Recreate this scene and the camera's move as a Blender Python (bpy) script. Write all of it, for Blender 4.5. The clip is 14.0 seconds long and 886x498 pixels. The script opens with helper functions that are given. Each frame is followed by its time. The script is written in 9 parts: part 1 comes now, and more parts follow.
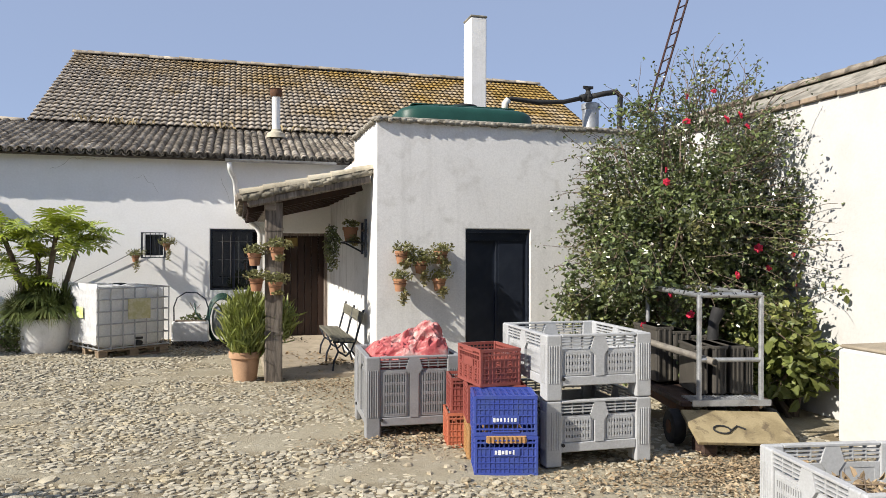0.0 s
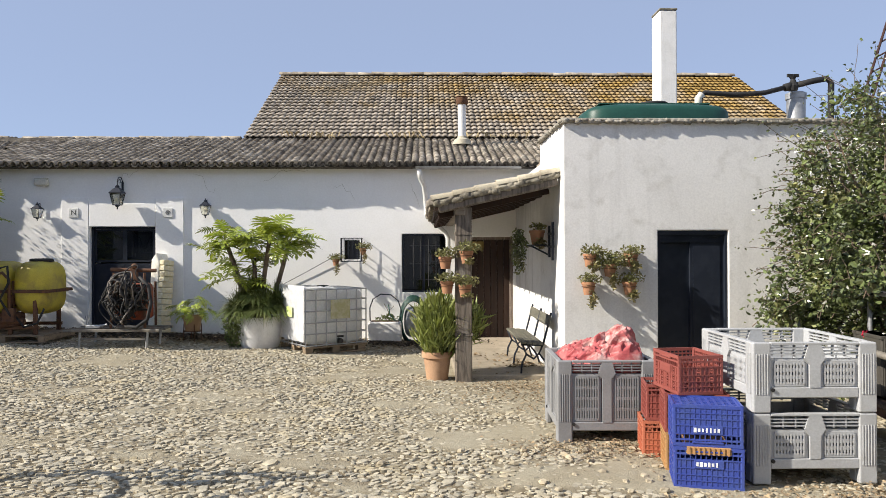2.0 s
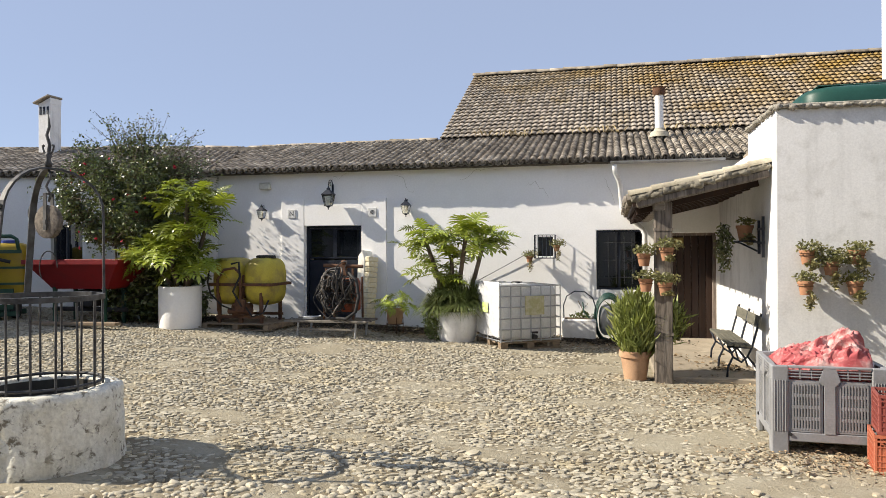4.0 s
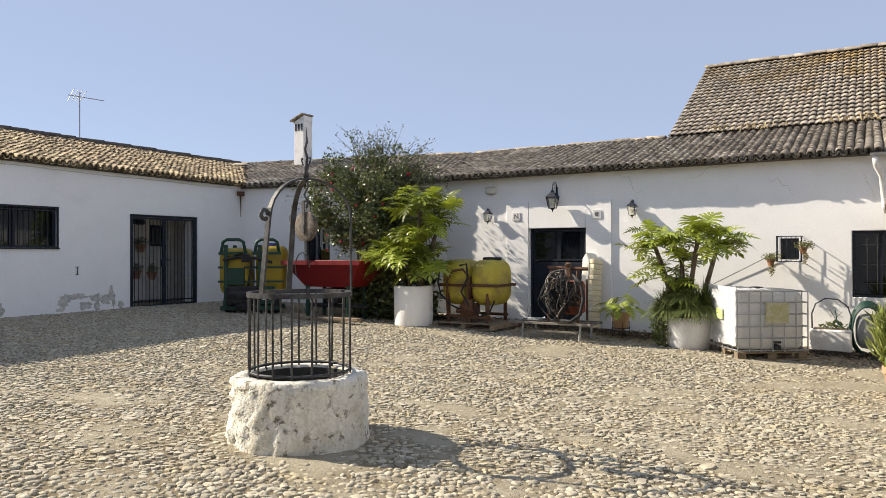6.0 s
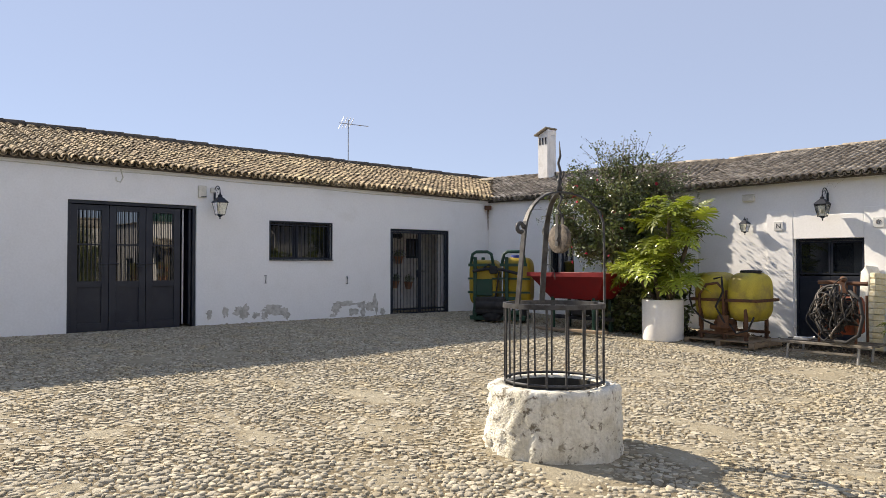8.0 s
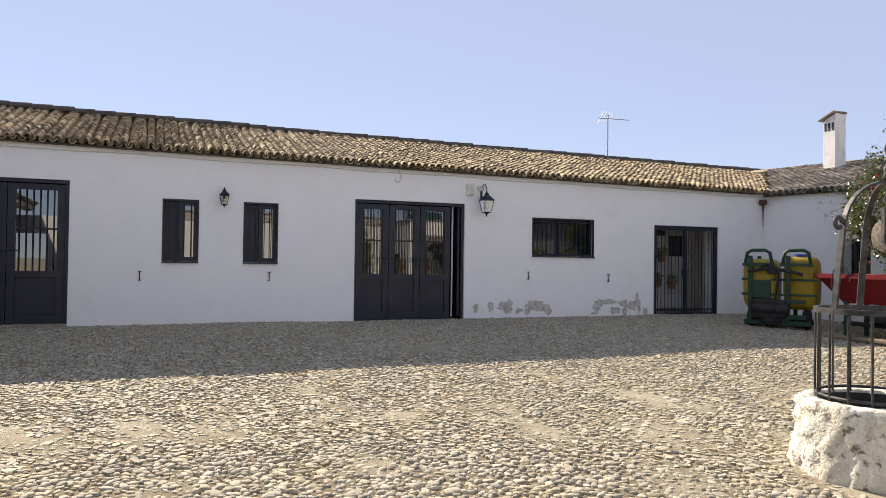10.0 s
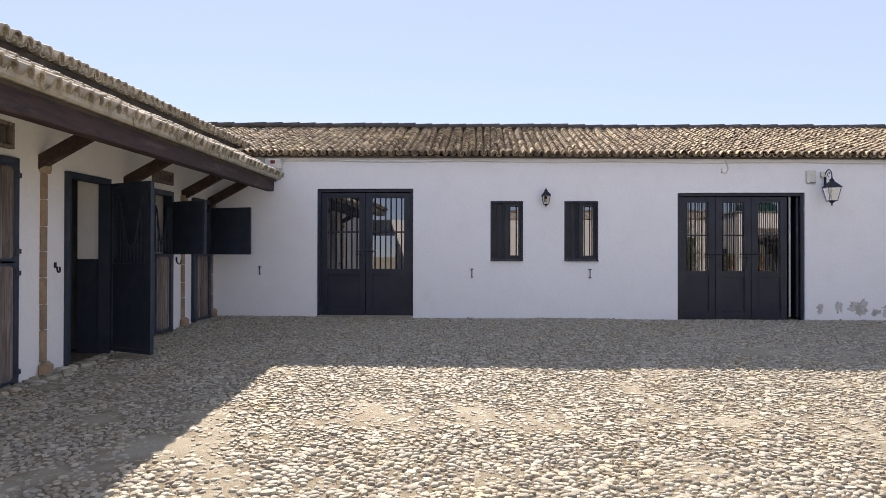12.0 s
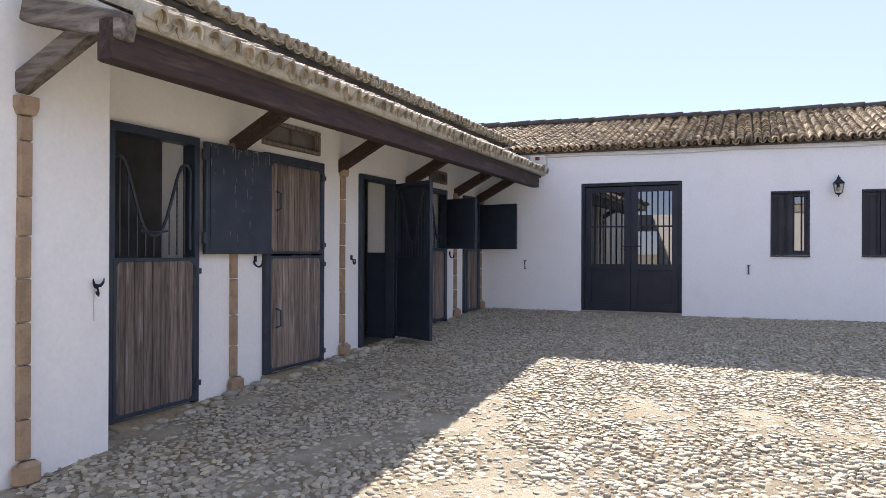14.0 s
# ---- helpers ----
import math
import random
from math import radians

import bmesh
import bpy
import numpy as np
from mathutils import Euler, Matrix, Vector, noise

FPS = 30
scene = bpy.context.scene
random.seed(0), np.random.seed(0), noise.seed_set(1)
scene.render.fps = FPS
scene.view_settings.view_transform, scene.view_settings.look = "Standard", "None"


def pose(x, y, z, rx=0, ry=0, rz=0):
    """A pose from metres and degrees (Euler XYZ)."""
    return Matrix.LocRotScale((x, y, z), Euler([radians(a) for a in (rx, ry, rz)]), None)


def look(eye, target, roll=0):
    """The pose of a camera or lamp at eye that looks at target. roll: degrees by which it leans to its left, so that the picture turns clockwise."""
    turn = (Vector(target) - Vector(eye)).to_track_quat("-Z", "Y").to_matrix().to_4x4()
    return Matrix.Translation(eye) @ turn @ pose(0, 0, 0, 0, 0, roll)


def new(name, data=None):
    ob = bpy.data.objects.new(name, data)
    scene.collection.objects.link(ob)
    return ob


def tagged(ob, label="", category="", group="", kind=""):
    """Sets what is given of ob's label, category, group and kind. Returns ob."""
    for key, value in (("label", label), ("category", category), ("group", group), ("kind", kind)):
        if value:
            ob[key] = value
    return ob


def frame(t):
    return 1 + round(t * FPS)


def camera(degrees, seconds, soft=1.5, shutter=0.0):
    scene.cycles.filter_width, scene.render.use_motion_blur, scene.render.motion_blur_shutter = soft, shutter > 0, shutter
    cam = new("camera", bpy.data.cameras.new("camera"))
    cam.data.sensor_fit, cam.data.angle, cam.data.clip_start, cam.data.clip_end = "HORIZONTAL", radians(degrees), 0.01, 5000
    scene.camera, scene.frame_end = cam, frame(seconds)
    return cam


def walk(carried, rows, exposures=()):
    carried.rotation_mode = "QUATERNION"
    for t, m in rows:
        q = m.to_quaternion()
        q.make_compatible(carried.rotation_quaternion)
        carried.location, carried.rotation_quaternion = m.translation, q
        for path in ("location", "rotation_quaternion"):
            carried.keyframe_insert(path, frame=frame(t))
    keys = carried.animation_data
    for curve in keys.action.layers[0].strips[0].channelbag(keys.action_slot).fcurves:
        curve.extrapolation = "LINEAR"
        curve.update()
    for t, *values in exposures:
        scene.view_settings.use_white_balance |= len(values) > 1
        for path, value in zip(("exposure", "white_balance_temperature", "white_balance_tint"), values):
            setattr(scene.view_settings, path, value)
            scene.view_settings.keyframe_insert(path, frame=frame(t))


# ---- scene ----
cam = camera(62.7, 14.0, soft=0.5)
PATH = [
    (0, (0.447, 0.452, 1.668), (0.988, 2.378, 1.667), 0.2),
    (0.5, (0.432, 0.449, 1.669), (0.85, 2.405, 1.671), 0.1),
    (1, (0.409, 0.442, 1.666), (0.705, 2.42, 1.672), -0.0),
    (1.5, (0.384, 0.438, 1.669), (0.559, 2.431, 1.676), -0.1),
    (2, (0.356, 0.434, 1.666), (0.41, 2.434, 1.674), -0.2),
    (2.2, (0.345, 0.445, 1.66), (0.353, 2.445, 1.67), -0.3),
    (4.3, (0.282, 0.368, 1.672), (-0.266, 2.291, 1.671), -0.3),
    (4.5, (0.283, 0.377, 1.666), (-0.326, 2.283, 1.665), -0.3),
    (5, (0.276, 0.384, 1.661), (-0.479, 2.236, 1.663), -0.2),
    (5.5, (0.268, 0.359, 1.664), (-0.623, 2.149, 1.669), -0.2),
    (6, (0.259, 0.328, 1.669), (-0.76, 2.049, 1.679), -0.2),
    (6.5, (0.251, 0.302, 1.666), (-0.892, 1.942, 1.683), -0.2),
    (7, (0.251, 0.27, 1.664), (-1.02, 1.814, 1.69), -0.2),
    (7.5, (0.246, 0.249, 1.663), (-1.151, 1.68, 1.698), -0.1),
    (8, (0.227, 0.192, 1.67), (-1.289, 1.495, 1.714), -0.0),
    (8.2, (0.201, 0.176, 1.675), (-1.361, 1.425, 1.721), 0.0),
    (10.3, (-0.015, -0.098, 1.657), (-1.914, 0.53, 1.685), 0.6),
    (10.5, (-0.002, -0.122, 1.656), (-1.924, 0.427, 1.682), 0.4),
    (11, (0.009, -0.136, 1.66), (-1.962, 0.2, 1.684), 0.3),
    (11.5, (0.024, -0.154, 1.668), (-1.973, -0.039, 1.689), 0.2),
    (12, (0.048, -0.088, 1.676), (-1.949, -0.198, 1.691), 0.1),
    (12.5, (0.063, -0.099, 1.649), (-1.914, -0.4, 1.66), 0.1),
    (13, (0.076, -0.148, 1.648), (-1.869, -0.616, 1.651), 0.2),
    (13.5, (0.096, -0.19, 1.648), (-1.804, -0.816, 1.647), 0.3),
    (14, (0.134, -0.212, 1.638), (-1.706, -0.997, 1.643), 0.2),
]
EXPOSURES = [(0.0, 0.62, 6050, 11), (2.2, 0.72, 6150, 11), (5.0, 0.80, 6420, 11), (8.0, 0.91, 6620, 13), (10.5, 1.04, 6680, 16), (12.5, 1.30, 6270, 19), (14.0, 1.46, 6150, 19)]
walk(cam, [(t, look(eye, target, roll)) for t, eye, target, roll in PATH], EXPOSURES)

# ---- world, sun ----
SUN_DIR = Vector((-1.72, -0.48, 1.27)).normalized()   # towards the sun
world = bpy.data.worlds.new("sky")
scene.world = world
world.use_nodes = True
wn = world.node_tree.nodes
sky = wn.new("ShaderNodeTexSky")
sky.sky_type = "NISHITA"
sky.sun_disc = False
sky.sun_elevation = math.asin(SUN_DIR.z)
sky.sun_rotation = math.atan2(SUN_DIR.x, SUN_DIR.y) % (2 * math.pi)
sky.altitude = 2500
sky.air_density, sky.dust_density, sky.ozone_density = 0.9, 0.10, 1.2
wn["Background"].inputs["Strength"].default_value = 0.15
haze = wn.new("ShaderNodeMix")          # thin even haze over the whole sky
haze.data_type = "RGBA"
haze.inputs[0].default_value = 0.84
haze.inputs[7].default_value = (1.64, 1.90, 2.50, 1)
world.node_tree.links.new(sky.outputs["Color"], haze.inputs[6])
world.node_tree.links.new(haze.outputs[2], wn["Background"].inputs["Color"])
sun_data = bpy.data.lights.new("sun", "SUN")
sun_data.energy, sun_data.angle, sun_data.color = 5.0, radians(0.45), (1.0, 0.90, 0.74)
sun = new("sun", sun_data)
sun.matrix_world = look(SUN_DIR * 40, (0, 0, 0))

# ---- materials ----
def mix_rgb(nt, a, b, fac, blend="MIX"):
    n = nt.nodes.new("ShaderNodeMix")
    n.data_type, n.blend_type = "RGBA", blend
    for socket, v in ((n.inputs[0], fac), (n.inputs[6], a), (n.inputs[7], b)):
        if hasattr(v, "node"):
            nt.links.new(v, socket)
        elif isinstance(v, tuple):
            socket.default_value = (*v, 1)
        else:
            socket.default_value = v
    return n.outputs[2]


def ramp(nt, src, stops):
    n = nt.nodes.new("ShaderNodeValToRGB")
    e = n.color_ramp.elements
    while len(e) < len(stops):
        e.new(0.5)
    for el, (p, v) in zip(e, stops):
        el.position, el.color = p, (v, v, v, 1) if not isinstance(v, tuple) else (*v, 1)
    nt.links.new(src, n.inputs[0])
    return n.outputs[0]


def noise_tex(nt, vec, scale, detail=4.0, rough=0.55, dist=0.0):
    n = nt.nodes.new("ShaderNodeTexNoise")
    n.inputs["Scale"].default_value, n.inputs["Detail"].default_value = scale, detail
    n.inputs["Roughness"].default_value, n.inputs["Distortion"].default_value = rough, dist
    nt.links.new(vec, n.inputs["Vector"])
    return n.outputs["Fac"]


def stretched(nt, vec, s):
    n = nt.nodes.new("ShaderNodeVectorMath")
    n.operation = "MULTIPLY"
    nt.links.new(vec, n.inputs[0])
    n.inputs[1].default_value = s
    return n.outputs[0]


def material(name, base, second=None, third=None, rough=0.7, metal=0.0, scale=8.0, fine=60.0, bump=0.15, depth=0.01,
             stretch=(1, 1, 1), vary=0.0, island=False, spec=0.4, cover=(0.45, 0.62), cover3=(0.55, 0.7), scale3=2.0, transmission=0.0, trans=0.0, streak=None, placed=False, drift=None, speck=0.7, tint=(1.0, 1.0, 0.35)):
    """base colour broken by a second (medium patches) and a third (broad stains), fine grain relief, and random lightness."""
    m = bpy.data.materials.new(name)
    m.use_nodes = True
    nt = m.node_tree
    b = nt.nodes["Principled BSDF"]
    vec = nt.nodes.new("ShaderNodeNewGeometry").outputs["Position"] if placed else nt.nodes.new("ShaderNodeTexCoord").outputs["Object"]
    vec = stretched(nt, vec, stretch)
    med, grain = noise_tex(nt, vec, scale), noise_tex(nt, vec, fine, 5.0, 0.6)
    col = base
    second = second or tuple(c * 0.8 for c in base)
    col = mix_rgb(nt, col, second, ramp(nt, med, [(cover[0], 0.0), (cover[1], 1.0)]))
    if third:
        broad = noise_tex(nt, vec, scale3, 6.0, 0.62, 0.4)
        if drift:      # lichen that thickens along a direction
            dot = nt.nodes.new("ShaderNodeVectorMath")
            dot.operation = "DOT_PRODUCT"
            nt.links.new(vec, dot.inputs[0])
            dot.inputs[1].default_value = drift[:3]
            add = nt.nodes.new("ShaderNodeMath")
            nt.links.new(broad, add.inputs[0])
            nt.links.new(dot.outputs["Value"], add.inputs[1])
            add2 = nt.nodes.new("ShaderNodeMath")
            nt.links.new(add.outputs[0], add2.inputs[0])
            add2.inputs[1].default_value = drift[3]
            broad = add2.outputs[0]
        col = mix_rgb(nt, col, third, ramp(nt, broad, [(cover3[0], 0.0), (cover3[1], 1.0)]))
    if streak:
        sv = stretched(nt, vec, (3.0, 3.0, 0.22))
        col = mix_rgb(nt, col, streak[0], ramp(nt, noise_tex(nt, sv, streak[1], 5.0, 0.6), [(streak[2], 0.0), (streak[3], 1.0)]))
    g = ramp(nt, grain, [(0.25, 0.78), (0.75, 1.12)])
    col = mix_rgb(nt, col, g, speck, "MULTIPLY")
    if vary:
        src = nt.nodes.new("ShaderNodeNewGeometry").outputs["Random Per Island"] if island else nt.nodes.new("ShaderNodeObjectInfo").outputs["Random"]
        v = ramp(nt, src, [(0.0, 1.0 - vary), (1.0, 1.0 + vary)])
        col = mix_rgb(nt, col, v, 1.0, "MULTIPLY")
    nt.links.new(col, b.inputs["Base Color"])
    r = ramp(nt, med, [(0.3, min(1, rough * 1.12)), (0.7, rough * 0.86)])
    nt.links.new(r, b.inputs["Roughness"])
    b.inputs["Metallic"].default_value = metal
    b.inputs["Specular IOR Level"].default_value = spec
    if transmission:
        b.inputs["Transmission Weight"].default_value = transmission
    if bump:
        bp = nt.nodes.new("ShaderNodeBump")
        bp.inputs["Strength"].default_value, bp.inputs["Distance"].default_value = bump, depth
        h = mix_rgb(nt, grain, med, 0.5)
        nt.links.new(h, bp.inputs["Height"])
        nt.links.new(bp.outputs[0], b.inputs["Normal"])
    if trans:
        t = nt.nodes.new("ShaderNodeBsdfTranslucent")
        nt.links.new(mix_rgb(nt, col, tint, 0.6, "MULTIPLY"), t.inputs[0])
        ms = nt.nodes.new("ShaderNodeMixShader")
        ms.inputs[0].default_value = trans
        nt.links.new(b.outputs[0], ms.inputs[1])
        nt.links.new(t.outputs[0], ms.inputs[2])
        nt.links.new(ms.outputs[0], nt.nodes["Material Output"].inputs[0])
    return m


M = {}
M["white"] = material("whitewash", (0.87, 0.865, 0.85), (0.84, 0.835, 0.815), (0.75, 0.735, 0.69), rough=0.85, scale=3.0, fine=30, bump=0.22, depth=0.012, speck=0.25,
                      cover=(0.45, 0.75), cover3=(0.62, 0.85), scale3=0.8, spec=0.15)
M["white_dirty"] = material("weathered_whitewash", (0.78, 0.77, 0.75), (0.68, 0.67, 0.64), (0.52, 0.49, 0.43), rough=0.88, scale=5.0, fine=50, bump=0.45, depth=0.015, speck=0.5,
                            cover=(0.48, 0.72), cover3=(0.58, 0.80), scale3=1.4, spec=0.12, streak=((0.45, 0.44, 0.42), 2.2, 0.56, 0.82))
M["shed_white"] = material("mottled_whitewash", (0.74, 0.73, 0.71), (0.68, 0.67, 0.65), (0.56, 0.545, 0.515), rough=0.9, scale=1.3, fine=46, bump=0.22, depth=0.010, speck=0.55,
                           cover=(0.42, 0.75), cover3=(0.54, 0.76), scale3=3.2, spec=0.12, streak=((0.56, 0.55, 0.53), 1.3, 0.52, 0.85))
# whitewash greyed down to offset the full sun on east wall and ledge
M["east_white"] = material("sunlit_toned_whitewash", (0.54, 0.535, 0.52), (0.50, 0.49, 0.47), (0.44, 0.42, 0.39), rough=0.88, scale=3.0, fine=30, bump=0.35, depth=0.012, speck=0.3, cover=(0.45, 0.75), cover3=(0.62, 0.85), scale3=0.9, spec=0.12)
M["peel"] = material("bare_plaster", (0.42, 0.405, 0.355), (0.60, 0.58, 0.535), rough=0.95, scale=12, fine=70, bump=0.6, cover=(0.4, 0.6))
M["earth"] = material("trodden_earth", (0.36, 0.295, 0.185), (0.28, 0.225, 0.14), (0.47, 0.405, 0.275), rough=0.95, scale=18, fine=75, bump=1.0, depth=0.03, scale3=0.9, spec=0.1, placed=True)
M["yard_soil"] = material("joint_soil_and_sand", (0.215, 0.178, 0.118), (0.165, 0.134, 0.088), (0.265, 0.22, 0.145), rough=0.95, scale=18, fine=75, bump=1.0, depth=0.02, scale3=0.9, spec=0.08, placed=True)


def sand_over(m, sand, sand2):
    """Dry sand over the darker soil, as thick as the mesh's own drift says."""
    nt = m.node_tree
    b = nt.nodes["Principled BSDF"]
    soil = b.inputs["Base Color"].links[0].from_socket
    pos = nt.nodes.new("ShaderNodeNewGeometry").outputs["Position"]
    drift = nt.nodes.new("ShaderNodeAttribute")
    drift.attribute_name = "drift"
    add = nt.nodes.new("ShaderNodeMath")
    nt.links.new(drift.outputs["Fac"], add.inputs[0])
    wob = nt.nodes.new("ShaderNodeMath")
    wob.operation = "MULTIPLY_ADD"
    nt.links.new(noise_tex(nt, pos, 9.0, 5.0), wob.inputs[0])
    wob.inputs[1].default_value, wob.inputs[2].default_value = 0.9, -0.45
    nt.links.new(wob.outputs[0], add.inputs[1])
    dry = mix_rgb(nt, sand, sand2, ramp(nt, noise_tex(nt, pos, 2.2, 6.0, 0.65), [(0.38, 0.0), (0.66, 1.0)]))
    dry = mix_rgb(nt, dry, ramp(nt, noise_tex(nt, pos, 55.0, 5.0, 0.65), [(0.25, 0.70), (0.75, 1.14)]), 0.8, "MULTIPLY")
    nt.links.new(mix_rgb(nt, soil, dry, ramp(nt, add.outputs[0], [(0.25, 0.0), (0.85, 1.0)])), b.inputs["Base Color"])


sand_over(M["yard_soil"], (0.37, 0.335, 0.25), (0.31, 0.27, 0.19))
M["stone"] = material("river_cobble", (0.43, 0.39, 0.30), (0.31, 0.28, 0.21), (0.41, 0.345, 0.22), rough=0.82, scale=22, fine=95, bump=1.0, depth=0.010, vary=0.34, placed=True, island=True, cover=(0.42, 0.68), cover3=(0.50, 0.72), scale3=2.6, spec=0.30)
M["stone_part"] = material("river_cobble_single", (0.43, 0.39, 0.30), (0.31, 0.28, 0.21), (0.41, 0.345, 0.22), rough=0.82, scale=22, fine=95, bump=1.0, depth=0.010, vary=0.34, placed=True, cover=(0.42, 0.68), cover3=(0.50, 0.72), scale3=2.6, spec=0.30)
TILE = dict(placed=True, rough=0.9, scale=7.0, fine=55, bump=0.5, depth=0.01, spec=0.12, scale3=1.6)
for isl, suffix in ((True, ""), (False, "_part")):
    M["tile_n" + suffix] = material("grey_lichened_clay" + suffix, (0.285, 0.25, 0.20), (0.165, 0.142, 0.115), (0.41, 0.37, 0.31), vary=0.35, island=isl, cover=(0.42, 0.6), cover3=(0.5, 0.7), **TILE)
    M["tile_w" + suffix] = material("ochre_clay" + suffix, (0.36, 0.285, 0.185), (0.22, 0.17, 0.115), (0.50, 0.41, 0.25), vary=0.55, island=isl, cover=(0.42, 0.62), cover3=(0.5, 0.7), **TILE)
    M["tile_big" + suffix] = material("moss_gold_clay" + suffix, (0.37, 0.325, 0.265), (0.28, 0.24, 0.195), (0.28, 0.185, 0.058), vary=0.30, island=isl, cover=(0.42, 0.62), cover3=(0.46, 0.82), drift=(0.030, 0, 0.12, -0.64), **dict(TILE, scale3=1.3))
    M["tile_s" + suffix] = material("olive_weathered_clay" + suffix, (0.42, 0.365, 0.265), (0.29, 0.25, 0.18), (0.53, 0.48, 0.37), vary=0.28, island=isl, cover=(0.45, 0.65), cover3=(0.52, 0.7), **TILE)
M["verge_mortar"] = material("lichened_verge_mortar", (0.26, 0.235, 0.18), (0.14, 0.125, 0.095), (0.40, 0.365, 0.28), rough=0.95, scale=14, fine=60, bump=1.0, depth=0.02, cover=(0.40, 0.60), cover3=(0.5, 0.66), placed=True)
M["verge_tile"] = material("pale_lichened_clay", (0.42, 0.37, 0.27), (0.27, 0.235, 0.17), (0.50, 0.455, 0.35), rough=0.92, scale=9, fine=55, bump=0.7, depth=0.012, cover=(0.44, 0.64), cover3=(0.5, 0.7), vary=0.2)
# clay darkened so that ridges and decks under tiles read as shaded
M["tile_dark"] = material("shade_dark_clay", (0.10, 0.085, 0.07), (0.07, 0.06, 0.05), (0.15, 0.13, 0.10), rough=0.95, scale=6, fine=50, bump=0.5, placed=True)
M["mortar"] = material("lime_mortar", (0.50, 0.455, 0.35), (0.38, 0.34, 0.25), (0.26, 0.23, 0.17), rough=0.95, scale=9, fine=60, bump=0.7)
M["dark_metal"] = material("black_painted_steel", (0.013, 0.017, 0.028), (0.019, 0.024, 0.036), rough=0.5, scale=5, fine=90, bump=0.05, spec=0.3)
M["blue_black"] = material("blue_black_paint", (0.026, 0.036, 0.054), (0.036, 0.046, 0.066), (0.08, 0.08, 0.085), rough=0.5, scale=5, fine=90, bump=0.08, cover3=(0.70, 0.8), scale3=6, spec=0.5)
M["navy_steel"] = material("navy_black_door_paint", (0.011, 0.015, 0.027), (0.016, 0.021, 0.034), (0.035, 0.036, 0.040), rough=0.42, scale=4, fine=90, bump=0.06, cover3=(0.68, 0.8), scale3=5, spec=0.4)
M["iron"] = material("aged_iron", (0.075, 0.076, 0.078), (0.040, 0.038, 0.037), (0.16, 0.155, 0.145), rough=0.6, metal=0.4, scale=14, fine=110, bump=0.3, depth=0.003)
M["galv"] = material("galvanised_steel", (0.44, 0.45, 0.46), (0.34, 0.35, 0.36), (0.24, 0.20, 0.16), rough=0.5, metal=0.7, scale=12, fine=90, bump=0.1, depth=0.003, cover3=(0.62, 0.75))
M["rust"] = material("rusted_steel", (0.14, 0.07, 0.038), (0.085, 0.045, 0.03), (0.21, 0.12, 0.065), rough=0.85, metal=0.2, scale=14, fine=90, bump=0.4, depth=0.004)
M["timber"] = material("grey_weathered_timber", (0.19, 0.16, 0.13), (0.09, 0.075, 0.06), (0.27, 0.24, 0.20), rough=0.9, scale=5, fine=28, bump=0.7, depth=0.012, stretch=(6, 6, 0.7), cover=(0.42, 0.6))
M["timber_h"] = material("grey_weathered_beam", (0.27, 0.235, 0.19), (0.16, 0.135, 0.11), (0.40, 0.37, 0.32), rough=0.9, scale=5, fine=28, bump=0.7, depth=0.012, stretch=(0.7, 6, 6), cover=(0.42, 0.6))
M["timber_y"] = material("grey_weathered_end_beam", (0.22, 0.19, 0.155), (0.11, 0.093, 0.075), (0.33, 0.295, 0.245), rough=0.92, scale=5, fine=26, bump=0.9, depth=0.01, stretch=(6, 0.6, 6), cover=(0.42, 0.6))
M["brown_beam"] = material("dark_stained_beam", (0.060, 0.035, 0.027), (0.030, 0.018, 0.014), (0.11, 0.072, 0.054), rough=0.75, scale=5, fine=28, bump=0.6, stretch=(0.7, 6, 6))
M["board"] = material("sun_bleached_boards", (0.25, 0.20, 0.165), (0.12, 0.092, 0.075), (0.40, 0.35, 0.305), rough=0.85, scale=6, fine=30, bump=0.45, depth=0.006, stretch=(9, 9, 0.5), vary=0.28, cover=(0.40, 0.62), scale3=3.0)
M["door_wood"] = material("dark_brown_door", (0.034, 0.016, 0.009), (0.022, 0.010, 0.006), rough=0.7, scale=5, fine=30, bump=0.3, stretch=(7, 7, 0.7))
M["sandstone"] = material("ochre_sandstone", (0.38, 0.275, 0.175), (0.30, 0.215, 0.135), (0.45, 0.35, 0.24), rough=0.92, scale=9, fine=60, bump=0.5, vary=0.12)
M["old_brick"] = material("lichened_brick", (0.30, 0.235, 0.17), (0.22, 0.18, 0.135), (0.40, 0.37, 0.30), rough=0.95, scale=12, fine=70, bump=0.6, vary=0.2)
# plaster greyed down: the rooms' shade is in the colour
M["inside"] = material("shade_grey_plaster", (0.30, 0.29, 0.27), (0.24, 0.23, 0.21), rough=0.9, scale=3)
M["grey_bin"] = material("grey_moulded_plastic", (0.42, 0.43, 0.44), (0.38, 0.385, 0.39), (0.32, 0.31, 0.285), rough=0.5, scale=4, fine=70, bump=0.08, depth=0.003, cover3=(0.56, 0.8), scale3=2.5)
M["dark_bin"] = material("dusty_grey_plastic", (0.27, 0.275, 0.285), (0.23, 0.232, 0.235), (0.33, 0.31, 0.28), rough=0.55, scale=4, fine=70, bump=0.08, depth=0.003, cover3=(0.60, 0.78), scale3=2.5)
M["blue_plastic"] = material("blue_crate_plastic", (0.045, 0.072, 0.32), (0.055, 0.085, 0.29), (0.13, 0.155, 0.30), rough=0.45, scale=6, fine=80, bump=0.05, cover3=(0.62, 0.8))
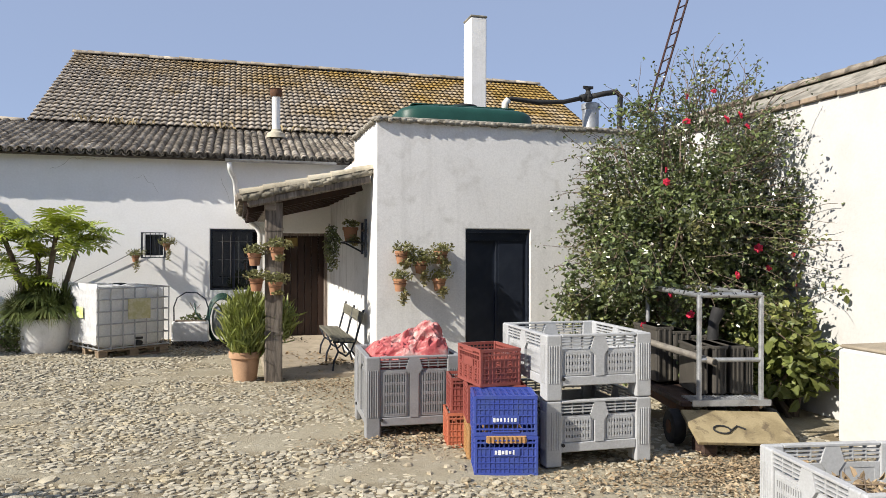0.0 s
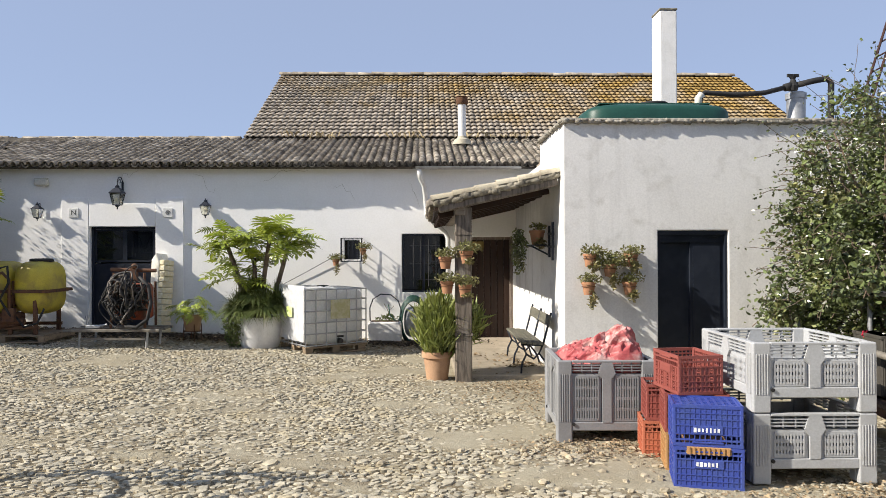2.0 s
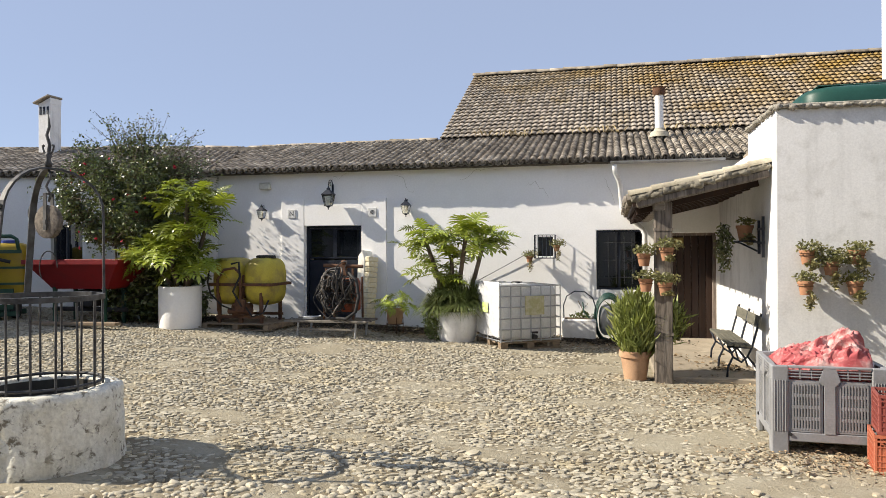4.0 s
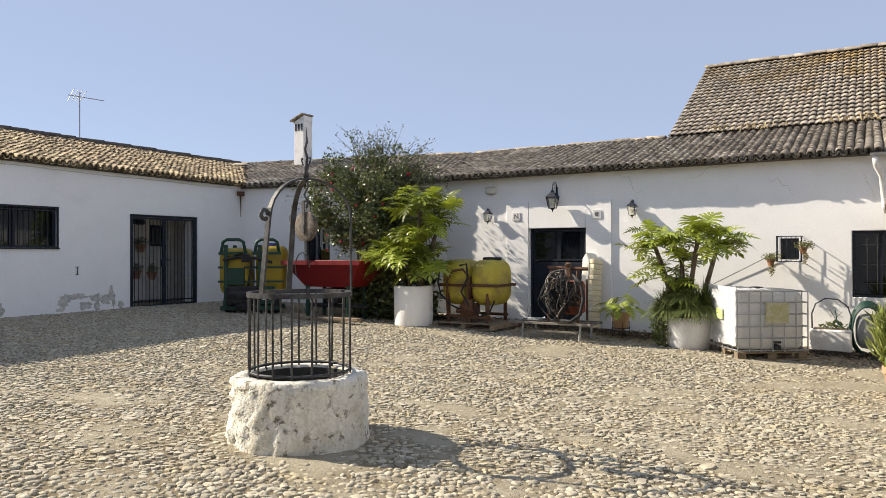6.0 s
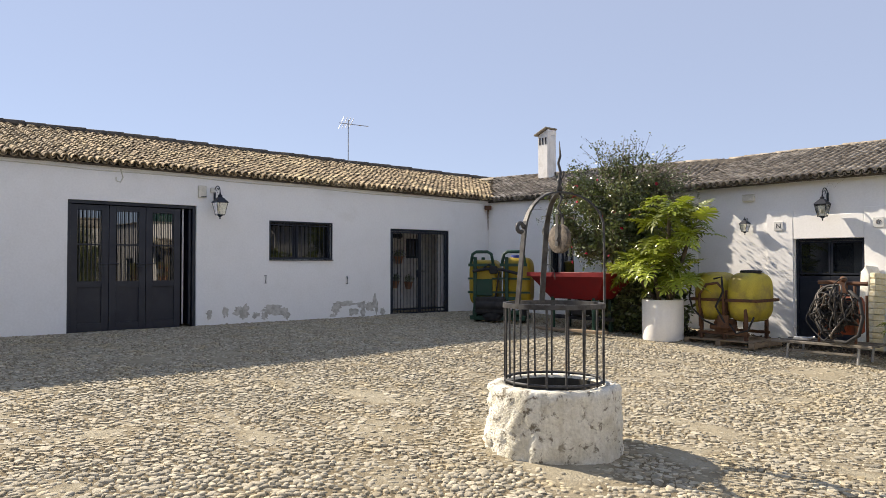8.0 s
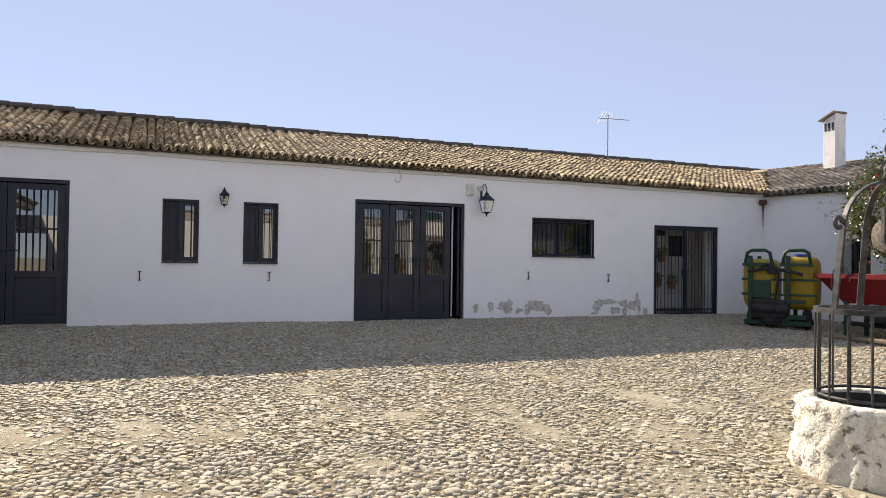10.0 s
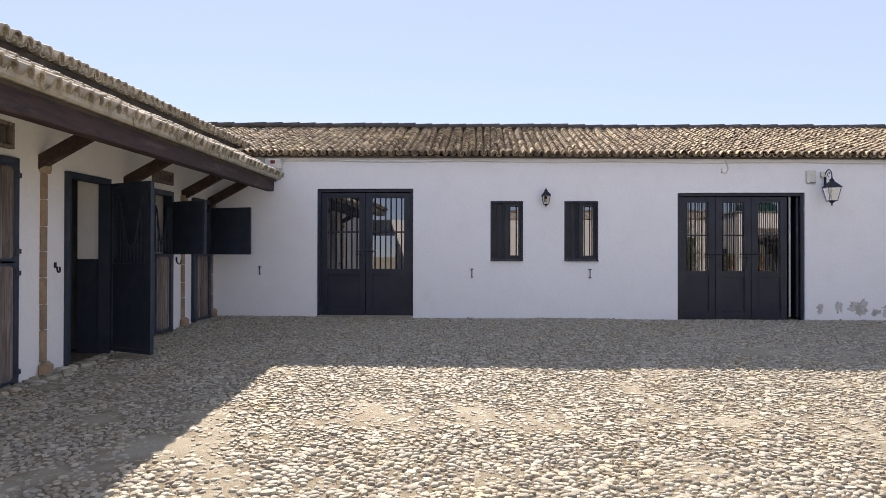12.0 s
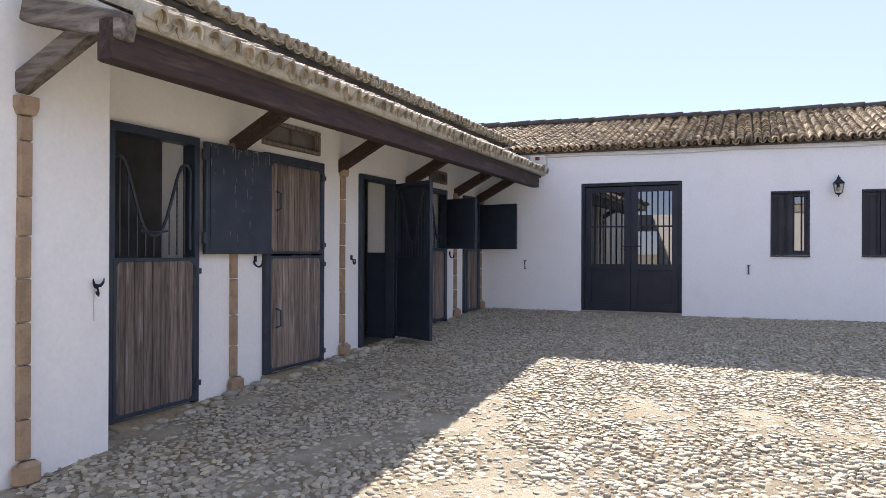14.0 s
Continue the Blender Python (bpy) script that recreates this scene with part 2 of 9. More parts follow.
M["red_plastic"] = material("oxide_red_crate_plastic", (0.265, 0.075, 0.06), (0.23, 0.065, 0.054), (0.31, 0.14, 0.12), rough=0.5, scale=6, fine=80, bump=0.05, cover3=(0.6, 0.8))
M["orange_plastic"] = material("faded_orange_crate_plastic", (0.45, 0.145, 0.08), (0.40, 0.13, 0.075), (0.42, 0.21, 0.14), rough=0.55, scale=6, fine=80, bump=0.05, cover3=(0.6, 0.8))
M["tan_plastic"] = material("tan_crate_plastic", (0.42, 0.24, 0.10), (0.36, 0.21, 0.09), rough=0.55, scale=6, fine=80, bump=0.05)
M["sheet_red"] = material("pinkish_red_plastic_sheet", (0.52, 0.11, 0.115), (0.58, 0.20, 0.19), (0.70, 0.47, 0.43), rough=0.40, scale=9, fine=34, bump=0.6, depth=0.018, cover3=(0.50, 0.64), scale3=6.0, trans=0.25, tint=(1, 0.8, 0.7))
M["terracotta"] = material("terracotta", (0.36, 0.185, 0.10), (0.31, 0.155, 0.085), (0.46, 0.31, 0.21), rough=0.9, scale=8, fine=70, bump=0.25, vary=0.1)
M["terracotta_pale"] = material("pale_terracotta", (0.46, 0.29, 0.175), (0.40, 0.24, 0.14), (0.52, 0.38, 0.26), rough=0.9, scale=6, fine=70, bump=0.25)
M["yellow_tank"] = material("yellow_tank_plastic", (0.50, 0.41, 0.045), (0.42, 0.34, 0.045), (0.24, 0.18, 0.06), rough=0.5, scale=5, fine=60, bump=0.1, cover3=(0.46, 0.70), scale3=3.2)
M["yellow_sprayer"] = material("amber_yellow_plastic", (0.36, 0.255, 0.012), (0.30, 0.21, 0.018), rough=0.42, scale=4, fine=60, bump=0.05)
M["green_paint"] = material("dark_green_machine_paint", (0.012, 0.052, 0.030), (0.02, 0.05, 0.035), (0.06, 0.055, 0.04), rough=0.5, scale=7, fine=80, bump=0.1, cover3=(0.62, 0.75))
M["red_paint"] = material("red_machine_paint", (0.19, 0.011, 0.012), (0.16, 0.011, 0.012), (0.17, 0.035, 0.03), rough=0.45, scale=6, fine=80, bump=0.08, cover3=(0.62, 0.8))
M["tank_green"] = material("bottle_green_plastic", (0.010, 0.055, 0.040), (0.014, 0.065, 0.048), rough=0.45, scale=4, fine=60, bump=0.05)
M["black_rubber"] = material("black_rubber", (0.018, 0.018, 0.019), (0.028, 0.027, 0.026), (0.07, 0.062, 0.055), rough=0.8, scale=9, fine=80, bump=0.2, cover3=(0.6, 0.75))
M["green_hose"] = material("green_hose", (0.016, 0.060, 0.048), (0.02, 0.05, 0.04), rough=0.5, scale=9, fine=80, bump=0.1)
M["ibc_white"] = material("milky_tank_plastic", (0.86, 0.86, 0.85), (0.82, 0.82, 0.80), (0.76, 0.75, 0.72), rough=0.4, scale=3, fine=40, bump=0.05, trans=0.5, tint=(1, 1, 1))
M["film"] = material("crumpled_white_film", (0.82, 0.83, 0.84), (0.74, 0.75, 0.77), rough=0.25, scale=9, fine=22, bump=0.7, depth=0.02, trans=0.3, tint=(1, 1, 1))
M["pallet"] = material("pallet_wood", (0.27, 0.205, 0.135), (0.20, 0.15, 0.10), (0.14, 0.105, 0.075), rough=0.9, scale=6, fine=40, bump=0.35, stretch=(1.2, 6, 6), vary=0.15)
M["ply"] = material("dusty_plywood", (0.30, 0.245, 0.14), (0.22, 0.175, 0.095), (0.13, 0.10, 0.06), rough=0.9, scale=5, fine=60, bump=0.4, cover3=(0.56, 0.66), scale3=7.0)
M["foam"] = material("aged_foam_board", (0.74, 0.65, 0.42), (0.78, 0.73, 0.58), rough=0.95, scale=20, fine=90, bump=0.8)
M["foam_white"] = material("white_foam_board", (0.80, 0.78, 0.70), (0.74, 0.70, 0.58), rough=0.9, scale=9, fine=70, bump=0.3)
M["bark"] = material("grey_brown_bark", (0.155, 0.115, 0.080), (0.10, 0.075, 0.055), (0.24, 0.20, 0.16), rough=0.95, scale=14, fine=60, bump=0.8)
M["philo"] = material("glossy_philodendron_leaf", (0.23, 0.285, 0.032), (0.30, 0.345, 0.042), (0.45, 0.44, 0.075), rough=0.34, scale=5, fine=40, bump=0.1, vary=0.55, trans=0.26, spec=0.7)
M["bush_leaf"] = material("glossy_bush_leaf", (0.105, 0.135, 0.046), (0.135, 0.16, 0.056), (0.25, 0.235, 0.095), rough=0.30, scale=6, fine=40, bump=0.0, vary=0.70, island=True, trans=0.16, spec=0.8)
M["vine_leaf"] = material("broad_vine_leaf", (0.17, 0.20, 0.055), (0.21, 0.235, 0.07), (0.30, 0.29, 0.10), rough=0.4, scale=6, fine=40, bump=0.0, vary=0.45, island=True, trans=0.30, spec=0.5)
M["grass_leaf"] = material("spiky_green_leaf", (0.27, 0.31, 0.09), (0.31, 0.34, 0.11), (0.38, 0.37, 0.16), rough=0.5, scale=5, fine=40, bump=0.0, vary=0.35, island=True, trans=0.25)
M["fern_leaf"] = material("drooping_grass_leaf", (0.11, 0.14, 0.042), (0.14, 0.165, 0.055), (0.21, 0.20, 0.09), rough=0.5, scale=5, fine=40, bump=0.0, vary=0.4, island=True, trans=0.2)
M["pot_leaf"] = material("succulent_pot_leaf", (0.20, 0.20, 0.080), (0.26, 0.235, 0.10), (0.33, 0.25, 0.16), rough=0.5, scale=5, fine=40, bump=0.0, vary=0.45, island=True, trans=0.2)
# soil crumbs, coloured extra dark to carry the shade by the north wall
M["shade_soil"] = material("shade_dark_soil", (0.075, 0.058, 0.040), (0.050, 0.040, 0.028), (0.12, 0.092, 0.06), rough=0.95, scale=9, fine=60, bump=0.4, vary=0.6, island=True)
M["dry_leaf"] = material("dry_leaf", (0.30, 0.225, 0.135), (0.22, 0.16, 0.095), (0.40, 0.32, 0.21), rough=0.9, scale=8, fine=50, bump=0.1, vary=0.5, island=True)
M["straw"] = material("dry_weed_straw", (0.38, 0.30, 0.16), (0.30, 0.23, 0.12), rough=0.9, scale=8, fine=50, bump=0.0, vary=0.4, island=True)
M["flower"] = material("red_petal", (0.55, 0.012, 0.045), (0.62, 0.03, 0.08), rough=0.55, scale=20, fine=60, bump=0.0, vary=0.2, trans=0.25)
M["slab"] = material("dusty_concrete", (0.31, 0.265, 0.20), (0.25, 0.21, 0.155), (0.38, 0.33, 0.255), rough=0.95, scale=4, fine=60, bump=0.35)
M["brass"] = material("dull_brass", (0.30, 0.22, 0.08), (0.22, 0.16, 0.06), rough=0.5, metal=0.7, scale=10)
M["white_plastic"] = material("off_white_plastic", (0.70, 0.68, 0.60), (0.62, 0.60, 0.52), rough=0.5, scale=8, fine=60, bump=0.05)
M["paper"] = material("label_green", (0.50, 0.62, 0.18), (0.62, 0.66, 0.40), rough=0.7, scale=12, fine=40, bump=0.0)
M["olive_card"] = material("faded_olive_card", (0.40, 0.38, 0.20), (0.50, 0.48, 0.32), rough=0.7, scale=10, fine=40, bump=0.0)
M["dark_box"] = material("dusty_dark_plastic", (0.060, 0.054, 0.045), (0.045, 0.041, 0.036), (0.13, 0.115, 0.09), rough=0.6, scale=6, fine=60, bump=0.1, cover3=(0.5, 0.7))
M["shaft"] = material("dark_shaft_plaster", (0.055, 0.052, 0.042), (0.035, 0.033, 0.028), (0.09, 0.085, 0.07), rough=0.95, scale=6, fine=50, bump=0.5)
M["stable_white"] = material("cream_limewash", (0.88, 0.87, 0.83), (0.85, 0.84, 0.80), (0.76, 0.73, 0.65), rough=0.85, scale=3.0, fine=30, bump=0.25, depth=0.012, speck=0.25, cover=(0.45, 0.75), cover3=(0.64, 0.88), scale3=0.9, spec=0.15)
M["old_pipe"] = material("dull_weathered_pipe", (0.22, 0.20, 0.17), (0.15, 0.135, 0.115), (0.30, 0.27, 0.22), rough=0.7, metal=0.3, scale=8, fine=60, bump=0.2)
M["coping"] = material("lichened_grey_mortar", (0.34, 0.315, 0.265), (0.22, 0.20, 0.165), (0.15, 0.14, 0.11), rough=0.95, scale=8, fine=50, bump=0.9, depth=0.02, cover3=(0.50, 0.66), scale3=5)
M["mast"] = material("dark_rusted_iron", (0.065, 0.03, 0.024), (0.04, 0.02, 0.018), rough=0.8, metal=0.2, scale=9)
M["lettering"] = material("white_print", (0.80, 0.82, 0.86), rough=0.6, bump=0.0)
M["hose_grey_string"] = material("grey_string", (0.30, 0.29, 0.28), rough=0.9, bump=0.0)
M["dark_print"] = material("dark_print", (0.05, 0.05, 0.055), rough=0.6, bump=0.0)
M["tile_plate"] = material("glazed_plaque", (0.66, 0.66, 0.64), (0.58, 0.58, 0.56), rough=0.35, scale=9, fine=50, bump=0.05)


def glass_material(name, tint, rough):
    m = bpy.data.materials.new(name)
    m.use_nodes = True
    b = m.node_tree.nodes["Principled BSDF"]
    b.inputs["Base Color"].default_value = (*tint, 1)
    b.inputs["Roughness"].default_value, b.inputs["IOR"].default_value = rough, 1.5
    b.inputs["Transmission Weight"].default_value = 1.0
    return m


M["lantern_glass"] = glass_material("lantern_glass", (0.9, 0.88, 0.75), 0.15)

# ---- mesh building ----
class Mesher:
    """Collects vertices and faces of one mesh."""

    def __init__(self):
        self.v, self.f = [], []

    def add(self, verts, faces):
        n = len(self.v)
        self.v += [tuple(p) for p in verts]
        self.f += [tuple(i + n for i in q) for q in faces]
        return self

    def box(self, c, s, rz=0.0, rx=0.0, ry=0.0, ch=0.0):
        """A box; ch chamfers its upright and level edges."""
        m = Matrix.Translation(c) @ Euler((radians(rx), radians(ry), radians(rz))).to_matrix().to_4x4()
        x, y, z = (k / 2 for k in s)
        if ch <= 0:
            pts = [(i * x, j * y, k * z) for k in (-1, 1) for j in (-1, 1) for i in (-1, 1)]
            fs = [(0, 2, 3, 1), (4, 5, 7, 6), (0, 1, 5, 4), (2, 6, 7, 3), (0, 4, 6, 2), (1, 3, 7, 5)]
        else:
            ring = lambda a, b: [(a - ch, -b), (a, -b + ch), (a, b - ch), (a - ch, b), (-a + ch, b), (-a, b - ch), (-a, -b + ch), (-a + ch, -b)]
            pts, fs = [], []
            for zz, ins in ((-z, ch), (-z + ch, 0), (z - ch, 0), (z, ch)):
                pts += [(p[0], p[1], zz) for p in ring(x - ins, y - ins)]
            for k in range(3):
                fs += [(8 * k + i, 8 * k + (i + 1) % 8, 8 * k + 8 + (i + 1) % 8, 8 * k + 8 + i) for i in range(8)]
            fs += [tuple(range(7, -1, -1)), tuple(range(24, 32))]
        return self.add([m @ Vector(p) for p in pts], fs)

    def tube(self, pts, r, seg=8, caps=True, closed=False):
        """A round bar along points; r is one radius or one for each point."""
        pts = [Vector(p) for p in pts]
        rs = r if isinstance(r, (list, tuple)) else [r] * len(pts)
        verts, up = [], None
        for i, p in enumerate(pts):
            a, b = (pts[i - 1] if i or closed else p), (pts[(i + 1) % len(pts)] if i < len(pts) - 1 or closed else p)
            d = (b - a).normalized()
            if up is None:
                up = Vector((0, 0, 1)) if abs(d.z) < 0.9 else Vector((1, 0, 0))
            u = d.cross(up).normalized()
            w = u.cross(d).normalized()
            up = w
            verts += [p + rs[i] * (math.cos(k * 2 * math.pi / seg) * u + math.sin(k * 2 * math.pi / seg) * w) for k in range(seg)]
        fs, n = [], len(pts)
        for i in range(n if closed else n - 1):
            j = (i + 1) % n
            fs += [(i * seg + k, i * seg + (k + 1) % seg, j * seg + (k + 1) % seg, j * seg + k) for k in range(seg)]
        if caps and not closed:
            fs += [tuple(range(seg - 1, -1, -1)), tuple(range((n - 1) * seg, n * seg))]
        return self.add(verts, fs)

    def lathe(self, profile, c=(0, 0, 0), seg=24, wob=0.0, rng=None):
        """Turns (radius, height) pairs about the upright axis."""
        verts, fs = [], []
        for r, z in profile:
            for k in range(seg):
                a = 2 * math.pi * k / seg
                rr = r + (wob * noise.noise(Vector((math.cos(a) * 2.2 * r, math.sin(a) * 2.2 * r, z * 3.1)) * 2.3) if wob else 0)
                verts.append((c[0] + rr * math.cos(a), c[1] + rr * math.sin(a), c[2] + z))
        for i in range(len(profile) - 1):
            fs += [(i * seg + k, i * seg + (k + 1) % seg, (i + 1) * seg + (k + 1) % seg, (i + 1) * seg + k) for k in range(seg)]
        if profile[0][0] > 1e-4:
            fs.append(tuple(range(seg - 1, -1, -1)))
        if profile[-1][0] > 1e-4:
            n = (len(profile) - 1) * seg
            fs.append(tuple(range(n, n + seg)))
        return self.add(verts, fs)

    def blob(self, c, s, rz=0.0, power=2.0, seg=16, rings=9, wob=0.0, freq=3.0):
        """A rounded lump; power over 2 makes it boxier."""
        verts, fs = [], []
        cr, sr = math.cos(radians(rz)), math.sin(radians(rz))
        e = 2.0 / power
        sg = lambda v: math.copysign(abs(v) ** e, v)
        for i in range(rings + 1):
            th = math.pi * (i / rings - 0.5)
            for k in range(seg):
                ph = 2 * math.pi * k / seg
                x, y, z = sg(math.cos(th)) * sg(math.cos(ph)), sg(math.cos(th)) * sg(math.sin(ph)), sg(math.sin(th))
                q = 1 + (wob * noise.noise(Vector((x, y, z)) * freq + Vector(c)) if wob else 0)
                x, y, z = x * s[0] / 2 * q, y * s[1] / 2 * q, z * s[2] / 2 * q
                verts.append((c[0] + x * cr - y * sr, c[1] + x * sr + y * cr, c[2] + z))
        for i in range(rings):
            fs += [(i * seg + k, i * seg + (k + 1) % seg, (i + 1) * seg + (k + 1) % seg, (i + 1) * seg + k) for k in range(seg)]
        return self.add(verts, fs)

    def prism(self, poly, depth, m=None):
        """Extrudes a closed outline in x, z by depth along y, from y = 0; m places it."""
        n = len(poly)
        m = m or Matrix()
        verts = [m @ Vector((x, yy, z)) for yy in (0, depth) for x, z in poly]
        fs = [tuple(range(n)), tuple(range(2 * n - 1, n - 1, -1))]
        fs += [(i, n + i, n + (i + 1) % n, (i + 1) % n) for i in range(n)]
        return self.add(verts, fs)

    def mesh(self, name):
        me = bpy.data.meshes.new(name)
        me.from_pydata(self.v, [], self.f)
        me.update()
        return me


def part(name, mb, mat, parent=None, label="", smooth=False, bevel=0.0, at=None, kind=""):
    """Links a mesh as one object under a thing or under a part."""
    me = mb.mesh(name) if isinstance(mb, Mesher) else mb
    if isinstance(mb, Mesher):
        bm = bmesh.new()
        bm.from_mesh(me)
        bmesh.ops.recalc_face_normals(bm, faces=bm.faces)
        bm.to_mesh(me)
        bm.free()
    if mat is not None and not me.materials:
        me.materials.append(M[mat] if isinstance(mat, str) else mat)
    if smooth:
        me.shade_smooth()
        if smooth == "edge":
            me.set_sharp_from_angle(angle=radians(40))
    ob = new(name, me)
    if parent is not None:
        ob.parent = parent
    if at is not None:
        ob.matrix_basis = at
    if bevel:
        mod = ob.modifiers.new("bevel", "BEVEL")
        mod.width, mod.segments, mod.limit_method, mod.angle_limit = bevel, 2, "ANGLE", radians(40)
    return tagged(ob, label, "", "", kind)


def thing(name, label, category, group="", at=None):
    """An empty at a thing's base, to hold its parts."""
    ob = new(name)
    ob.empty_display_size = 0.1
    if at is not None:
        ob.matrix_basis = at
    return tagged(ob, label, category, group)


def structure(ob, label, category):
    return tagged(ob, label, category, "", "structure")


def ground_z(x):
    """The yard rises gently towards the west."""
    s = 0.03 - 0.045 * x
    return 0.5 * (s + math.sqrt(s * s + 0.0009)) if s > -0.2 else 0.001


def bulk(name, verts, faces, mat, parent=None, kind="stuff", smooth=True, label=""):
    me = bpy.data.meshes.new(name)
    me.from_pydata(verts, [], faces)
    me.update()
    me.materials.append(M[mat])
    if smooth:
        me.shade_smooth()
    ob = new(name, me)
    if parent is not None:
        ob.parent = parent
    return tagged(ob, label, "", "", kind)


def wall(name, p0, p1, thick, z0, z1, openings, mat, label, z1b=None, category="wall"):
    """A wall whose face runs from p0 to p1, solid behind it (to the left of the way), with openings (from, to, low, high) along it that go through."""
    p0, p1 = Vector((*p0, 0)), Vector((*p1, 0))
    u = (p1 - p0).normalized()
    n = Vector((-u.y, u.x, 0)) * thick
    length = (p1 - p0).length
    z1b = z1 if z1b is None else z1b
    ss = sorted({0.0, length, *(o[0] for o in openings), *(o[1] for o in openings)})
    zs = sorted({z0, min(z1, z1b), *(o[2] for o in openings), *(o[3] for o in openings)})
    # long runs are cut so that the plaster can wander a little
    fine = [ss[0]]
    for a, b in zip(ss, ss[1:]):
        k = max(1, int((b - a) / 0.6))
        fine += [a + (b - a) * i / k for i in range(1, k + 1)]
    ss = fine
    solid = lambda i, j: 0 <= i < len(ss) - 1 and 0 <= j < len(zs) - 1 and not any(o[0] - 1e-6 <= ss[i] and ss[i + 1] <= o[1] + 1e-6 and o[2] - 1e-6 <= zs[j] and zs[j + 1] <= o[3] + 1e-6 for o in openings)
    mb = Mesher()

    def pt(i, j, back):
        s, z = ss[i], zs[j]
        if j == len(zs) - 1:
            z = z1 + (z1b - z1) * s / length
        return p0 + u * s + (n if back else Vector()) + Vector((0, 0, z))

    for i in range(len(ss) - 1):
        for j in range(len(zs) - 1):
            if not solid(i, j):
                continue
            a, b, c, d = (i, j), (i + 1, j), (i + 1, j + 1), (i, j + 1)
            mb.add([pt(*k, False) for k in (a, b, c, d)], [(0, 1, 2, 3)])
            mb.add([pt(*k, True) for k in (a, b, c, d)], [(3, 2, 1, 0)])
            for (k, l), (di, dj) in (((a, b), (0, -1)), ((b, c), (1, 0)), ((c, d), (0, 1)), ((d, a), (-1, 0))):
                if not solid(i + di, j + dj):
                    mb.add([pt(*k, False), pt(*k, True), pt(*l, True), pt(*l, False)], [(0, 1, 2, 3)])
    bm = bmesh.new()
    me = mb.mesh(name)
    bm.from_mesh(me)
    bmesh.ops.remove_doubles(bm, verts=bm.verts, dist=1e-5)
    bmesh.ops.recalc_face_normals(bm, faces=bm.faces)
    bm.to_mesh(me)
    bm.free()
    me.materials.append(M[mat])
    ob = new(name, me)
    mod = ob.modifiers.new("bevel", "BEVEL")
    mod.width, mod.segments, mod.limit_method, mod.angle_limit = 0.012, 2, "ANGLE", radians(40)
    return structure(ob, label, category)


def half_pipe(length, r0, r1, thick, seg, invert=False, rise=0.85):
    """A barrel tile along +y from y = 0 (wide end) with its hollow below, or above if inverted."""
    v, f = [], []
    for y, r in ((0.0, r0), (length, r1)):
        for rr in (r, r - thick):
            for k in range(seg + 1):
                a = math.pi * k / seg
                z = rr * math.sin(a) * rise
                v.append((rr * math.cos(a), y, -z if invert else z))
    s = seg + 1
    for k in range(seg):
        f += [(k, k + 1, 2 * s + k + 1, 2 * s + k), (s + k, 3 * s + k, 3 * s + k + 1, s + k + 1), (k, s + k, s + k + 1, k + 1)]
    f += [(0, 2 * s, 3 * s, s), (seg, s + seg, 3 * s + seg, 2 * s + seg)]
    if invert:
        f = [tuple(reversed(q)) for q in f]
    return np.array(v), f


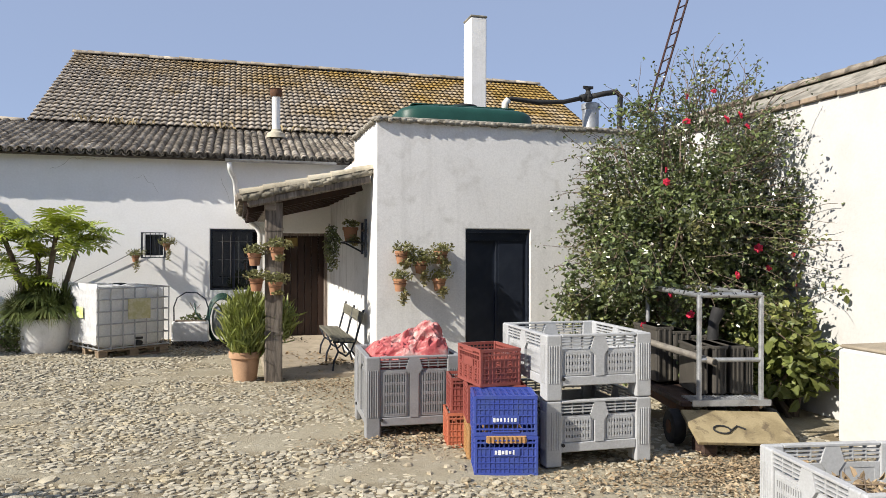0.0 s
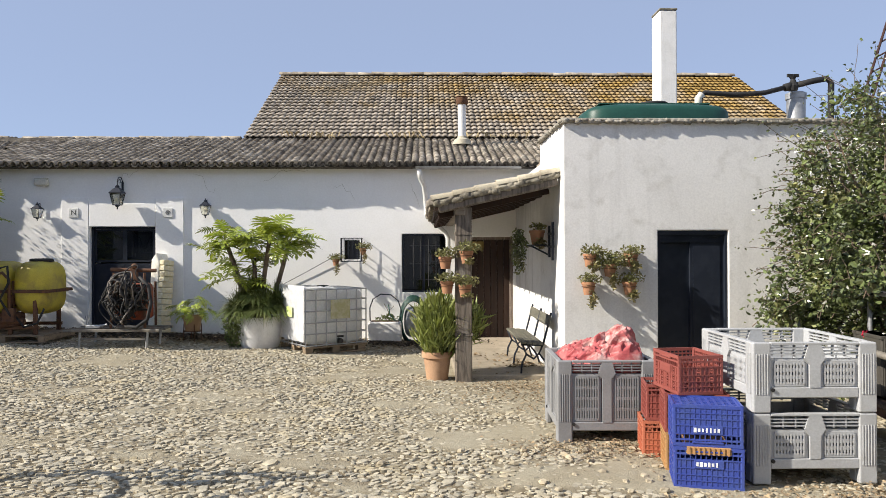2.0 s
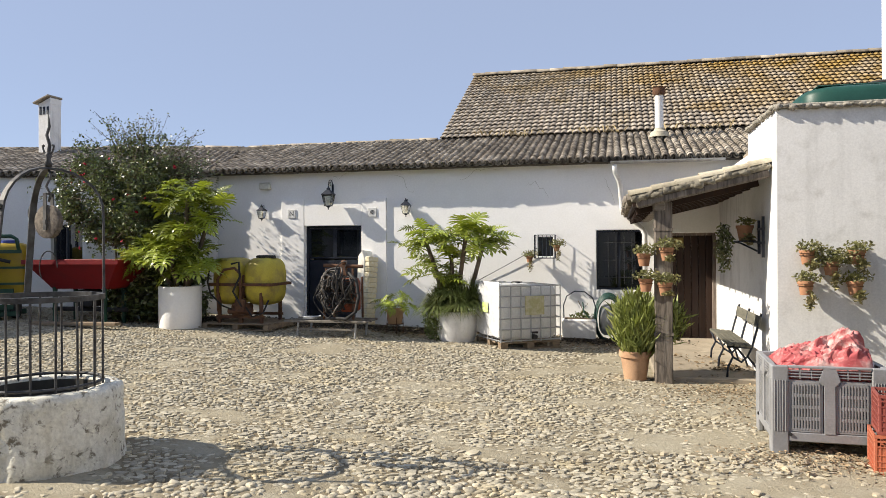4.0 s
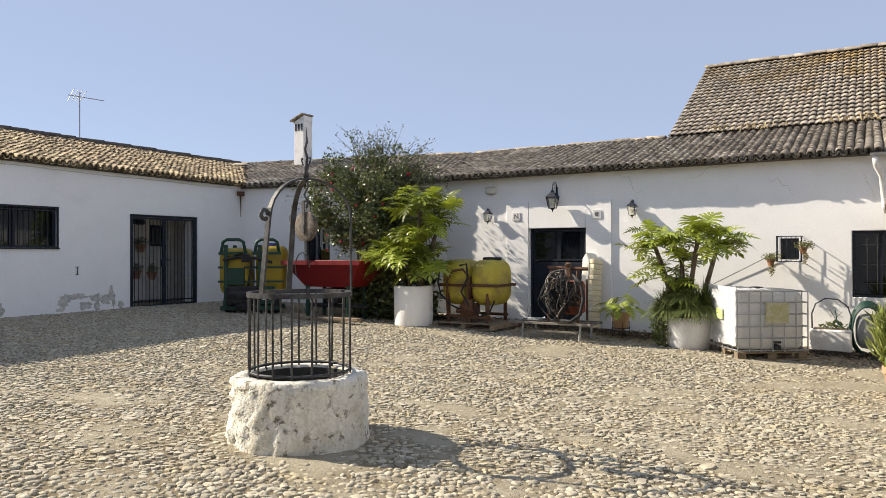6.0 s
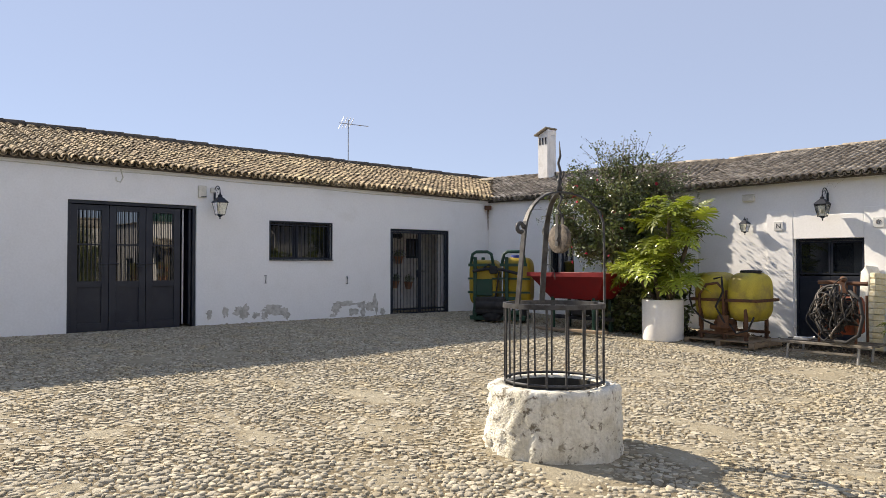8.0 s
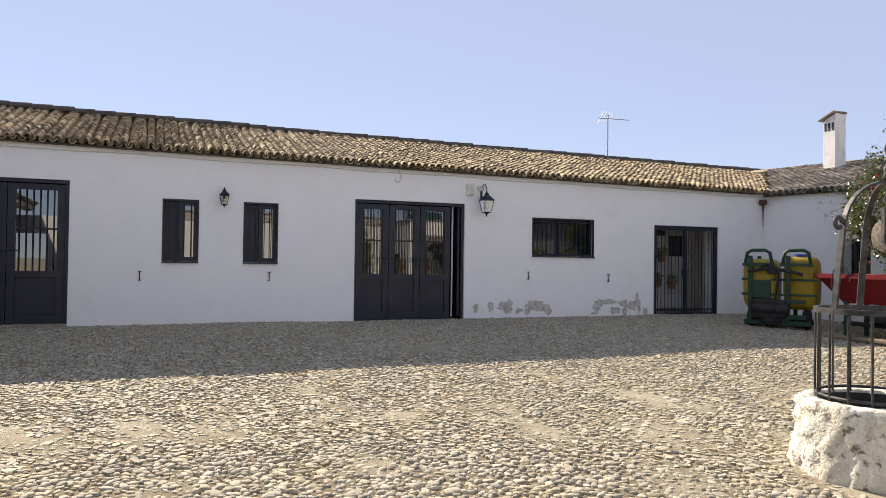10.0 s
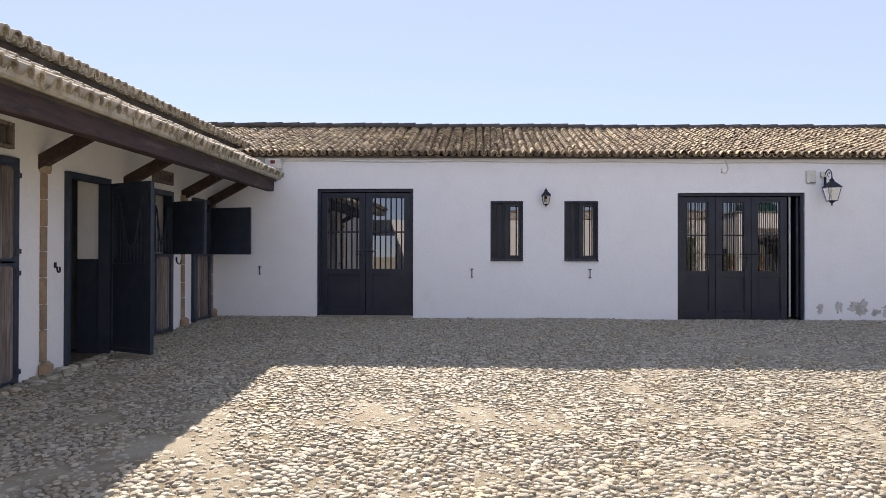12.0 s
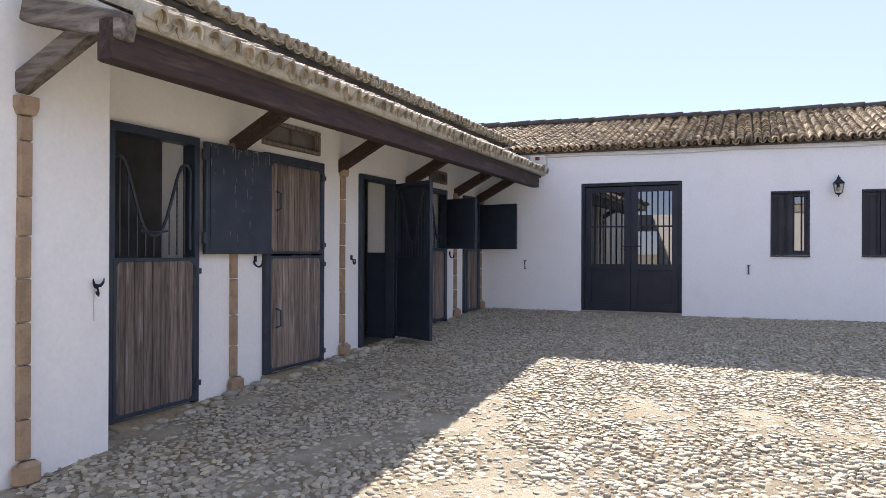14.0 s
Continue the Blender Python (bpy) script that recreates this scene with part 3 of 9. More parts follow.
def tiled_roof(name, a, b, up, pitch, rows, mat, label, keep=None, singles=0, seg=6, slab=0.06, jitter=1.0, seed=1, tile_r=0.1, taper=0.84, start=0.0, mat_slab="tile_dark", rise=0.85, tip_in=0.05, plugs=False):
    """A roof of barrel tiles: eave from a to b, up the slope by the vector up. singles: how many cover tiles, from start metres along the eave, are parts of their own."""
    rng = random.Random(seed)
    a, b, up = Vector(a), Vector(b), Vector(up)
    length = (b - a).length
    u = (b - a).normalized()
    s = up.normalized()
    n = u.cross(s).normalized()
    if n.z < 0:
        n = -n
    run = up.length
    step = run / rows
    deck = Mesher()
    kk = 24
    cells = [(i, j) for i in range(kk) for j in range(kk)]
    for i, j in cells:
        mid = a + u * length * (i + 0.5) / kk + s * run * (j + 0.5) / kk
        if keep and not keep(mid.x, mid.y):
            continue
        q = [a + u * length * (i + di) / kk + s * run * (j + dj) / kk for di, dj in ((0, 0), (1, 0), (1, 1), (0, 1))]
        deck.add(q + [p - n * slab for p in q], [(0, 1, 2, 3), (7, 6, 5, 4), (0, 4, 5, 1), (1, 5, 6, 2), (2, 6, 7, 3), (3, 7, 4, 0)])
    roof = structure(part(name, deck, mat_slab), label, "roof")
    cover, cf = half_pipe(step * 1.28, tile_r, tile_r * taper, 0.016, seg, rise=rise)
    pan_r = max(tile_r, pitch * 0.47)
    pan, pf = half_pipe(step * 1.2, pan_r * 0.98, pan_r * 1.06, 0.014, max(4, seg - 2), True, rise=0.075 / pan_r)
    cols = int(length / pitch)
    verts, faces, spots, plug = [], [], [], Mesher()
    for i in range(cols):
        lean = rng.uniform(-0.04, 0.04) * jitter / rows
        for j in range(rows):
            for is_pan in (True, False):
                s0 = (i + (0.0 if is_pan else 0.5)) * pitch + rng.uniform(-0.006, 0.006) * jitter + lean * j
                y0 = j * step - 0.05 + rng.uniform(-0.018, 0.018) * jitter - (0.0 if is_pan else 0.02)
                o = a + u * s0 + s * y0 + n * ((0.075 if is_pan else 0.055) + rng.uniform(-0.004, 0.007) * jitter)
                if keep and not keep(o.x, o.y):
                    continue
                tw = rng.uniform(-0.05, 0.05) * jitter
                uu, ss_ = (u * math.cos(tw) + s * math.sin(tw)), (s * math.cos(tw) - u * math.sin(tw))
                tip = (ss_ + n * -tip_in).normalized()
                nn = uu.cross(tip).normalized()
                if nn.z < 0:
                    nn = -nn
                spots.append((is_pan, s0, o, uu, tip, nn))
                if plugs and j == 0 and not is_pan:
                    q, r = o + tip * rng.uniform(0.025, 0.06), tile_r * 0.90
                    arc = [(r * math.cos(math.pi * k / 8), r * rise * math.sin(math.pi * k / 8) * rng.uniform(0.86, 0.98)) for k in range(9)]
                    plug.add([q + uu * cx + nn * cz + tip * dy for dy in (0.0, 0.06) for cx, cz in arc], [tuple(range(9)), tuple(range(17, 8, -1))] + [(k, 9 + k, 9 + (k + 1) % 9, (k + 1) % 9) for k in range(9)])
    own = sorted((q for q in spots if not q[0] and q[1] >= start), key=lambda q: q[1])[:singles]
    own_ids = {id(q) for q in own}
    tile_me = bpy.data.meshes.new("tile")
    tile_me.from_pydata([tuple(p) for p in cover], [], cf)
    tile_me.materials.append(M[mat + "_part"])
    tile_me.shade_smooth()
    tile_me.set_sharp_from_angle(angle=radians(50))
    for q in spots:
        is_pan, s0, o, uu, tip, nn = q
        if id(q) in own_ids:
            t = new("tile", tile_me)
            t.parent = roof
            t.matrix_basis = Matrix(((uu.x, tip.x, nn.x, o.x), (uu.y, tip.y, nn.y, o.y), (uu.z, tip.z, nn.z, o.z), (0, 0, 0, 1)))
            continue
        src, ff = (pan, pf) if is_pan else (cover, cf)
        w = src @ np.array([uu, tip, nn]) + np.array(o)
        k = len(verts)
        verts += w.tolist()
        faces += [tuple(x + k for x in q2) for q2 in ff]
    rest = bulk("tiles", verts, faces, mat, roof)
    rest.data.set_sharp_from_angle(angle=radians(50))
    if plugs:
        part("eave_mortar", plug, "mortar", roof, "mortar packed into the eave tiles", kind="stuff")
    return roof


def ridge_tiles(name, a, b, mat, parent, r=0.12, step=0.36, seed=3):
    rng = random.Random(seed)
    a, b = Vector(a), Vector(b)
    d = (b - a).normalized()
    side = d.cross(Vector((0, 0, 1))).normalized()
    base, ff = half_pipe(step * 1.15, r, r * 0.88, 0.016, 6)
    verts, faces = [], []
    for i in range(int((b - a).length / step)):
        o = a + d * step * i + Vector((0, 0, rng.uniform(-0.008, 0.012)))
        w = base @ np.array([side, d, side.cross(d)]) + np.array(o)
        k = len(verts)
        verts += w.tolist()
        faces += [tuple(x + k for x in q) for q in ff]
    return bulk(name, verts, faces, mat, parent)


def mixed_roof(name, a, b, up, pitch, rows, mat, label, singles=0, seed=1, start=0.0, bump=0.022, lip=0.048, mat_slab="tile_dark"):
    """A roof of broad low interlocking tiles, each course lapping the one below with a thick front edge."""
    rng = random.Random(seed)
    a, b, up = Vector(a), Vector(b), Vector(up)
    u, s_ = (b - a).normalized(), up.normalized()
    n = u.cross(s_).normalized()
    n = n if n.z > 0 else -n
    step = up.length / rows
    q = [a, b, b + up, a + up]
    roof = structure(part(name, Mesher().add(q + [p - n * 0.06 for p in q], [(0, 1, 2, 3), (7, 6, 5, 4), (0, 4, 5, 1), (1, 5, 6, 2), (2, 6, 7, 3), (3, 7, 4, 0)]), mat_slab), label, "roof")
    # cross section: a shallow channel, then a round hump
    sec = [(0.0, 0.0), (0.16, -0.002), (0.26, 0.010), (0.38, 0.80 * bump), (0.56, bump), (0.74, 0.86 * bump), (0.88, 0.45 * bump), (0.97, 0.0)]
    v, f, k = [], [], len(sec)
    for y, h in ((0.0, lip), (step * 1.12, 0.004)):
        v += [(x * pitch, y, z + h) for x, z in sec]
    v += [(x * pitch, 0.0, z + lip - 0.022) for x, z in sec]
    f = [(i, i + 1, k + i + 1, k + i) for i in range(k - 1)] + [(2 * k + i, 2 * k + i + 1, i + 1, i) for i in range(k - 1)]
    f += [(0, k, 2 * k), (k - 1, 3 * k - 1, 2 * k - 1)]
    base = np.array(v)
    spots = []
    for i in range(int((b - a).length / pitch)):
        for j in range(rows):
            o = a + u * ((i + rng.uniform(-0.03, 0.03)) * pitch) + s_ * (j * step - 0.04 + rng.uniform(-0.010, 0.010)) + n * rng.uniform(0.0, 0.006)
            tw = rng.uniform(-0.03, 0.03)
            uu, ss = u * math.cos(tw) + s_ * math.sin(tw), s_ * math.cos(tw) - u * math.sin(tw)
            spots.append((i * pitch, o, uu, ss))
    own = [q for q in spots if q[0] >= start][:singles]
    ids = {id(q) for q in own}
    me = bpy.data.meshes.new("tile")
    me.from_pydata([tuple(p) for p in base], [], f)
    me.materials.append(M[mat + "_part"])
    me.shade_smooth()
    me.set_sharp_from_angle(angle=radians(45))
    verts, faces = [], []
    for q in spots:
        _, o, uu, ss = q
        if id(q) in ids:
            t = new("tile", me)
            t.parent = roof
            t.matrix_basis = Matrix(((uu.x, ss.x, n.x, o.x), (uu.y, ss.y, n.y, o.y), (uu.z, ss.z, n.z, o.z), (0, 0, 0, 1)))
            continue
        w, m0 = base @ np.array([uu, ss, n]) + np.array(o), len(verts)
        verts += w.tolist()
        faces += [tuple(x + m0 for x in g) for g in f]
    rest = bulk("tiles", verts, faces, mat, roof)
    rest.data.set_sharp_from_angle(angle=radians(45))
    return roof

# ---- ground ----
XW, YN, YS = -12.53, 13.93, -4.84
YF = -4.45                      # the stable's end wall stands a little forward
XE = 6.1
CORNER = (-12.53, 12.62)        # where north and west wings meet
BEND = (-7.7, 13.93)


def datum(x, y):
    """The level of the stones' heads."""
    return ground_z(max(-13.5, min(8, x))) - 0.002 + 0.022 * noise.noise(Vector((x * 0.55, y * 0.55, 0.3)))


def bare(x, y):
    """How far the earth has drifted over the stones: at 1 they are nearly gone."""
    wave = lambda k, a, b, c: math.sin(k * (a * x + b * y) + c)
    n = noise.noise(Vector((x * 0.9, y * 1.5, 4.0))) + 0.7 * noise.noise(Vector((x * 2.2, y * 3.2, 7.0))) + 0.4 * noise.noise(Vector((x * 5.5, y * 6.5, 9.0)))
    m = 1.15 * n + 0.16 * wave(0.8, -0.5, 1, 1.7) + 0.10 + 0.20 * math.exp(-((x + 5.0) / 3.2) ** 2 - ((y - 0.3) / 2.8) ** 2)
    m += 0.75 / (1 + math.exp(-(x - 1.3) * 2.0)) + 0.8 * math.exp(-((x - 0.2) ** 2 / 1.4 + (y - 10.8) ** 2 / 1.0)) - 0.22 / (1 + math.exp((x + 6.0) * 1.2))
    m += 0.7 * math.exp(-((math.hypot(x + 3.735, y - 4.78) - 0.58) / 0.16) ** 2)
    m += 0.16 / (1 + math.exp(-(y - 7.5) * 1.2))
    if x > -9:
        m += 0.42 * math.exp(-((y + 4.5) / 0.25) ** 2)
    if y > 12.2:
        m += 0.5 * min(1.0, (y - 12.2) / 0.6)
    return m


def make_ground():
    xs = [-400, -120, -40, -24, -18, -14] + [-13 + 0.125 * i for i in range(161)] + [8, 12, 30, 100, 400]
    ys = [-400, -100, -30, -14, -9, -6] + [-5.5 + 0.125 * i for i in range(161)] + [16, 19, 24, 40, 110, 400]
    verts, drift = [], []
    for y in ys:
        for x in xs:
            near = -13 <= x <= 7 and -5.5 <= y <= 14.5
            m = bare(x, y) if near else 1.0
            drift.append(m)
            verts.append((x, y, datum(x, y) - 0.015 + 0.015 * max(0.0, min(1.2, m)) if near else ground_z(max(-13.5, min(8, x))) - 0.02))
    w = len(xs)
    mb = Mesher().add(verts, [(j * w + i, j * w + i + 1, (j + 1) * w + i + 1, (j + 1) * w + i) for j in range(len(ys) - 1) for i in range(w - 1)])
    ob = structure(part("ground", mb, "yard_soil", smooth=True), "sandy trodden earth yard set with river cobbles", "ground")
    ob.data.attributes.new("drift", "FLOAT", "POINT").data.foreach_set("value", drift)
    return ob


ground = make_ground()


def ground_h(x, y):
    return datum(x, y) - 0.010


# ---- walls ----
wall_west = wall("wall_west", (XW, -9.0), (XW, 12.72), 0.45, -0.3, 3.43, [(o[0] + 9, o[1] + 9, o[2], o[3]) for o in (
    (-2.99, -1.30, 0.60, 2.82), (0.04, 0.60, 1.585, 2.60), (1.305, 1.88, 1.585, 2.595), (3.22, 5.33, 0.56, 2.73), (6.76, 8.175, 1.78, 2.527), (9.65, 11.34, 0.53, 2.466))],
    "white", "whitewashed courtyard wall with dark doors and windows", z1b=3.23)
wall_north = wall("wall_north", BEND, (7.0, YN), 0.45, -0.3, 3.23, [(o[0] - BEND[0], o[1] - BEND[0], o[2], o[3]) for o in (
    (-5.75, -4.555, 0.16, 2.15), (-1.11, -0.82, 1.53, 1.89), (-0.04, 0.80, 0.92, 2.0), (1.20, 2.02, 0.02, 1.94))], "white", "long whitewashed wall under a tiled eave")
wall_north_west = wall("wall_north_west", CORNER, BEND, 0.45, -0.3, 3.22, [(1.62, 2.25, 1.0, 2.22)], "white", "whitewashed wall in the shaded corner", z1b=3.23)
wall_south = wall("wall_south", (-3.72, YS), (XW, YS), 0.40, -0.3, 3.46, [(-3.72 - o[0], -3.72 - o[1], o[2], o[3]) for o in (
    (-4.02, -5.02, 0.28, 2.645), (-6.0, -7.09, 0.36, 2.645), (-7.97, -8.92, 0.38, 2.62), (-10.1, -10.78, 0.50, 2.62), (-11.58, -12.33, 0.56, 2.6),
    (-5.98, -7.06, 2.73, 3.0), (-10.15, -10.85, 2.72, 2.92))], "stable_white", "cream-white stable wall with doors")
wall_south_end = wall("wall_south_end", (1.6, YF), (-3.72, YF), 0.79, -0.3, 3.46, [], "stable_white", "cream-white end wall of the stable")
wall_east = wall("wall_east", (XE, 9.7), (XE, -10.0), 0.5, -0.3, 3.18, [(13.6, 15.4, 0.0, 2.5)], "east_white", "sunlit whitewashed boundary wall")
shed_wall_front = wall("shed_wall_front", (2.08, 9.32), (XE + 0.5, 9.32), 0.3, -0.2, 3.25, [(1.165, 2.045, 0.02, 1.92)], "shed_white", "streaked whitewashed front wall of the shed", category="wall")
shed_wall_side = wall("shed_wall_side", (2.08, 11.1), (2.08, 9.62), 0.3, -0.2, 3.25, [], "shed_white", "whitewashed shed wall above the porch")
shed_wall_low = wall("shed_wall_low", (2.08, 13.93), (2.08, 11.1), 0.3, -0.2, 2.95, [], "white_dirty", "stained white porch wall")
shed_roof = structure(part("shed_roof", Mesher().box((4.3, 11.4, 3.10), (3.9, 3.5, 0.16)), "slab"), "flat concrete shed roof", "roof")
shed_edge = Mesher()
rng = random.Random(71)
for k in range(58):
    shed_edge.blob((2.10 + 0.079 * k, 9.30 + rng.uniform(-.012, .012), 3.262 + rng.uniform(-.012, .012)), (rng.uniform(0.09, 0.15), 0.09, rng.uniform(0.035, 0.07)), power=2.6, wob=0.6, seg=10, rings=6)
for k in range(20):
    shed_edge.blob((2.07 + rng.uniform(-.012, .012), 9.36 + 0.085 * k, 3.262 + rng.uniform(-.012, .012)), (0.09, rng.uniform(0.09, 0.15), rng.uniform(0.035, 0.07)), power=2.6, wob=0.6, seg=10, rings=6)
structure(part("shed_edge_mortar", shed_edge, "coping", smooth=True, kind="stuff"), "crumbling mortar along the shed's upper edge", "coping")
shed_coping = structure(part("shed_coping", Mesher().box((4.36, 9.40, 3.275), (4.64, 0.26, 0.05), ch=0.012).box((2.16, 10.3, 3.273), (0.22, 1.6, 0.05), ch=0.012), "coping"), "worn mortar coping of the shed", "coping")

# added closing walls and floors of the wings, room shade put into their grey
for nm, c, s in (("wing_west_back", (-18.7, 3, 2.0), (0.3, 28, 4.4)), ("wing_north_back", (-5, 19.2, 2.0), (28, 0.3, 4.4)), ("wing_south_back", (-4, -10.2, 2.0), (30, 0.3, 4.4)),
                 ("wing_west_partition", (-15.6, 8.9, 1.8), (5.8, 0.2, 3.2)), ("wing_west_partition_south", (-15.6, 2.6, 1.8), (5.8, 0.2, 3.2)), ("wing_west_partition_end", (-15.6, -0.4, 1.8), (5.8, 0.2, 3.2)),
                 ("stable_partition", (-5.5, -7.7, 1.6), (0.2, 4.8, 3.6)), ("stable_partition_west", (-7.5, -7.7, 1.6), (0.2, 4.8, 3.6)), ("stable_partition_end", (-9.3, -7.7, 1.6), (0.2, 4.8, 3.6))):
    structure(part(nm, Mesher().box(c, s), "inside"), "added inner wall with room shade in its grey colour", "wall")

structure(part("reveal_dado", Mesher().box((-8.912, -5.08, 0.99), (0.012, 0.30, 1.24)), "blue_black"), "dark painted lower part of the door reveal", "wall")

# ---- roofs ----
for k, (xa, xb, zt) in enumerate(((-5.04, -4.0, 0.285), (-7.12, -5.97, 0.365), (-8.95, -7.94, 0.385), (-10.8, -10.06, 0.505), (-12.36, -11.55, 0.565))):
    g0 = ground_z(xb) - 0.03
    structure(part("threshold", Mesher().prism([(YS - 0.02, g0 - 0.05), (YS + 0.42, g0 - 0.02), (YS + 0.10, zt - 0.012), (YS - 0.02, zt - 0.006)], xb - xa, Matrix(((0, 1, 0, xa), (1, 0, 0, 0), (0, 0, 1, 0), (0, 0, 0, 1)))), "earth", bevel=0.03), "trodden earth sloping up to the stable door", "threshold")
valley = lambda x, y: (y - 12.62) < (-(x - XW)) * 1.0      # west of the valley line
north_s = Vector((0, 2.95, 0.91))
roof_west = tiled_roof("roof_west", (-12.45, 18.0, 3.20), (-12.45, -9.5, 3.45), (-3.10, 0, 0.95), 0.132, 21, "tile_w", "ochre clay barrel-tiled roof of the west wing",
                       keep=lambda x, y: y < 12.62 - (x + 12.3) * 1.0, singles=300, seed=5, tile_r=0.060, start=7.0, rise=1.12, tip_in=0.08, jitter=1.3, slab=0.035)
# west ridge rows: the shade of their near face is in the colour
ridge_tiles("ridge_row", (-15.48, 16.1, 4.20), (-15.48, 3.86, 4.295), "tile_dark", roof_west, r=0.15)
ridge_tiles("ridge_row", (-15.48, 3.86, 4.295), (-15.48, -9.4, 4.475), "tile_dark", roof_west, r=0.15, seed=4)
roof_north = tiled_roof("roof_north", (-8.7, 13.72, 3.22), (7.2, 13.72, 3.22), north_s, 0.138, 18, "tile_n", "grey lichened clay barrel-tiled roof of the north wing",
                        keep=lambda x, y: x > -7.7 - (y - 13.65) * 0.133 - 0.04, singles=300, seed=7, start=5.6, tile_r=0.064, rise=1.05, tip_in=0.05, taper=0.90, jitter=1.0, slab=0.035)
u_b = (Vector((*BEND, 0)) - Vector((*CORNER, 0))).normalized()
n_b = Vector((-u_b.y, u_b.x, 0))
c_eave = Vector((*CORNER, 0)) - n_b * 0.10
roof_corner = tiled_roof("roof_corner", Vector((c_eave.x - 4.0 * u_b.x, c_eave.y - 4.0 * u_b.y, 3.20)), Vector((BEND[0] + 0.7, 14.016, 3.22)), n_b * 2.95 + Vector((0, 0, 0.91)), 0.138, 18, "tile_n",
                         "grey clay-tiled roof in the corner of the wings", keep=lambda x, y: y > 12.62 - (x + 12.3) * 1.0 - 0.12 and x < -7.7 - (y - 13.65) * 0.133 + 0.04, singles=0, seed=9, tile_r=0.064, rise=1.05, tip_in=0.05, taper=0.90, jitter=1.0, slab=0.035)
ridge_tiles("ridge_row", (-15.4, 15.0, 4.13), (-8.4, 16.64, 4.14), "tile_n", roof_corner)
ridge_tiles("ridge_row", (-8.4, 16.64, 4.14), (-3.4, 16.62, 4.14), "tile_n", roof_north)
roof_big = mixed_roof("roof_big", (-3.55, 16.42, 4.175), (9.2, 16.42, 4.175), (0, 4.18, 2.355), 0.135, 20, "tile_big", "big barn roof of clay tiles grown with golden lichen", singles=300, seed=11, start=2.0)
ridge_tiles("ridge_row", (-3.58, 20.6, 6.555), (9.25, 20.6, 6.555), "tile_n", roof_big)
barn_wall = structure(part("barn_wall", Mesher().box((2.9, 16.9, 2.1), (12.4, 0.4, 4.1)).box((-3.2, 18.6, 2.6), (0.35, 4, 3.4)).box((9.0, 18.6, 2.6), (0.35, 4, 3.4)), "white_dirty"), "white barn wall behind the wing", "wall")
roof_porch_stable = tiled_roof("roof_porch_stable", (-12.2, -3.60, 2.965), (-3.1, -3.60, 2.99), (0, -1.0, 0.48), 0.168, 3, "tile_s", "olive-grey clay-tiled porch roof over the stable doors", singles=160, seed=13, seg=8, tile_r=0.076, jitter=1.2, rise=1.25, plugs=True)
structure(part("porch_eave_mortar", Mesher().box((-7.65, -3.575, 3.005), (9.1, 0.07, 0.11), ry=-0.16, ch=0.02), "mortar"), "crumbling mortar between the eave tiles", "trim")
roof_stable = tiled_roof("roof_stable", (-16.0, -4.42, 3.58), (7.0, -4.42, 3.62), (0, -3.9, 1.35), 0.168, 13, "tile_s", "olive-grey clay-tiled stable roof", singles=0, seed=15, tile_r=0.076, rise=1.15, plugs=True)
structure(part("stable_eave_mortar", Mesher().box((-4.5, -4.38, 3.655), (22.8, 0.05, 0.07), ry=-0.1, ch=0.015), "mortar"), "mortar packed between the upper eave tiles", "trim")
stable_fillet = structure(part("stable_fillet", Mesher().box((-4.4, -4.64, 3.50), (22.6, 0.34, 0.24), ch=0.02), "mortar"), "lime mortar band under the upper eave", "trim")

# close the wings above: unseen rear slopes and gable ends, added so that no sun leaks in
for nm, q in (("roof_west_rear", [(-15.45, 17.0, 4.24), (-15.45, -9.6, 4.50), (-19.2, -9.6, 3.3), (-19.2, 17.0, 3.3)]),
              ("roof_north_rear", [(-15.4, 15.2, 4.11), (-3.0, 16.66, 4.11), (-3.0, 19.4, 3.2), (-15.4, 19.4, 3.2)]),
              ("roof_big_rear", [(-3.4, 20.65, 6.48), (9.2, 20.65, 6.48), (9.2, 25, 4.1), (-3.4, 25, 4.1)]),
              ("roof_stable_rear", [(-16, -8.28, 5.04), (7, -8.28, 5.08), (7, -11, 3.7), (-16, -11, 3.7)])):
    structure(part(nm, Mesher().add([*q, *[(a, b, c - 0.12) for a, b, c in q]], [(0, 1, 2, 3), (7, 6, 5, 4), (0, 4, 5, 1), (1, 5, 6, 2), (2, 6, 7, 3), (3, 7, 4, 0)]), "tile_n"), "unseen rear roof slope added to keep the sun out", "roof")
structure(part("barn_gable", Mesher().prism([(16.9, 3.8), (24.6, 3.8), (20.6, 6.36)], 0.3, Matrix(((0, 1, 0, -3.30), (1, 0, 0, 0), (0, 0, 1, 0), (0, 0, 0, 1)))), "white_dirty"), "unseen white barn gable added to close the roof", "wall")

# ---- openings of the west wing ----
def frame_bars(mb, y0, y1, z0, z1, w, d, x):
    """A flat frame in the plane of the west wall."""
    for c, s in (((x, (y0 + y1) / 2, z1 - w / 2), (d, y1 - y0, w)), ((x, (y0 + y1) / 2, z0 + w / 2), (d, y1 - y0, w)),
                 ((x, y0 + w / 2, (z0 + z1) / 2), (d, w, z1 - z0 - 2 * w)), ((x, y1 - w / 2, (z0 + z1) / 2), (d, w, z1 - z0 - 2 * w))):
        mb.box(c, s)
    return mb


def dark_glass():
    m = bpy.data.materials.new("dark_reflecting_glass")
    m.use_nodes = True
    b = m.node_tree.nodes["Principled BSDF"]
    b.inputs["Base Color"].default_value = (0.008, 0.010, 0.013, 1)
    b.inputs["Roughness"].default_value, b.inputs["IOR"].default_value = 0.012, 2.6
    return m


M["dark_glass"] = dark_glass()
M["dull_glass"] = dark_glass()
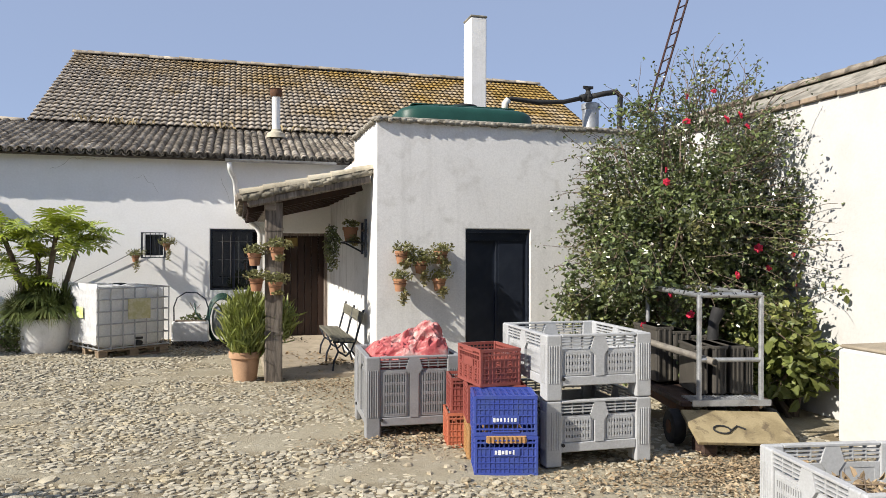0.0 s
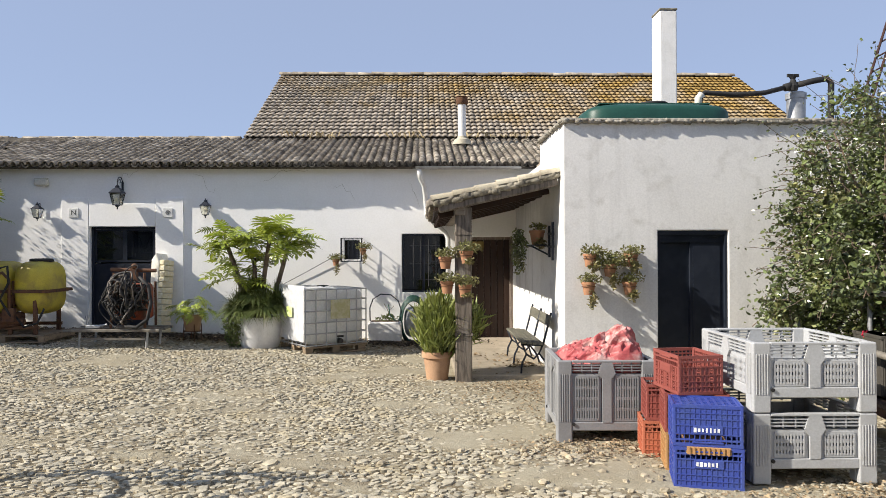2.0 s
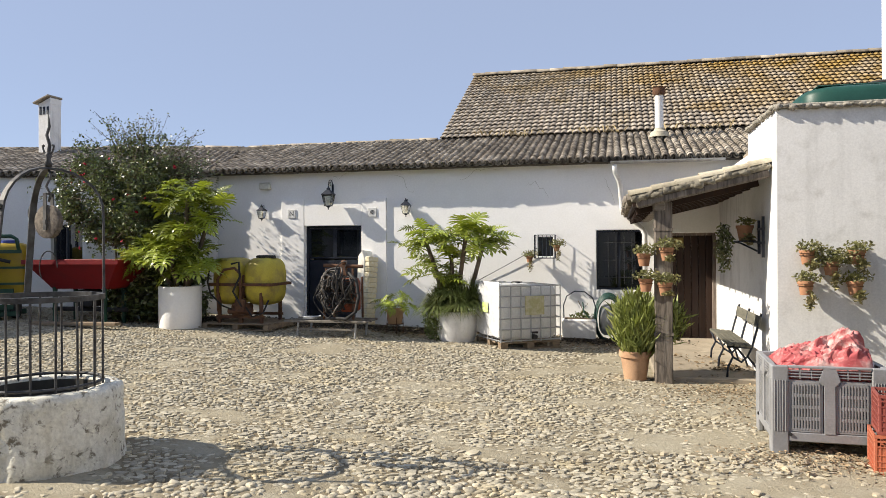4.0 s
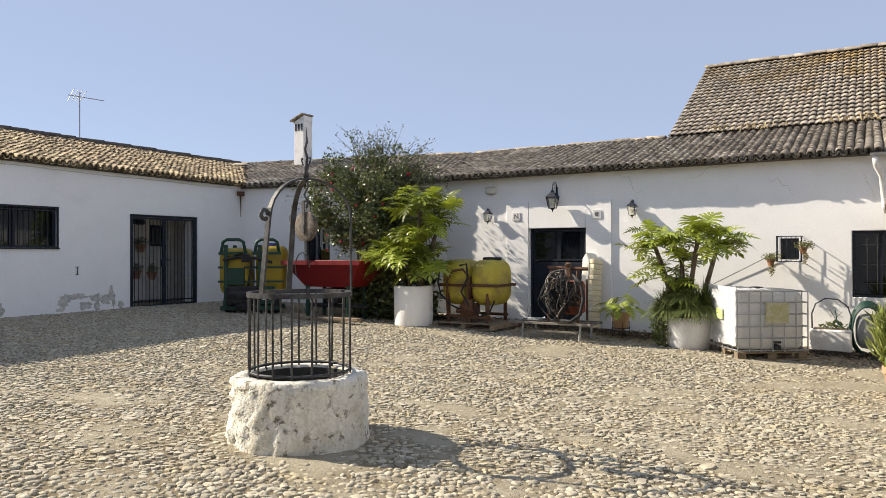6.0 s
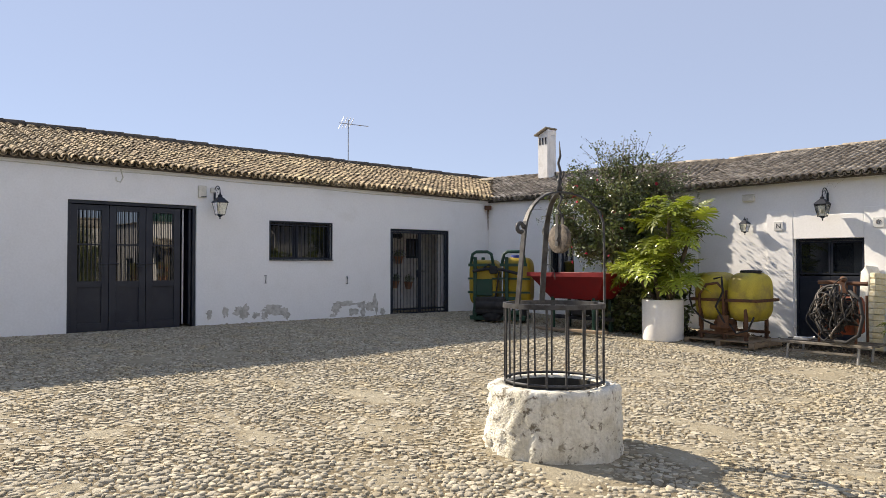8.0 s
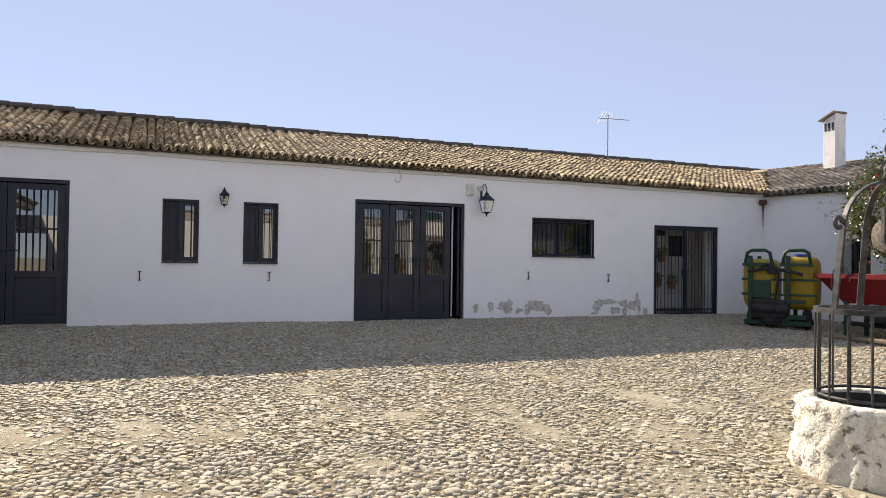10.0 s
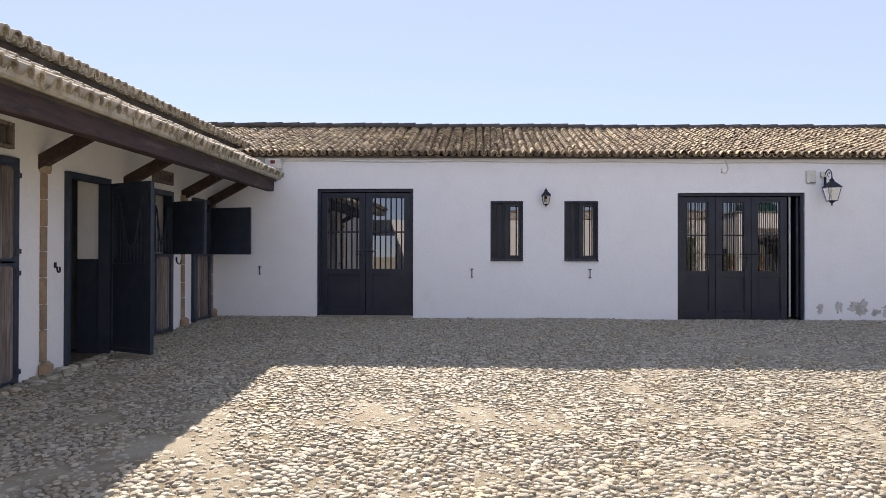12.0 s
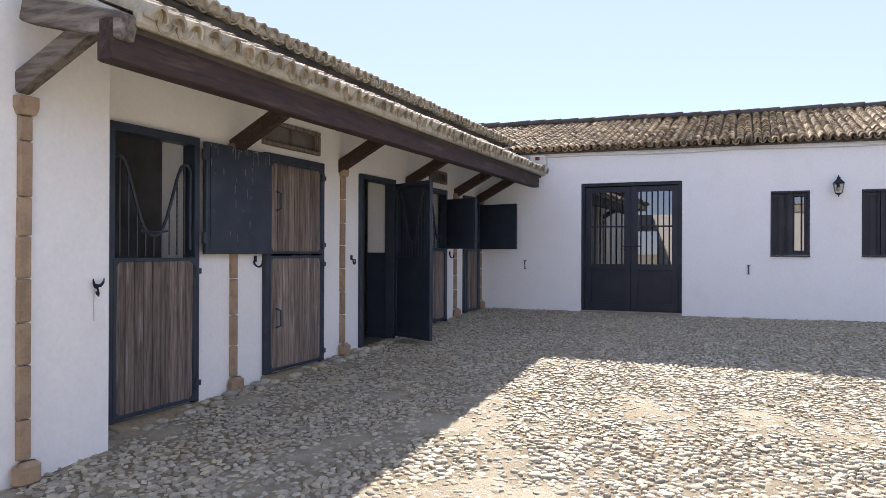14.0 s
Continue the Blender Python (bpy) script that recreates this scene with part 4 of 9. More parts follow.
M["dull_glass"].node_tree.nodes["Principled BSDF"].inputs["IOR"].default_value = 1.55


M["dusty_glass"] = material("dust_coated_glass", (0.17, 0.155, 0.14), (0.13, 0.12, 0.11), (0.22, 0.20, 0.175), rough=0.35, scale=5, fine=60, bump=0.0, spec=0.5)


def glazed_door(name, y0, y1, z0, z1, leaves, label, glass_low, open_gap=0.0):
    """A steel door in the west wall: solid below, barred glass above."""
    x = XW - 0.10
    door = thing(name, label, "door")
    door["kind"] = "structure"
    fr = Mesher()
    w = 0.055
    fr.box((x, (y0 + y1) / 2, z1 - w / 2), (0.12, y1 - y0, w)).box((x, y0 + w / 2, (z0 + z1 - w) / 2), (0.12, w, z1 - z0 - w)).box((x, y1 - w / 2, (z0 + z1 - w) / 2), (0.12, w, z1 - z0 - w))
    part("door_frame", fr, "navy_steel", door, bevel=0.004)
    a0, a1 = y0 + w, y1 - w - open_gap
    lw = (a1 - a0) / leaves
    for i in range(leaves):
        l0, l1 = a0 + i * lw + 0.004, a0 + (i + 1) * lw - 0.004
        st = 0.11
        leaf = Mesher()
        gz0, gz1 = glass_low, z1 - w - 0.10
        leaf.box((x - 0.01, l0 + st / 2, (z0 + z1 - w) / 2), (0.05, st, z1 - w - z0 - 0.02)).box((x - 0.01, l1 - st / 2, (z0 + z1 - w) / 2), (0.05, st, z1 - w - z0 - 0.02))
        leaf.box((x - 0.01, (l0 + l1) / 2, z1 - w - 0.055), (0.05, l1 - l0 - 2 * st, 0.09)).box((x - 0.01, (l0 + l1) / 2, glass_low - 0.05), (0.05, l1 - l0 - 2 * st, 0.10))
        leaf.box((x - 0.01, (l0 + l1) / 2, z0 + 0.08), (0.05, l1 - l0 - 2 * st, 0.14))
        lf = part("leaf", leaf, "navy_steel", door, bevel=0.003)
        part("lower_panel", Mesher().box((x - 0.02, (l0 + l1) / 2, (z0 + 0.15 + glass_low - 0.10) / 2), (0.02, l1 - l0 - 2 * st, glass_low - 0.25 - z0)), "navy_steel", lf, bevel=0.003)
        part("pane", Mesher().box((x - 0.03, (l0 + l1) / 2, (gz0 + gz1) / 2), (0.006, l1 - l0 - 2 * st, gz1 - gz0)), "dark_glass", lf, "dark reflecting glass")
        n = 6
        bar_me = Mesher().tube([(0, 0, gz0), (0, 0, gz1)], 0.008, 6).mesh("bar")
        bar_me.materials.append(M["navy_steel"])
        for k in range(n):
            part("bar", bar_me, None, lf, at=Matrix.Translation((x + 0.012, l0 + st + (l1 - l0 - 2 * st) * (k + 0.5) / n, 0)))
        part("cross_bar", Mesher().box((x + 0.008, (l0 + l1) / 2, gz0 + (gz1 - gz0) * 0.52), (0.006, l1 - l0 - 2 * st, 0.025)), "navy_steel", lf)
        if i == leaves // 2 - (leaves % 2 == 0) or (leaves == 3 and i == 0):
            part("handle", Mesher().box((x + 0.025, l1 - 0.05, z0 + 1.05), (0.012, 0.05, 0.20)).tube([(x + 0.03, l1 - 0.05, z0 + 1.08), (x + 0.065, l1 - 0.05, z0 + 1.08), (x + 0.065, l1 - 0.17, z0 + 1.08)], 0.009, 6), "navy_steel", lf)
            part("lock_bolt", Mesher().tube([(x + 0.03, l1 - 0.16, z0 + 1.13), (x + 0.03, l1 + 0.16, z0 + 1.13)], 0.011, 6), "navy_steel", lf)
    if open_gap:
        part("folded_leaf", Mesher().box((x - 0.20, y1 - w - 0.03, (z0 + z1) / 2), (0.42, 0.045, z1 - z0 - 0.12), ch=0.006), "navy_steel", door)
        part("jamb_strip", Mesher().box((x - 0.05, y1 - w - open_gap + 0.06, (z0 + z1) / 2), (0.03, 0.03, z1 - z0 - 0.12)), "galv", door, "pale painted jamb strip")
    part("threshold", Mesher().box((XW - 0.16, (y0 + y1) / 2, z0 - 0.03), (0.5, y1 - y0 - 0.01, 0.08), ch=0.01), "slab", door)
    # added near-black sheet, gives the gap the darkness of an unlit lobby
    structure(part("dark_lobby", Mesher().box((XW - 1.6, (y0 + y1) / 2, 1.7), (0.06, y1 - y0 + 0.6, 2.8)), "navy_steel"), "dark sheet added for the unlit room behind the door", "screen")
    return door


glazed_door("door_1", -2.99, -1.30, 0.60, 2.82, 2, "black steel double door with barred glass", 1.42)
glazed_door("door_2", 3.22, 5.33, 0.56, 2.73, 3, "wide black steel folding door with barred glass", 1.40, open_gap=0.20)


def grille_window(name, y0, y1, z0, z1, bars, label, deep):
    x = XW - 0.015
    win = thing(name, label, "window")
    win["kind"] = "structure"
    part("window_frame", frame_bars(Mesher(), y0, y1, z0, z1, 0.028, 0.03, x), "navy_steel", win, bevel=0.003)
    bar = Mesher().tube([(0, 0, z0 + 0.028), (0, 0, z1 - 0.028)], 0.0075, 6).mesh("bar")
    bar.materials.append(M["navy_steel"])
    for k in range(bars):
        part("bar", bar, None, win, at=Matrix.Translation((x, y0 + (y1 - y0) * (k + 1) / (bars + 1), 0)))
    part("cross_bar", Mesher().box((x - 0.006, (y0 + y1) / 2, z1 - 0.075), (0.006, y1 - y0 - 0.056, 0.022)), "navy_steel", win)
    xb = XW - deep
    ym = y0 + (y1 - y0) * 0.45
    stile = 0.075 if deep < 0.15 else 0.04
    part("casement", frame_bars(Mesher(), y0 + 0.002, ym, z0 + 0.002, z1 - 0.002, 0.04, 0.05, xb), "navy_steel", win)
    part("casement", frame_bars(Mesher(), ym + 0.004, y1 - 0.002, z0 + 0.002, z1 - 0.002, stile, 0.05, xb + 0.03), "navy_steel", win)
    part("pane", Mesher().box((xb - 0.01, (y0 + ym) / 2, (z0 + z1) / 2), (0.006, ym - y0 - 0.08, z1 - z0 - 0.08)), "navy_steel" if deep < 0.15 else "dull_glass", win)
    part("pane", Mesher().box((xb + 0.02, (y1 + ym) / 2, (z0 + z1) / 2), (0.006, y1 - ym - 2 * stile, z1 - z0 - 2 * stile)), "dark_glass" if deep < 0.15 else "dull_glass", win)
    part("window_sill", Mesher().box((XW - deep / 2 + 0.012, (y0 + y1) / 2, z0 - 0.012), (deep + 0.04, y1 - y0 + 0.008, 0.020)), "navy_steel", win)
    return win


grille_window("window_1", 0.04, 0.60, 1.585, 2.60, 4, "tall narrow window behind a black iron grille", 0.14)
grille_window("window_2", 1.305, 1.88, 1.585, 2.595, 4, "tall narrow window behind a black iron grille", 0.14)
grille_window("window_3", 6.76, 8.175, 1.78, 2.527, 13, "wide window behind a black iron grille", 0.16)


def barred_gate():
    y0, y1, z0, z1 = 9.65, 11.34, 0.53, 2.466
    g = thing("gate_1", "black barred iron double gate in the white wall", "gate")
    g["kind"] = "structure"
    x = XW - 0.05
    part("gate_frame", frame_bars(Mesher(), y0, y1, z0, z1, 0.05, 0.05, x), "navy_steel", g, bevel=0.003)
    ym = (y0 + y1) / 2
    for a, b in ((y0 + 0.055, ym - 0.004), (ym + 0.004, y1 - 0.055)):
        leaf = part("leaf", frame_bars(Mesher(), a, b, z0 + 0.055, z1 - 0.055, 0.035, 0.035, x), "navy_steel", g)
        bar = Mesher().tube([(0, 0, z0 + 0.09), (0, 0, z1 - 0.09)], 0.0085, 6).mesh("bar")
        bar.materials.append(M["navy_steel"])
        for k in range(8):
            part("bar", bar, None, leaf, at=Matrix.Translation((x, a + 0.035 + (b - a - 0.07) * (k + 0.5) / 8, 0)))
        part("cross_bar", Mesher().box((x, (a + b) / 2, z0 + 0.16), (0.02, b - a - 0.07, 0.03)), "navy_steel", leaf)
    part("lock", Mesher().box((x + 0.02, ym - 0.03, z0 + 0.95), (0.05, 0.10, 0.16), ch=0.008).tube([(x + 0.04, ym + 0.02, z0 + 1.0), (x + 0.08, ym + 0.02, z0 + 1.0), (x + 0.08, ym + 0.10, z0 + 1.0)], 0.008, 6), "navy_steel", g)
    back = structure(part("passage_wall", Mesher().box((XW - 1.5, ym + 0.7, 1.6), (0.1, 4.4, 2.8)), "white_dirty"), "shaded passage wall behind the gate", "wall")
    w = thing("window_6", "small dark window in the passage wall", "window")
    w["kind"] = "structure"
    part("window_frame", frame_bars(Mesher(), 11.20, 11.54, 1.84, 2.32, 0.05, 0.04, XW - 1.43), "navy_steel", w)
    part("pane", Mesher().box((XW - 1.44, 11.37, 2.08), (0.01, 0.28, 0.42)), "dark_glass", w)
    wl = thing("bulkhead_lamp", "small black bulkhead lamp on the passage wall", "lamp")
    part("body", Mesher().box((XW - 1.38, 10.86, 2.38), (0.14, 0.28, 0.10), ch=0.02), "dark_metal", wl)
    part("cage", Mesher().tube([(XW - 1.32, 10.76, 2.33), (XW - 1.30, 10.86, 2.31), (XW - 1.32, 10.96, 2.33)], 0.008, 5), "dark_metal", wl)
    for i, (py, pz) in enumerate(((10.89, 1.79), (10.78, 1.20), (11.19, 1.17))):
        p = thing("wall_pot", "small terracotta pot with leaves on the passage wall", "flower pot", "pots in the passage", Matrix.Translation((XW - 1.34, py, pz)))
        part("pot", Mesher().lathe([(0.065, -0.09), (0.10, 0.06), (0.115, 0.06), (0.115, 0.09), (0.09, 0.09), (0.08, 0.0)], seg=14), "terracotta", p, smooth="edge")
        leaf_clump("leaves", p, (0.02, 0, 0.15), (0.13, 0.14, 0.10), 90, 0.05, "bush_leaf", 60 + i)


def leaf_clump(name, parent, c, radii, count, size, mat, seed, droop=0.0, fold=0.25, label="", width=0.5):
    """Many small folded leaves in a lump: one mesh."""
    rng = random.Random(seed)
    v, f = [], []
    for _ in range(count):
        d = Vector((rng.gauss(0, 1), rng.gauss(0, 1), rng.gauss(0, 1))).normalized() * (rng.random() ** 0.4)
        o = Vector(c) + Vector((d.x * radii[0], d.y * radii[1], d.z * radii[2]))
        leaf_quad(v, f, o, rng, size * rng.uniform(0.6, 1.3), droop, fold, width)
    return bulk(name, v, f, mat, parent, "", False, label)


def leaf_quad(v, f, o, rng, s, droop=0.0, fold=0.25, width=0.5):
    a = Vector((rng.gauss(0, 1), rng.gauss(0, 1), rng.gauss(0.15 - droop, 0.7))).normalized()
    b = a.cross(Vector((rng.gauss(0, 1), rng.gauss(0, 1), rng.gauss(0, 1)))).normalized()
    n = a.cross(b) * fold * s
    w = b * s * width * 0.5
    k = len(v)
    v += [tuple(o), tuple(o + a * s * 0.26 + w * 0.86 + n), tuple(o + a * s * 0.66 + w * 0.84 + n), tuple(o + a * s), tuple(o + a * s * 0.66 - w * 0.84 + n), tuple(o + a * s * 0.26 - w * 0.86 + n)]
    f += [(k, k + 1, k + 2, k + 3), (k, k + 3, k + 4, k + 5)]


barred_gate()

# ---- north wall openings ----
def north_door():
    d = thing("door_3", "dark double door with panes behind the machine", "door")
    d["kind"] = "structure"
    x0, x1, z0, z1, y = -5.75, -4.555, 0.16, 2.15, YN + 0.10
    def fr(mb, a, b, c, e, w, yy, dd):
        for cc, s in ((((a + b) / 2, yy, e - w / 2), (b - a, dd, w)), (((a + b) / 2, yy, c + w / 2), (b - a, dd, w)), ((a + w / 2, yy, (c + e) / 2), (w, dd, e - c - 2 * w)), ((b - w / 2, yy, (c + e) / 2), (w, dd, e - c - 2 * w))):
            mb.box(cc, s)
        return mb
    part("door_frame", fr(Mesher(), x0, x1, z0, z1, 0.045, y, 0.08), "dark_metal", d, bevel=0.003)
    xm = (x0 + x1) / 2
    for a, b in ((x0 + 0.05, xm - 0.006), (xm + 0.006, x1 - 0.05)):
        lf = part("leaf", fr(Mesher(), a, b, 1.50, z1 - 0.05, 0.03, y + 0.01, 0.04), "dark_metal", d)
        part("pane", Mesher().box(((a + b) / 2, y + 0.012, 1.80), (b - a - 0.06, 0.006, 0.54)), "dull_glass", lf)
        part("lower_panel", Mesher().box(((a + b) / 2, y + 0.01, 0.82), (b - a, 0.04, 1.30)).box(((a + b) / 2, y - 0.015, 0.82), (b - a - 0.12, 0.012, 1.10)), "dark_metal", lf, bevel=0.003)
    w = thing("window_4", "dark window behind an iron grille", "window")
    w["kind"] = "structure"
    part("window_frame", fr(Mesher(), -0.04, 0.80, 0.92, 2.0, 0.035, YN + 0.05, 0.05), "dark_metal", w)
    part("pane", Mesher().box((0.38, YN + 0.14, 1.46), (0.82, 0.008, 1.06)), "dull_glass", w)
    part("mullion", Mesher().box((0.36, YN + 0.13, 1.46), (0.05, 0.03, 1.06)), "dark_metal", w)
    bar = Mesher().tube([(0, 0, 1.03), (0, 0, 1.90)], 0.0055, 6).mesh("bar")
    bar.materials.append(M["iron"])
    for k in range(4):
        part("bar", bar, None, w, at=Matrix.Translation((0.17 + 0.14 * k, YN - 0.02, 0)))
    for zz in (1.15, 1.46, 1.78):
        part("cross_bar", Mesher().box((0.38, YN - 0.012, zz), (0.56, 0.008, 0.010)), "iron", w)
    w = thing("window_5", "tiny window with a projecting iron cage", "window")
    w["kind"] = "structure"
    part("pane", Mesher().box((-0.965, YN + 0.12, 1.71), (0.29, 0.01, 0.36)), "dull_glass", w)
    cage = Mesher()
    a, b, c, e, yy = -1.14, -0.77, 1.50, 1.92, YN - 0.28
    for zz in (c, e):
        cage.tube([(a, YN, zz), (a, yy, zz), (b, yy, zz), (b, YN, zz)], 0.008, 6)
    part("cage_rail", cage, "dark_metal", w)
    bar = Mesher().tube([(0, 0, c), (0, 0, e)], 0.006, 6).mesh("bar")
    bar.materials.append(M["dark_metal"])
    for px, py in [(a + (b - a) * k / 5, yy) for k in range(6)] + [(q, YN - 0.28 * k / 3) for q in (a, b) for k in (1, 2)]:
        part("bar", bar, None, w, at=Matrix.Translation((px, py, 0)))
    w = thing("door_4", "old dark brown wooden entrance door", "door")
    w["kind"] = "structure"
    n = 6
    for k in range(n):
        part("plank", Mesher().box((1.24 + 0.125 * (k + 0.5), YN + 0.16, 0.98), (0.12, 0.045, 1.88), ch=0.006), "door_wood", w)
    part("door_frame", Mesher().box((1.61, YN + 0.12, 1.915), (0.81, 0.14, 0.05)).box((1.22, YN + 0.12, 0.96), (0.04, 0.14, 1.86)).box((1.995, YN + 0.10, 0.96), (0.05, 0.20, 1.86)), "board", w)
    part("door_plate", Mesher().box((1.38, YN + 0.13, 1.78), (0.22, 0.012, 0.16), ch=0.004), "brass", w, "small dull metal plate")
    w = thing("window_7", "dark window behind the flowering climber", "window")
    w["kind"] = "structure"
    p = Vector((*CORNER, 0)) + u_b * 1.935 + n_b * 0.12
    part("pane", Mesher().box((p.x, p.y, 1.61), (0.62, 0.01, 1.20), rz=math.degrees(math.atan2(u_b.y, u_b.x))), "dark_glass", w)
    part("mullion", Mesher().box((p.x, p.y - 0.02, 1.61), (0.04, 0.03, 1.20), rz=math.degrees(math.atan2(u_b.y, u_b.x))), "dark_metal", w)


north_door()
surround = structure(part("door_surround", Mesher().box((-6.005, YN - 0.02, 1.34), (0.49, 0.045, 2.68)).box((-4.295, YN - 0.02, 1.34), (0.51, 0.045, 2.68)).box((-5.153, YN - 0.018, 2.365), (1.20, 0.042, 0.43)), "white", bevel=0.008), "raised plaster surround of the north door", "trim")
for sx, kind_ in ((-6.02, "letter"), (-4.32, "swirl")):
    pl = thing("wall_plaque", "small square glazed plaque with a dark sign", "plaque", "plaques by the door", Matrix.Translation((sx, YN - 0.05, 2.40)))
    part("plate", Mesher().box((0, 0, 0), (0.17, 0.016, 0.17), ch=0.004), "tile_plate", pl)
    if kind_ == "letter":
        tx = bpy.data.curves.new("sign", "FONT")
        tx.body, tx.size, tx.align_x, tx.align_y, tx.extrude = "N", 0.13, "CENTER", "CENTER", 0.001
        tx.materials.append(M["dark_print"])
        o = new("sign", tx)
        o.parent, o.matrix_basis = pl, pose(0, -0.0095, 0, 90, 0, 0)
    else:
        part("sign", Mesher().tube([(0.045 * math.cos(a * 0.5) * (1 - a * 0.04), -0.010, 0.045 * math.sin(a * 0.5) * (1 - a * 0.04)) for a in range(22)], 0.006, 5), "dark_print", pl)

# ---- lanterns ----
def lantern(at, s, label, hang=True, face=(0, -1)):
    """A four-sided street lantern, origin at its middle; hang: below a scrolled arm, else on a wall bracket."""
    t = thing("wall_lantern", label, "lantern", "lanterns on the walls", at)
    top, bot, h = 0.14 * s, 0.085 * s, 0.30 * s
    fr = Mesher()
    for i in (-1, 1):
        for j in (-1, 1):
            fr.tube([(i * bot, j * bot, -h / 2), (i * top, j * top, h / 2)], 0.007 * s, 5)
    for r, z in ((bot, -h / 2), (top, h / 2)):
        fr.tube([(-r, -r, z), (r, -r, z), (r, r, z), (-r, r, z)], 0.010 * s, 5, closed=True)
    part("frame", fr, "dark_metal", t)
    part("roof", Mesher().add([(x * top * 1.15, y * top * 1.15, h / 2) for x, y in ((-1, -1), (1, -1), (1, 1), (-1, 1))] + [(x * 0.05 * s, y * 0.05 * s, h / 2 + 0.13 * s) for x, y in ((-1, -1), (1, -1), (1, 1), (-1, 1))],
         [(0, 1, 5, 4), (1, 2, 6, 5), (2, 3, 7, 6), (3, 0, 4, 7), (4, 5, 6, 7), (3, 2, 1, 0)]).lathe([(0.05 * s, h / 2 + 0.13 * s), (0.055 * s, h / 2 + 0.17 * s), (0.02 * s, h / 2 + 0.20 * s), (0.012 * s, h / 2 + 0.25 * s)], seg=10), "dark_metal", t)
    part("foot", Mesher().lathe([(0.005 * s, -h / 2 - 0.11 * s), (0.02 * s, -h / 2 - 0.09 * s), (0.012 * s, -h / 2 - 0.06 * s), (bot, -h / 2)], seg=10), "dark_metal", t)
    for i, j in ((0, -1), (0, 1), (1, 0), (-1, 0)):
        q = [(-bot, -h / 2 + 0.004), (bot, -h / 2 + 0.004), (top, h / 2 - 0.004), (-top, h / 2 - 0.004)]
        part("pane", Mesher().add([((a if i == 0 else i * (bot if z < 0 else top)) * 0.985, (a if j == 0 else j * (bot if z < 0 else top)) * 0.985, z) for a, z in q], [(0, 1, 2, 3)]), "lantern_glass", t)
    part("bulb", Mesher().blob((0, 0, -0.02 * s), (0.07 * s, 0.07 * s, 0.11 * s)), "white_plastic", t, smooth=True)
    fx, fy = face
    back = Vector((-fx, -fy, 0)) * 0.32 * s
    if hang:
        zt = h / 2 + 0.25 * s
        arm = [Vector((0, 0, zt)) + Vector((-fx, -fy, 0)) * (0.12 * s * (1 - math.cos(a))) * 1.35 + Vector((0, 0, 0.15 * s * math.sin(a) * 1.1)) for a in [math.pi * k / 10 for k in range(11)]]
        arm[-1] = back + Vector((0, 0, zt - 0.02 * s))
        part("arm", Mesher().tube(arm, 0.012 * s, 6).tube([Vector((0, 0, zt + 0.03 * s)) + back * 0.45 + Vector((fx * 0.05 * s * math.cos(a), fy * 0.05 * s * math.cos(a), 0.05 * s * math.sin(a) + 0.03 * s)) for a in [k * 0.6 for k in range(9)]], 0.009 * s, 5), "dark_metal", t)
        part("back_plate", Mesher().box(tuple(back + Vector((0, 0, zt - 0.14 * s))), (0.05 * s + 0.0 * abs(fx), 0.03 * s, 0.40 * s) if fy else (0.03 * s, 0.05 * s, 0.40 * s), ch=0.004), "dark_metal", t)
    else:
        part("arm", Mesher().tube([(0, 0, h / 2 + 0.15 * s), tuple(back * 0.6 + Vector((0, 0, h / 2 + 0.22 * s))), tuple(back * 0.62 + Vector((0, 0, 0)))], 0.012 * s, 6), "dark_metal", t)
        part("back_plate", Mesher().box(tuple(back * 0.64 + Vector((0, 0, 0.05))), (0.09 * s, 0.02 * s, 0.26 * s) if fy else (0.02 * s, 0.09 * s, 0.26 * s), ch=0.004), "dark_metal", t)
    return t


lantern(Matrix.Translation((-5.15, YN - 0.25, 2.64)), 0.72, "black iron lantern on a scrolled arm over the north door")
lantern(Matrix.Translation((-6.63, YN - 0.14, 2.39)), 0.52, "small black wall lantern beside the north door", hang=False)
lantern(Matrix.Translation((-3.62, YN - 0.11, 2.44)), 0.55, "small black wall lantern above the leaves", hang=False)
lantern(Matrix.Translation((XW + 0.27, 5.65, 2.68)), 0.74, "black iron lantern on a scrolled arm by the folding door", face=(1, 0))
lantern(Matrix.Translation((XW + 0.14, 0.98, 2.61)), 0.51, "small black wall lantern between two windows", hang=False, face=(1, 0))


# ---- stable front ----


def boards(parent, x0, x1, z0, z1, y, n=8):
    w = (x1 - x0) / n
    for k in range(n):
        part("plank", Mesher().box((x0 + (k + 0.5) * w, y, (z0 + z1) / 2), (w - 0.006, 0.03, z1 - z0), ch=0.005), "board", parent)


def leaf_frame(mb, x0, x1, z0, z1, w, y, d):
    for c, s in ((((x0 + x1) / 2, y, z1 - w / 2), (x1 - x0, d, w)), (((x0 + x1) / 2, y, z0 + w / 2), (x1 - x0, d, w)),
                 ((x0 + w / 2, y, (z0 + z1) / 2), (w, d, z1 - z0 - 2 * w)), ((x1 - w / 2, y, (z0 + z1) / 2), (w, d, z1 - z0 - 2 * w))):
        mb.box(c, s)
    # corner gussets
    for cx, cz in ((x0 + w, z1 - w), (x1 - w, z1 - w), (x0 + w, z0 + w), (x1 - w, z0 + w)):
        mb.box((cx, y + 0.002, cz), (0.055, d * 0.9, 0.055), ry=45)
    return mb


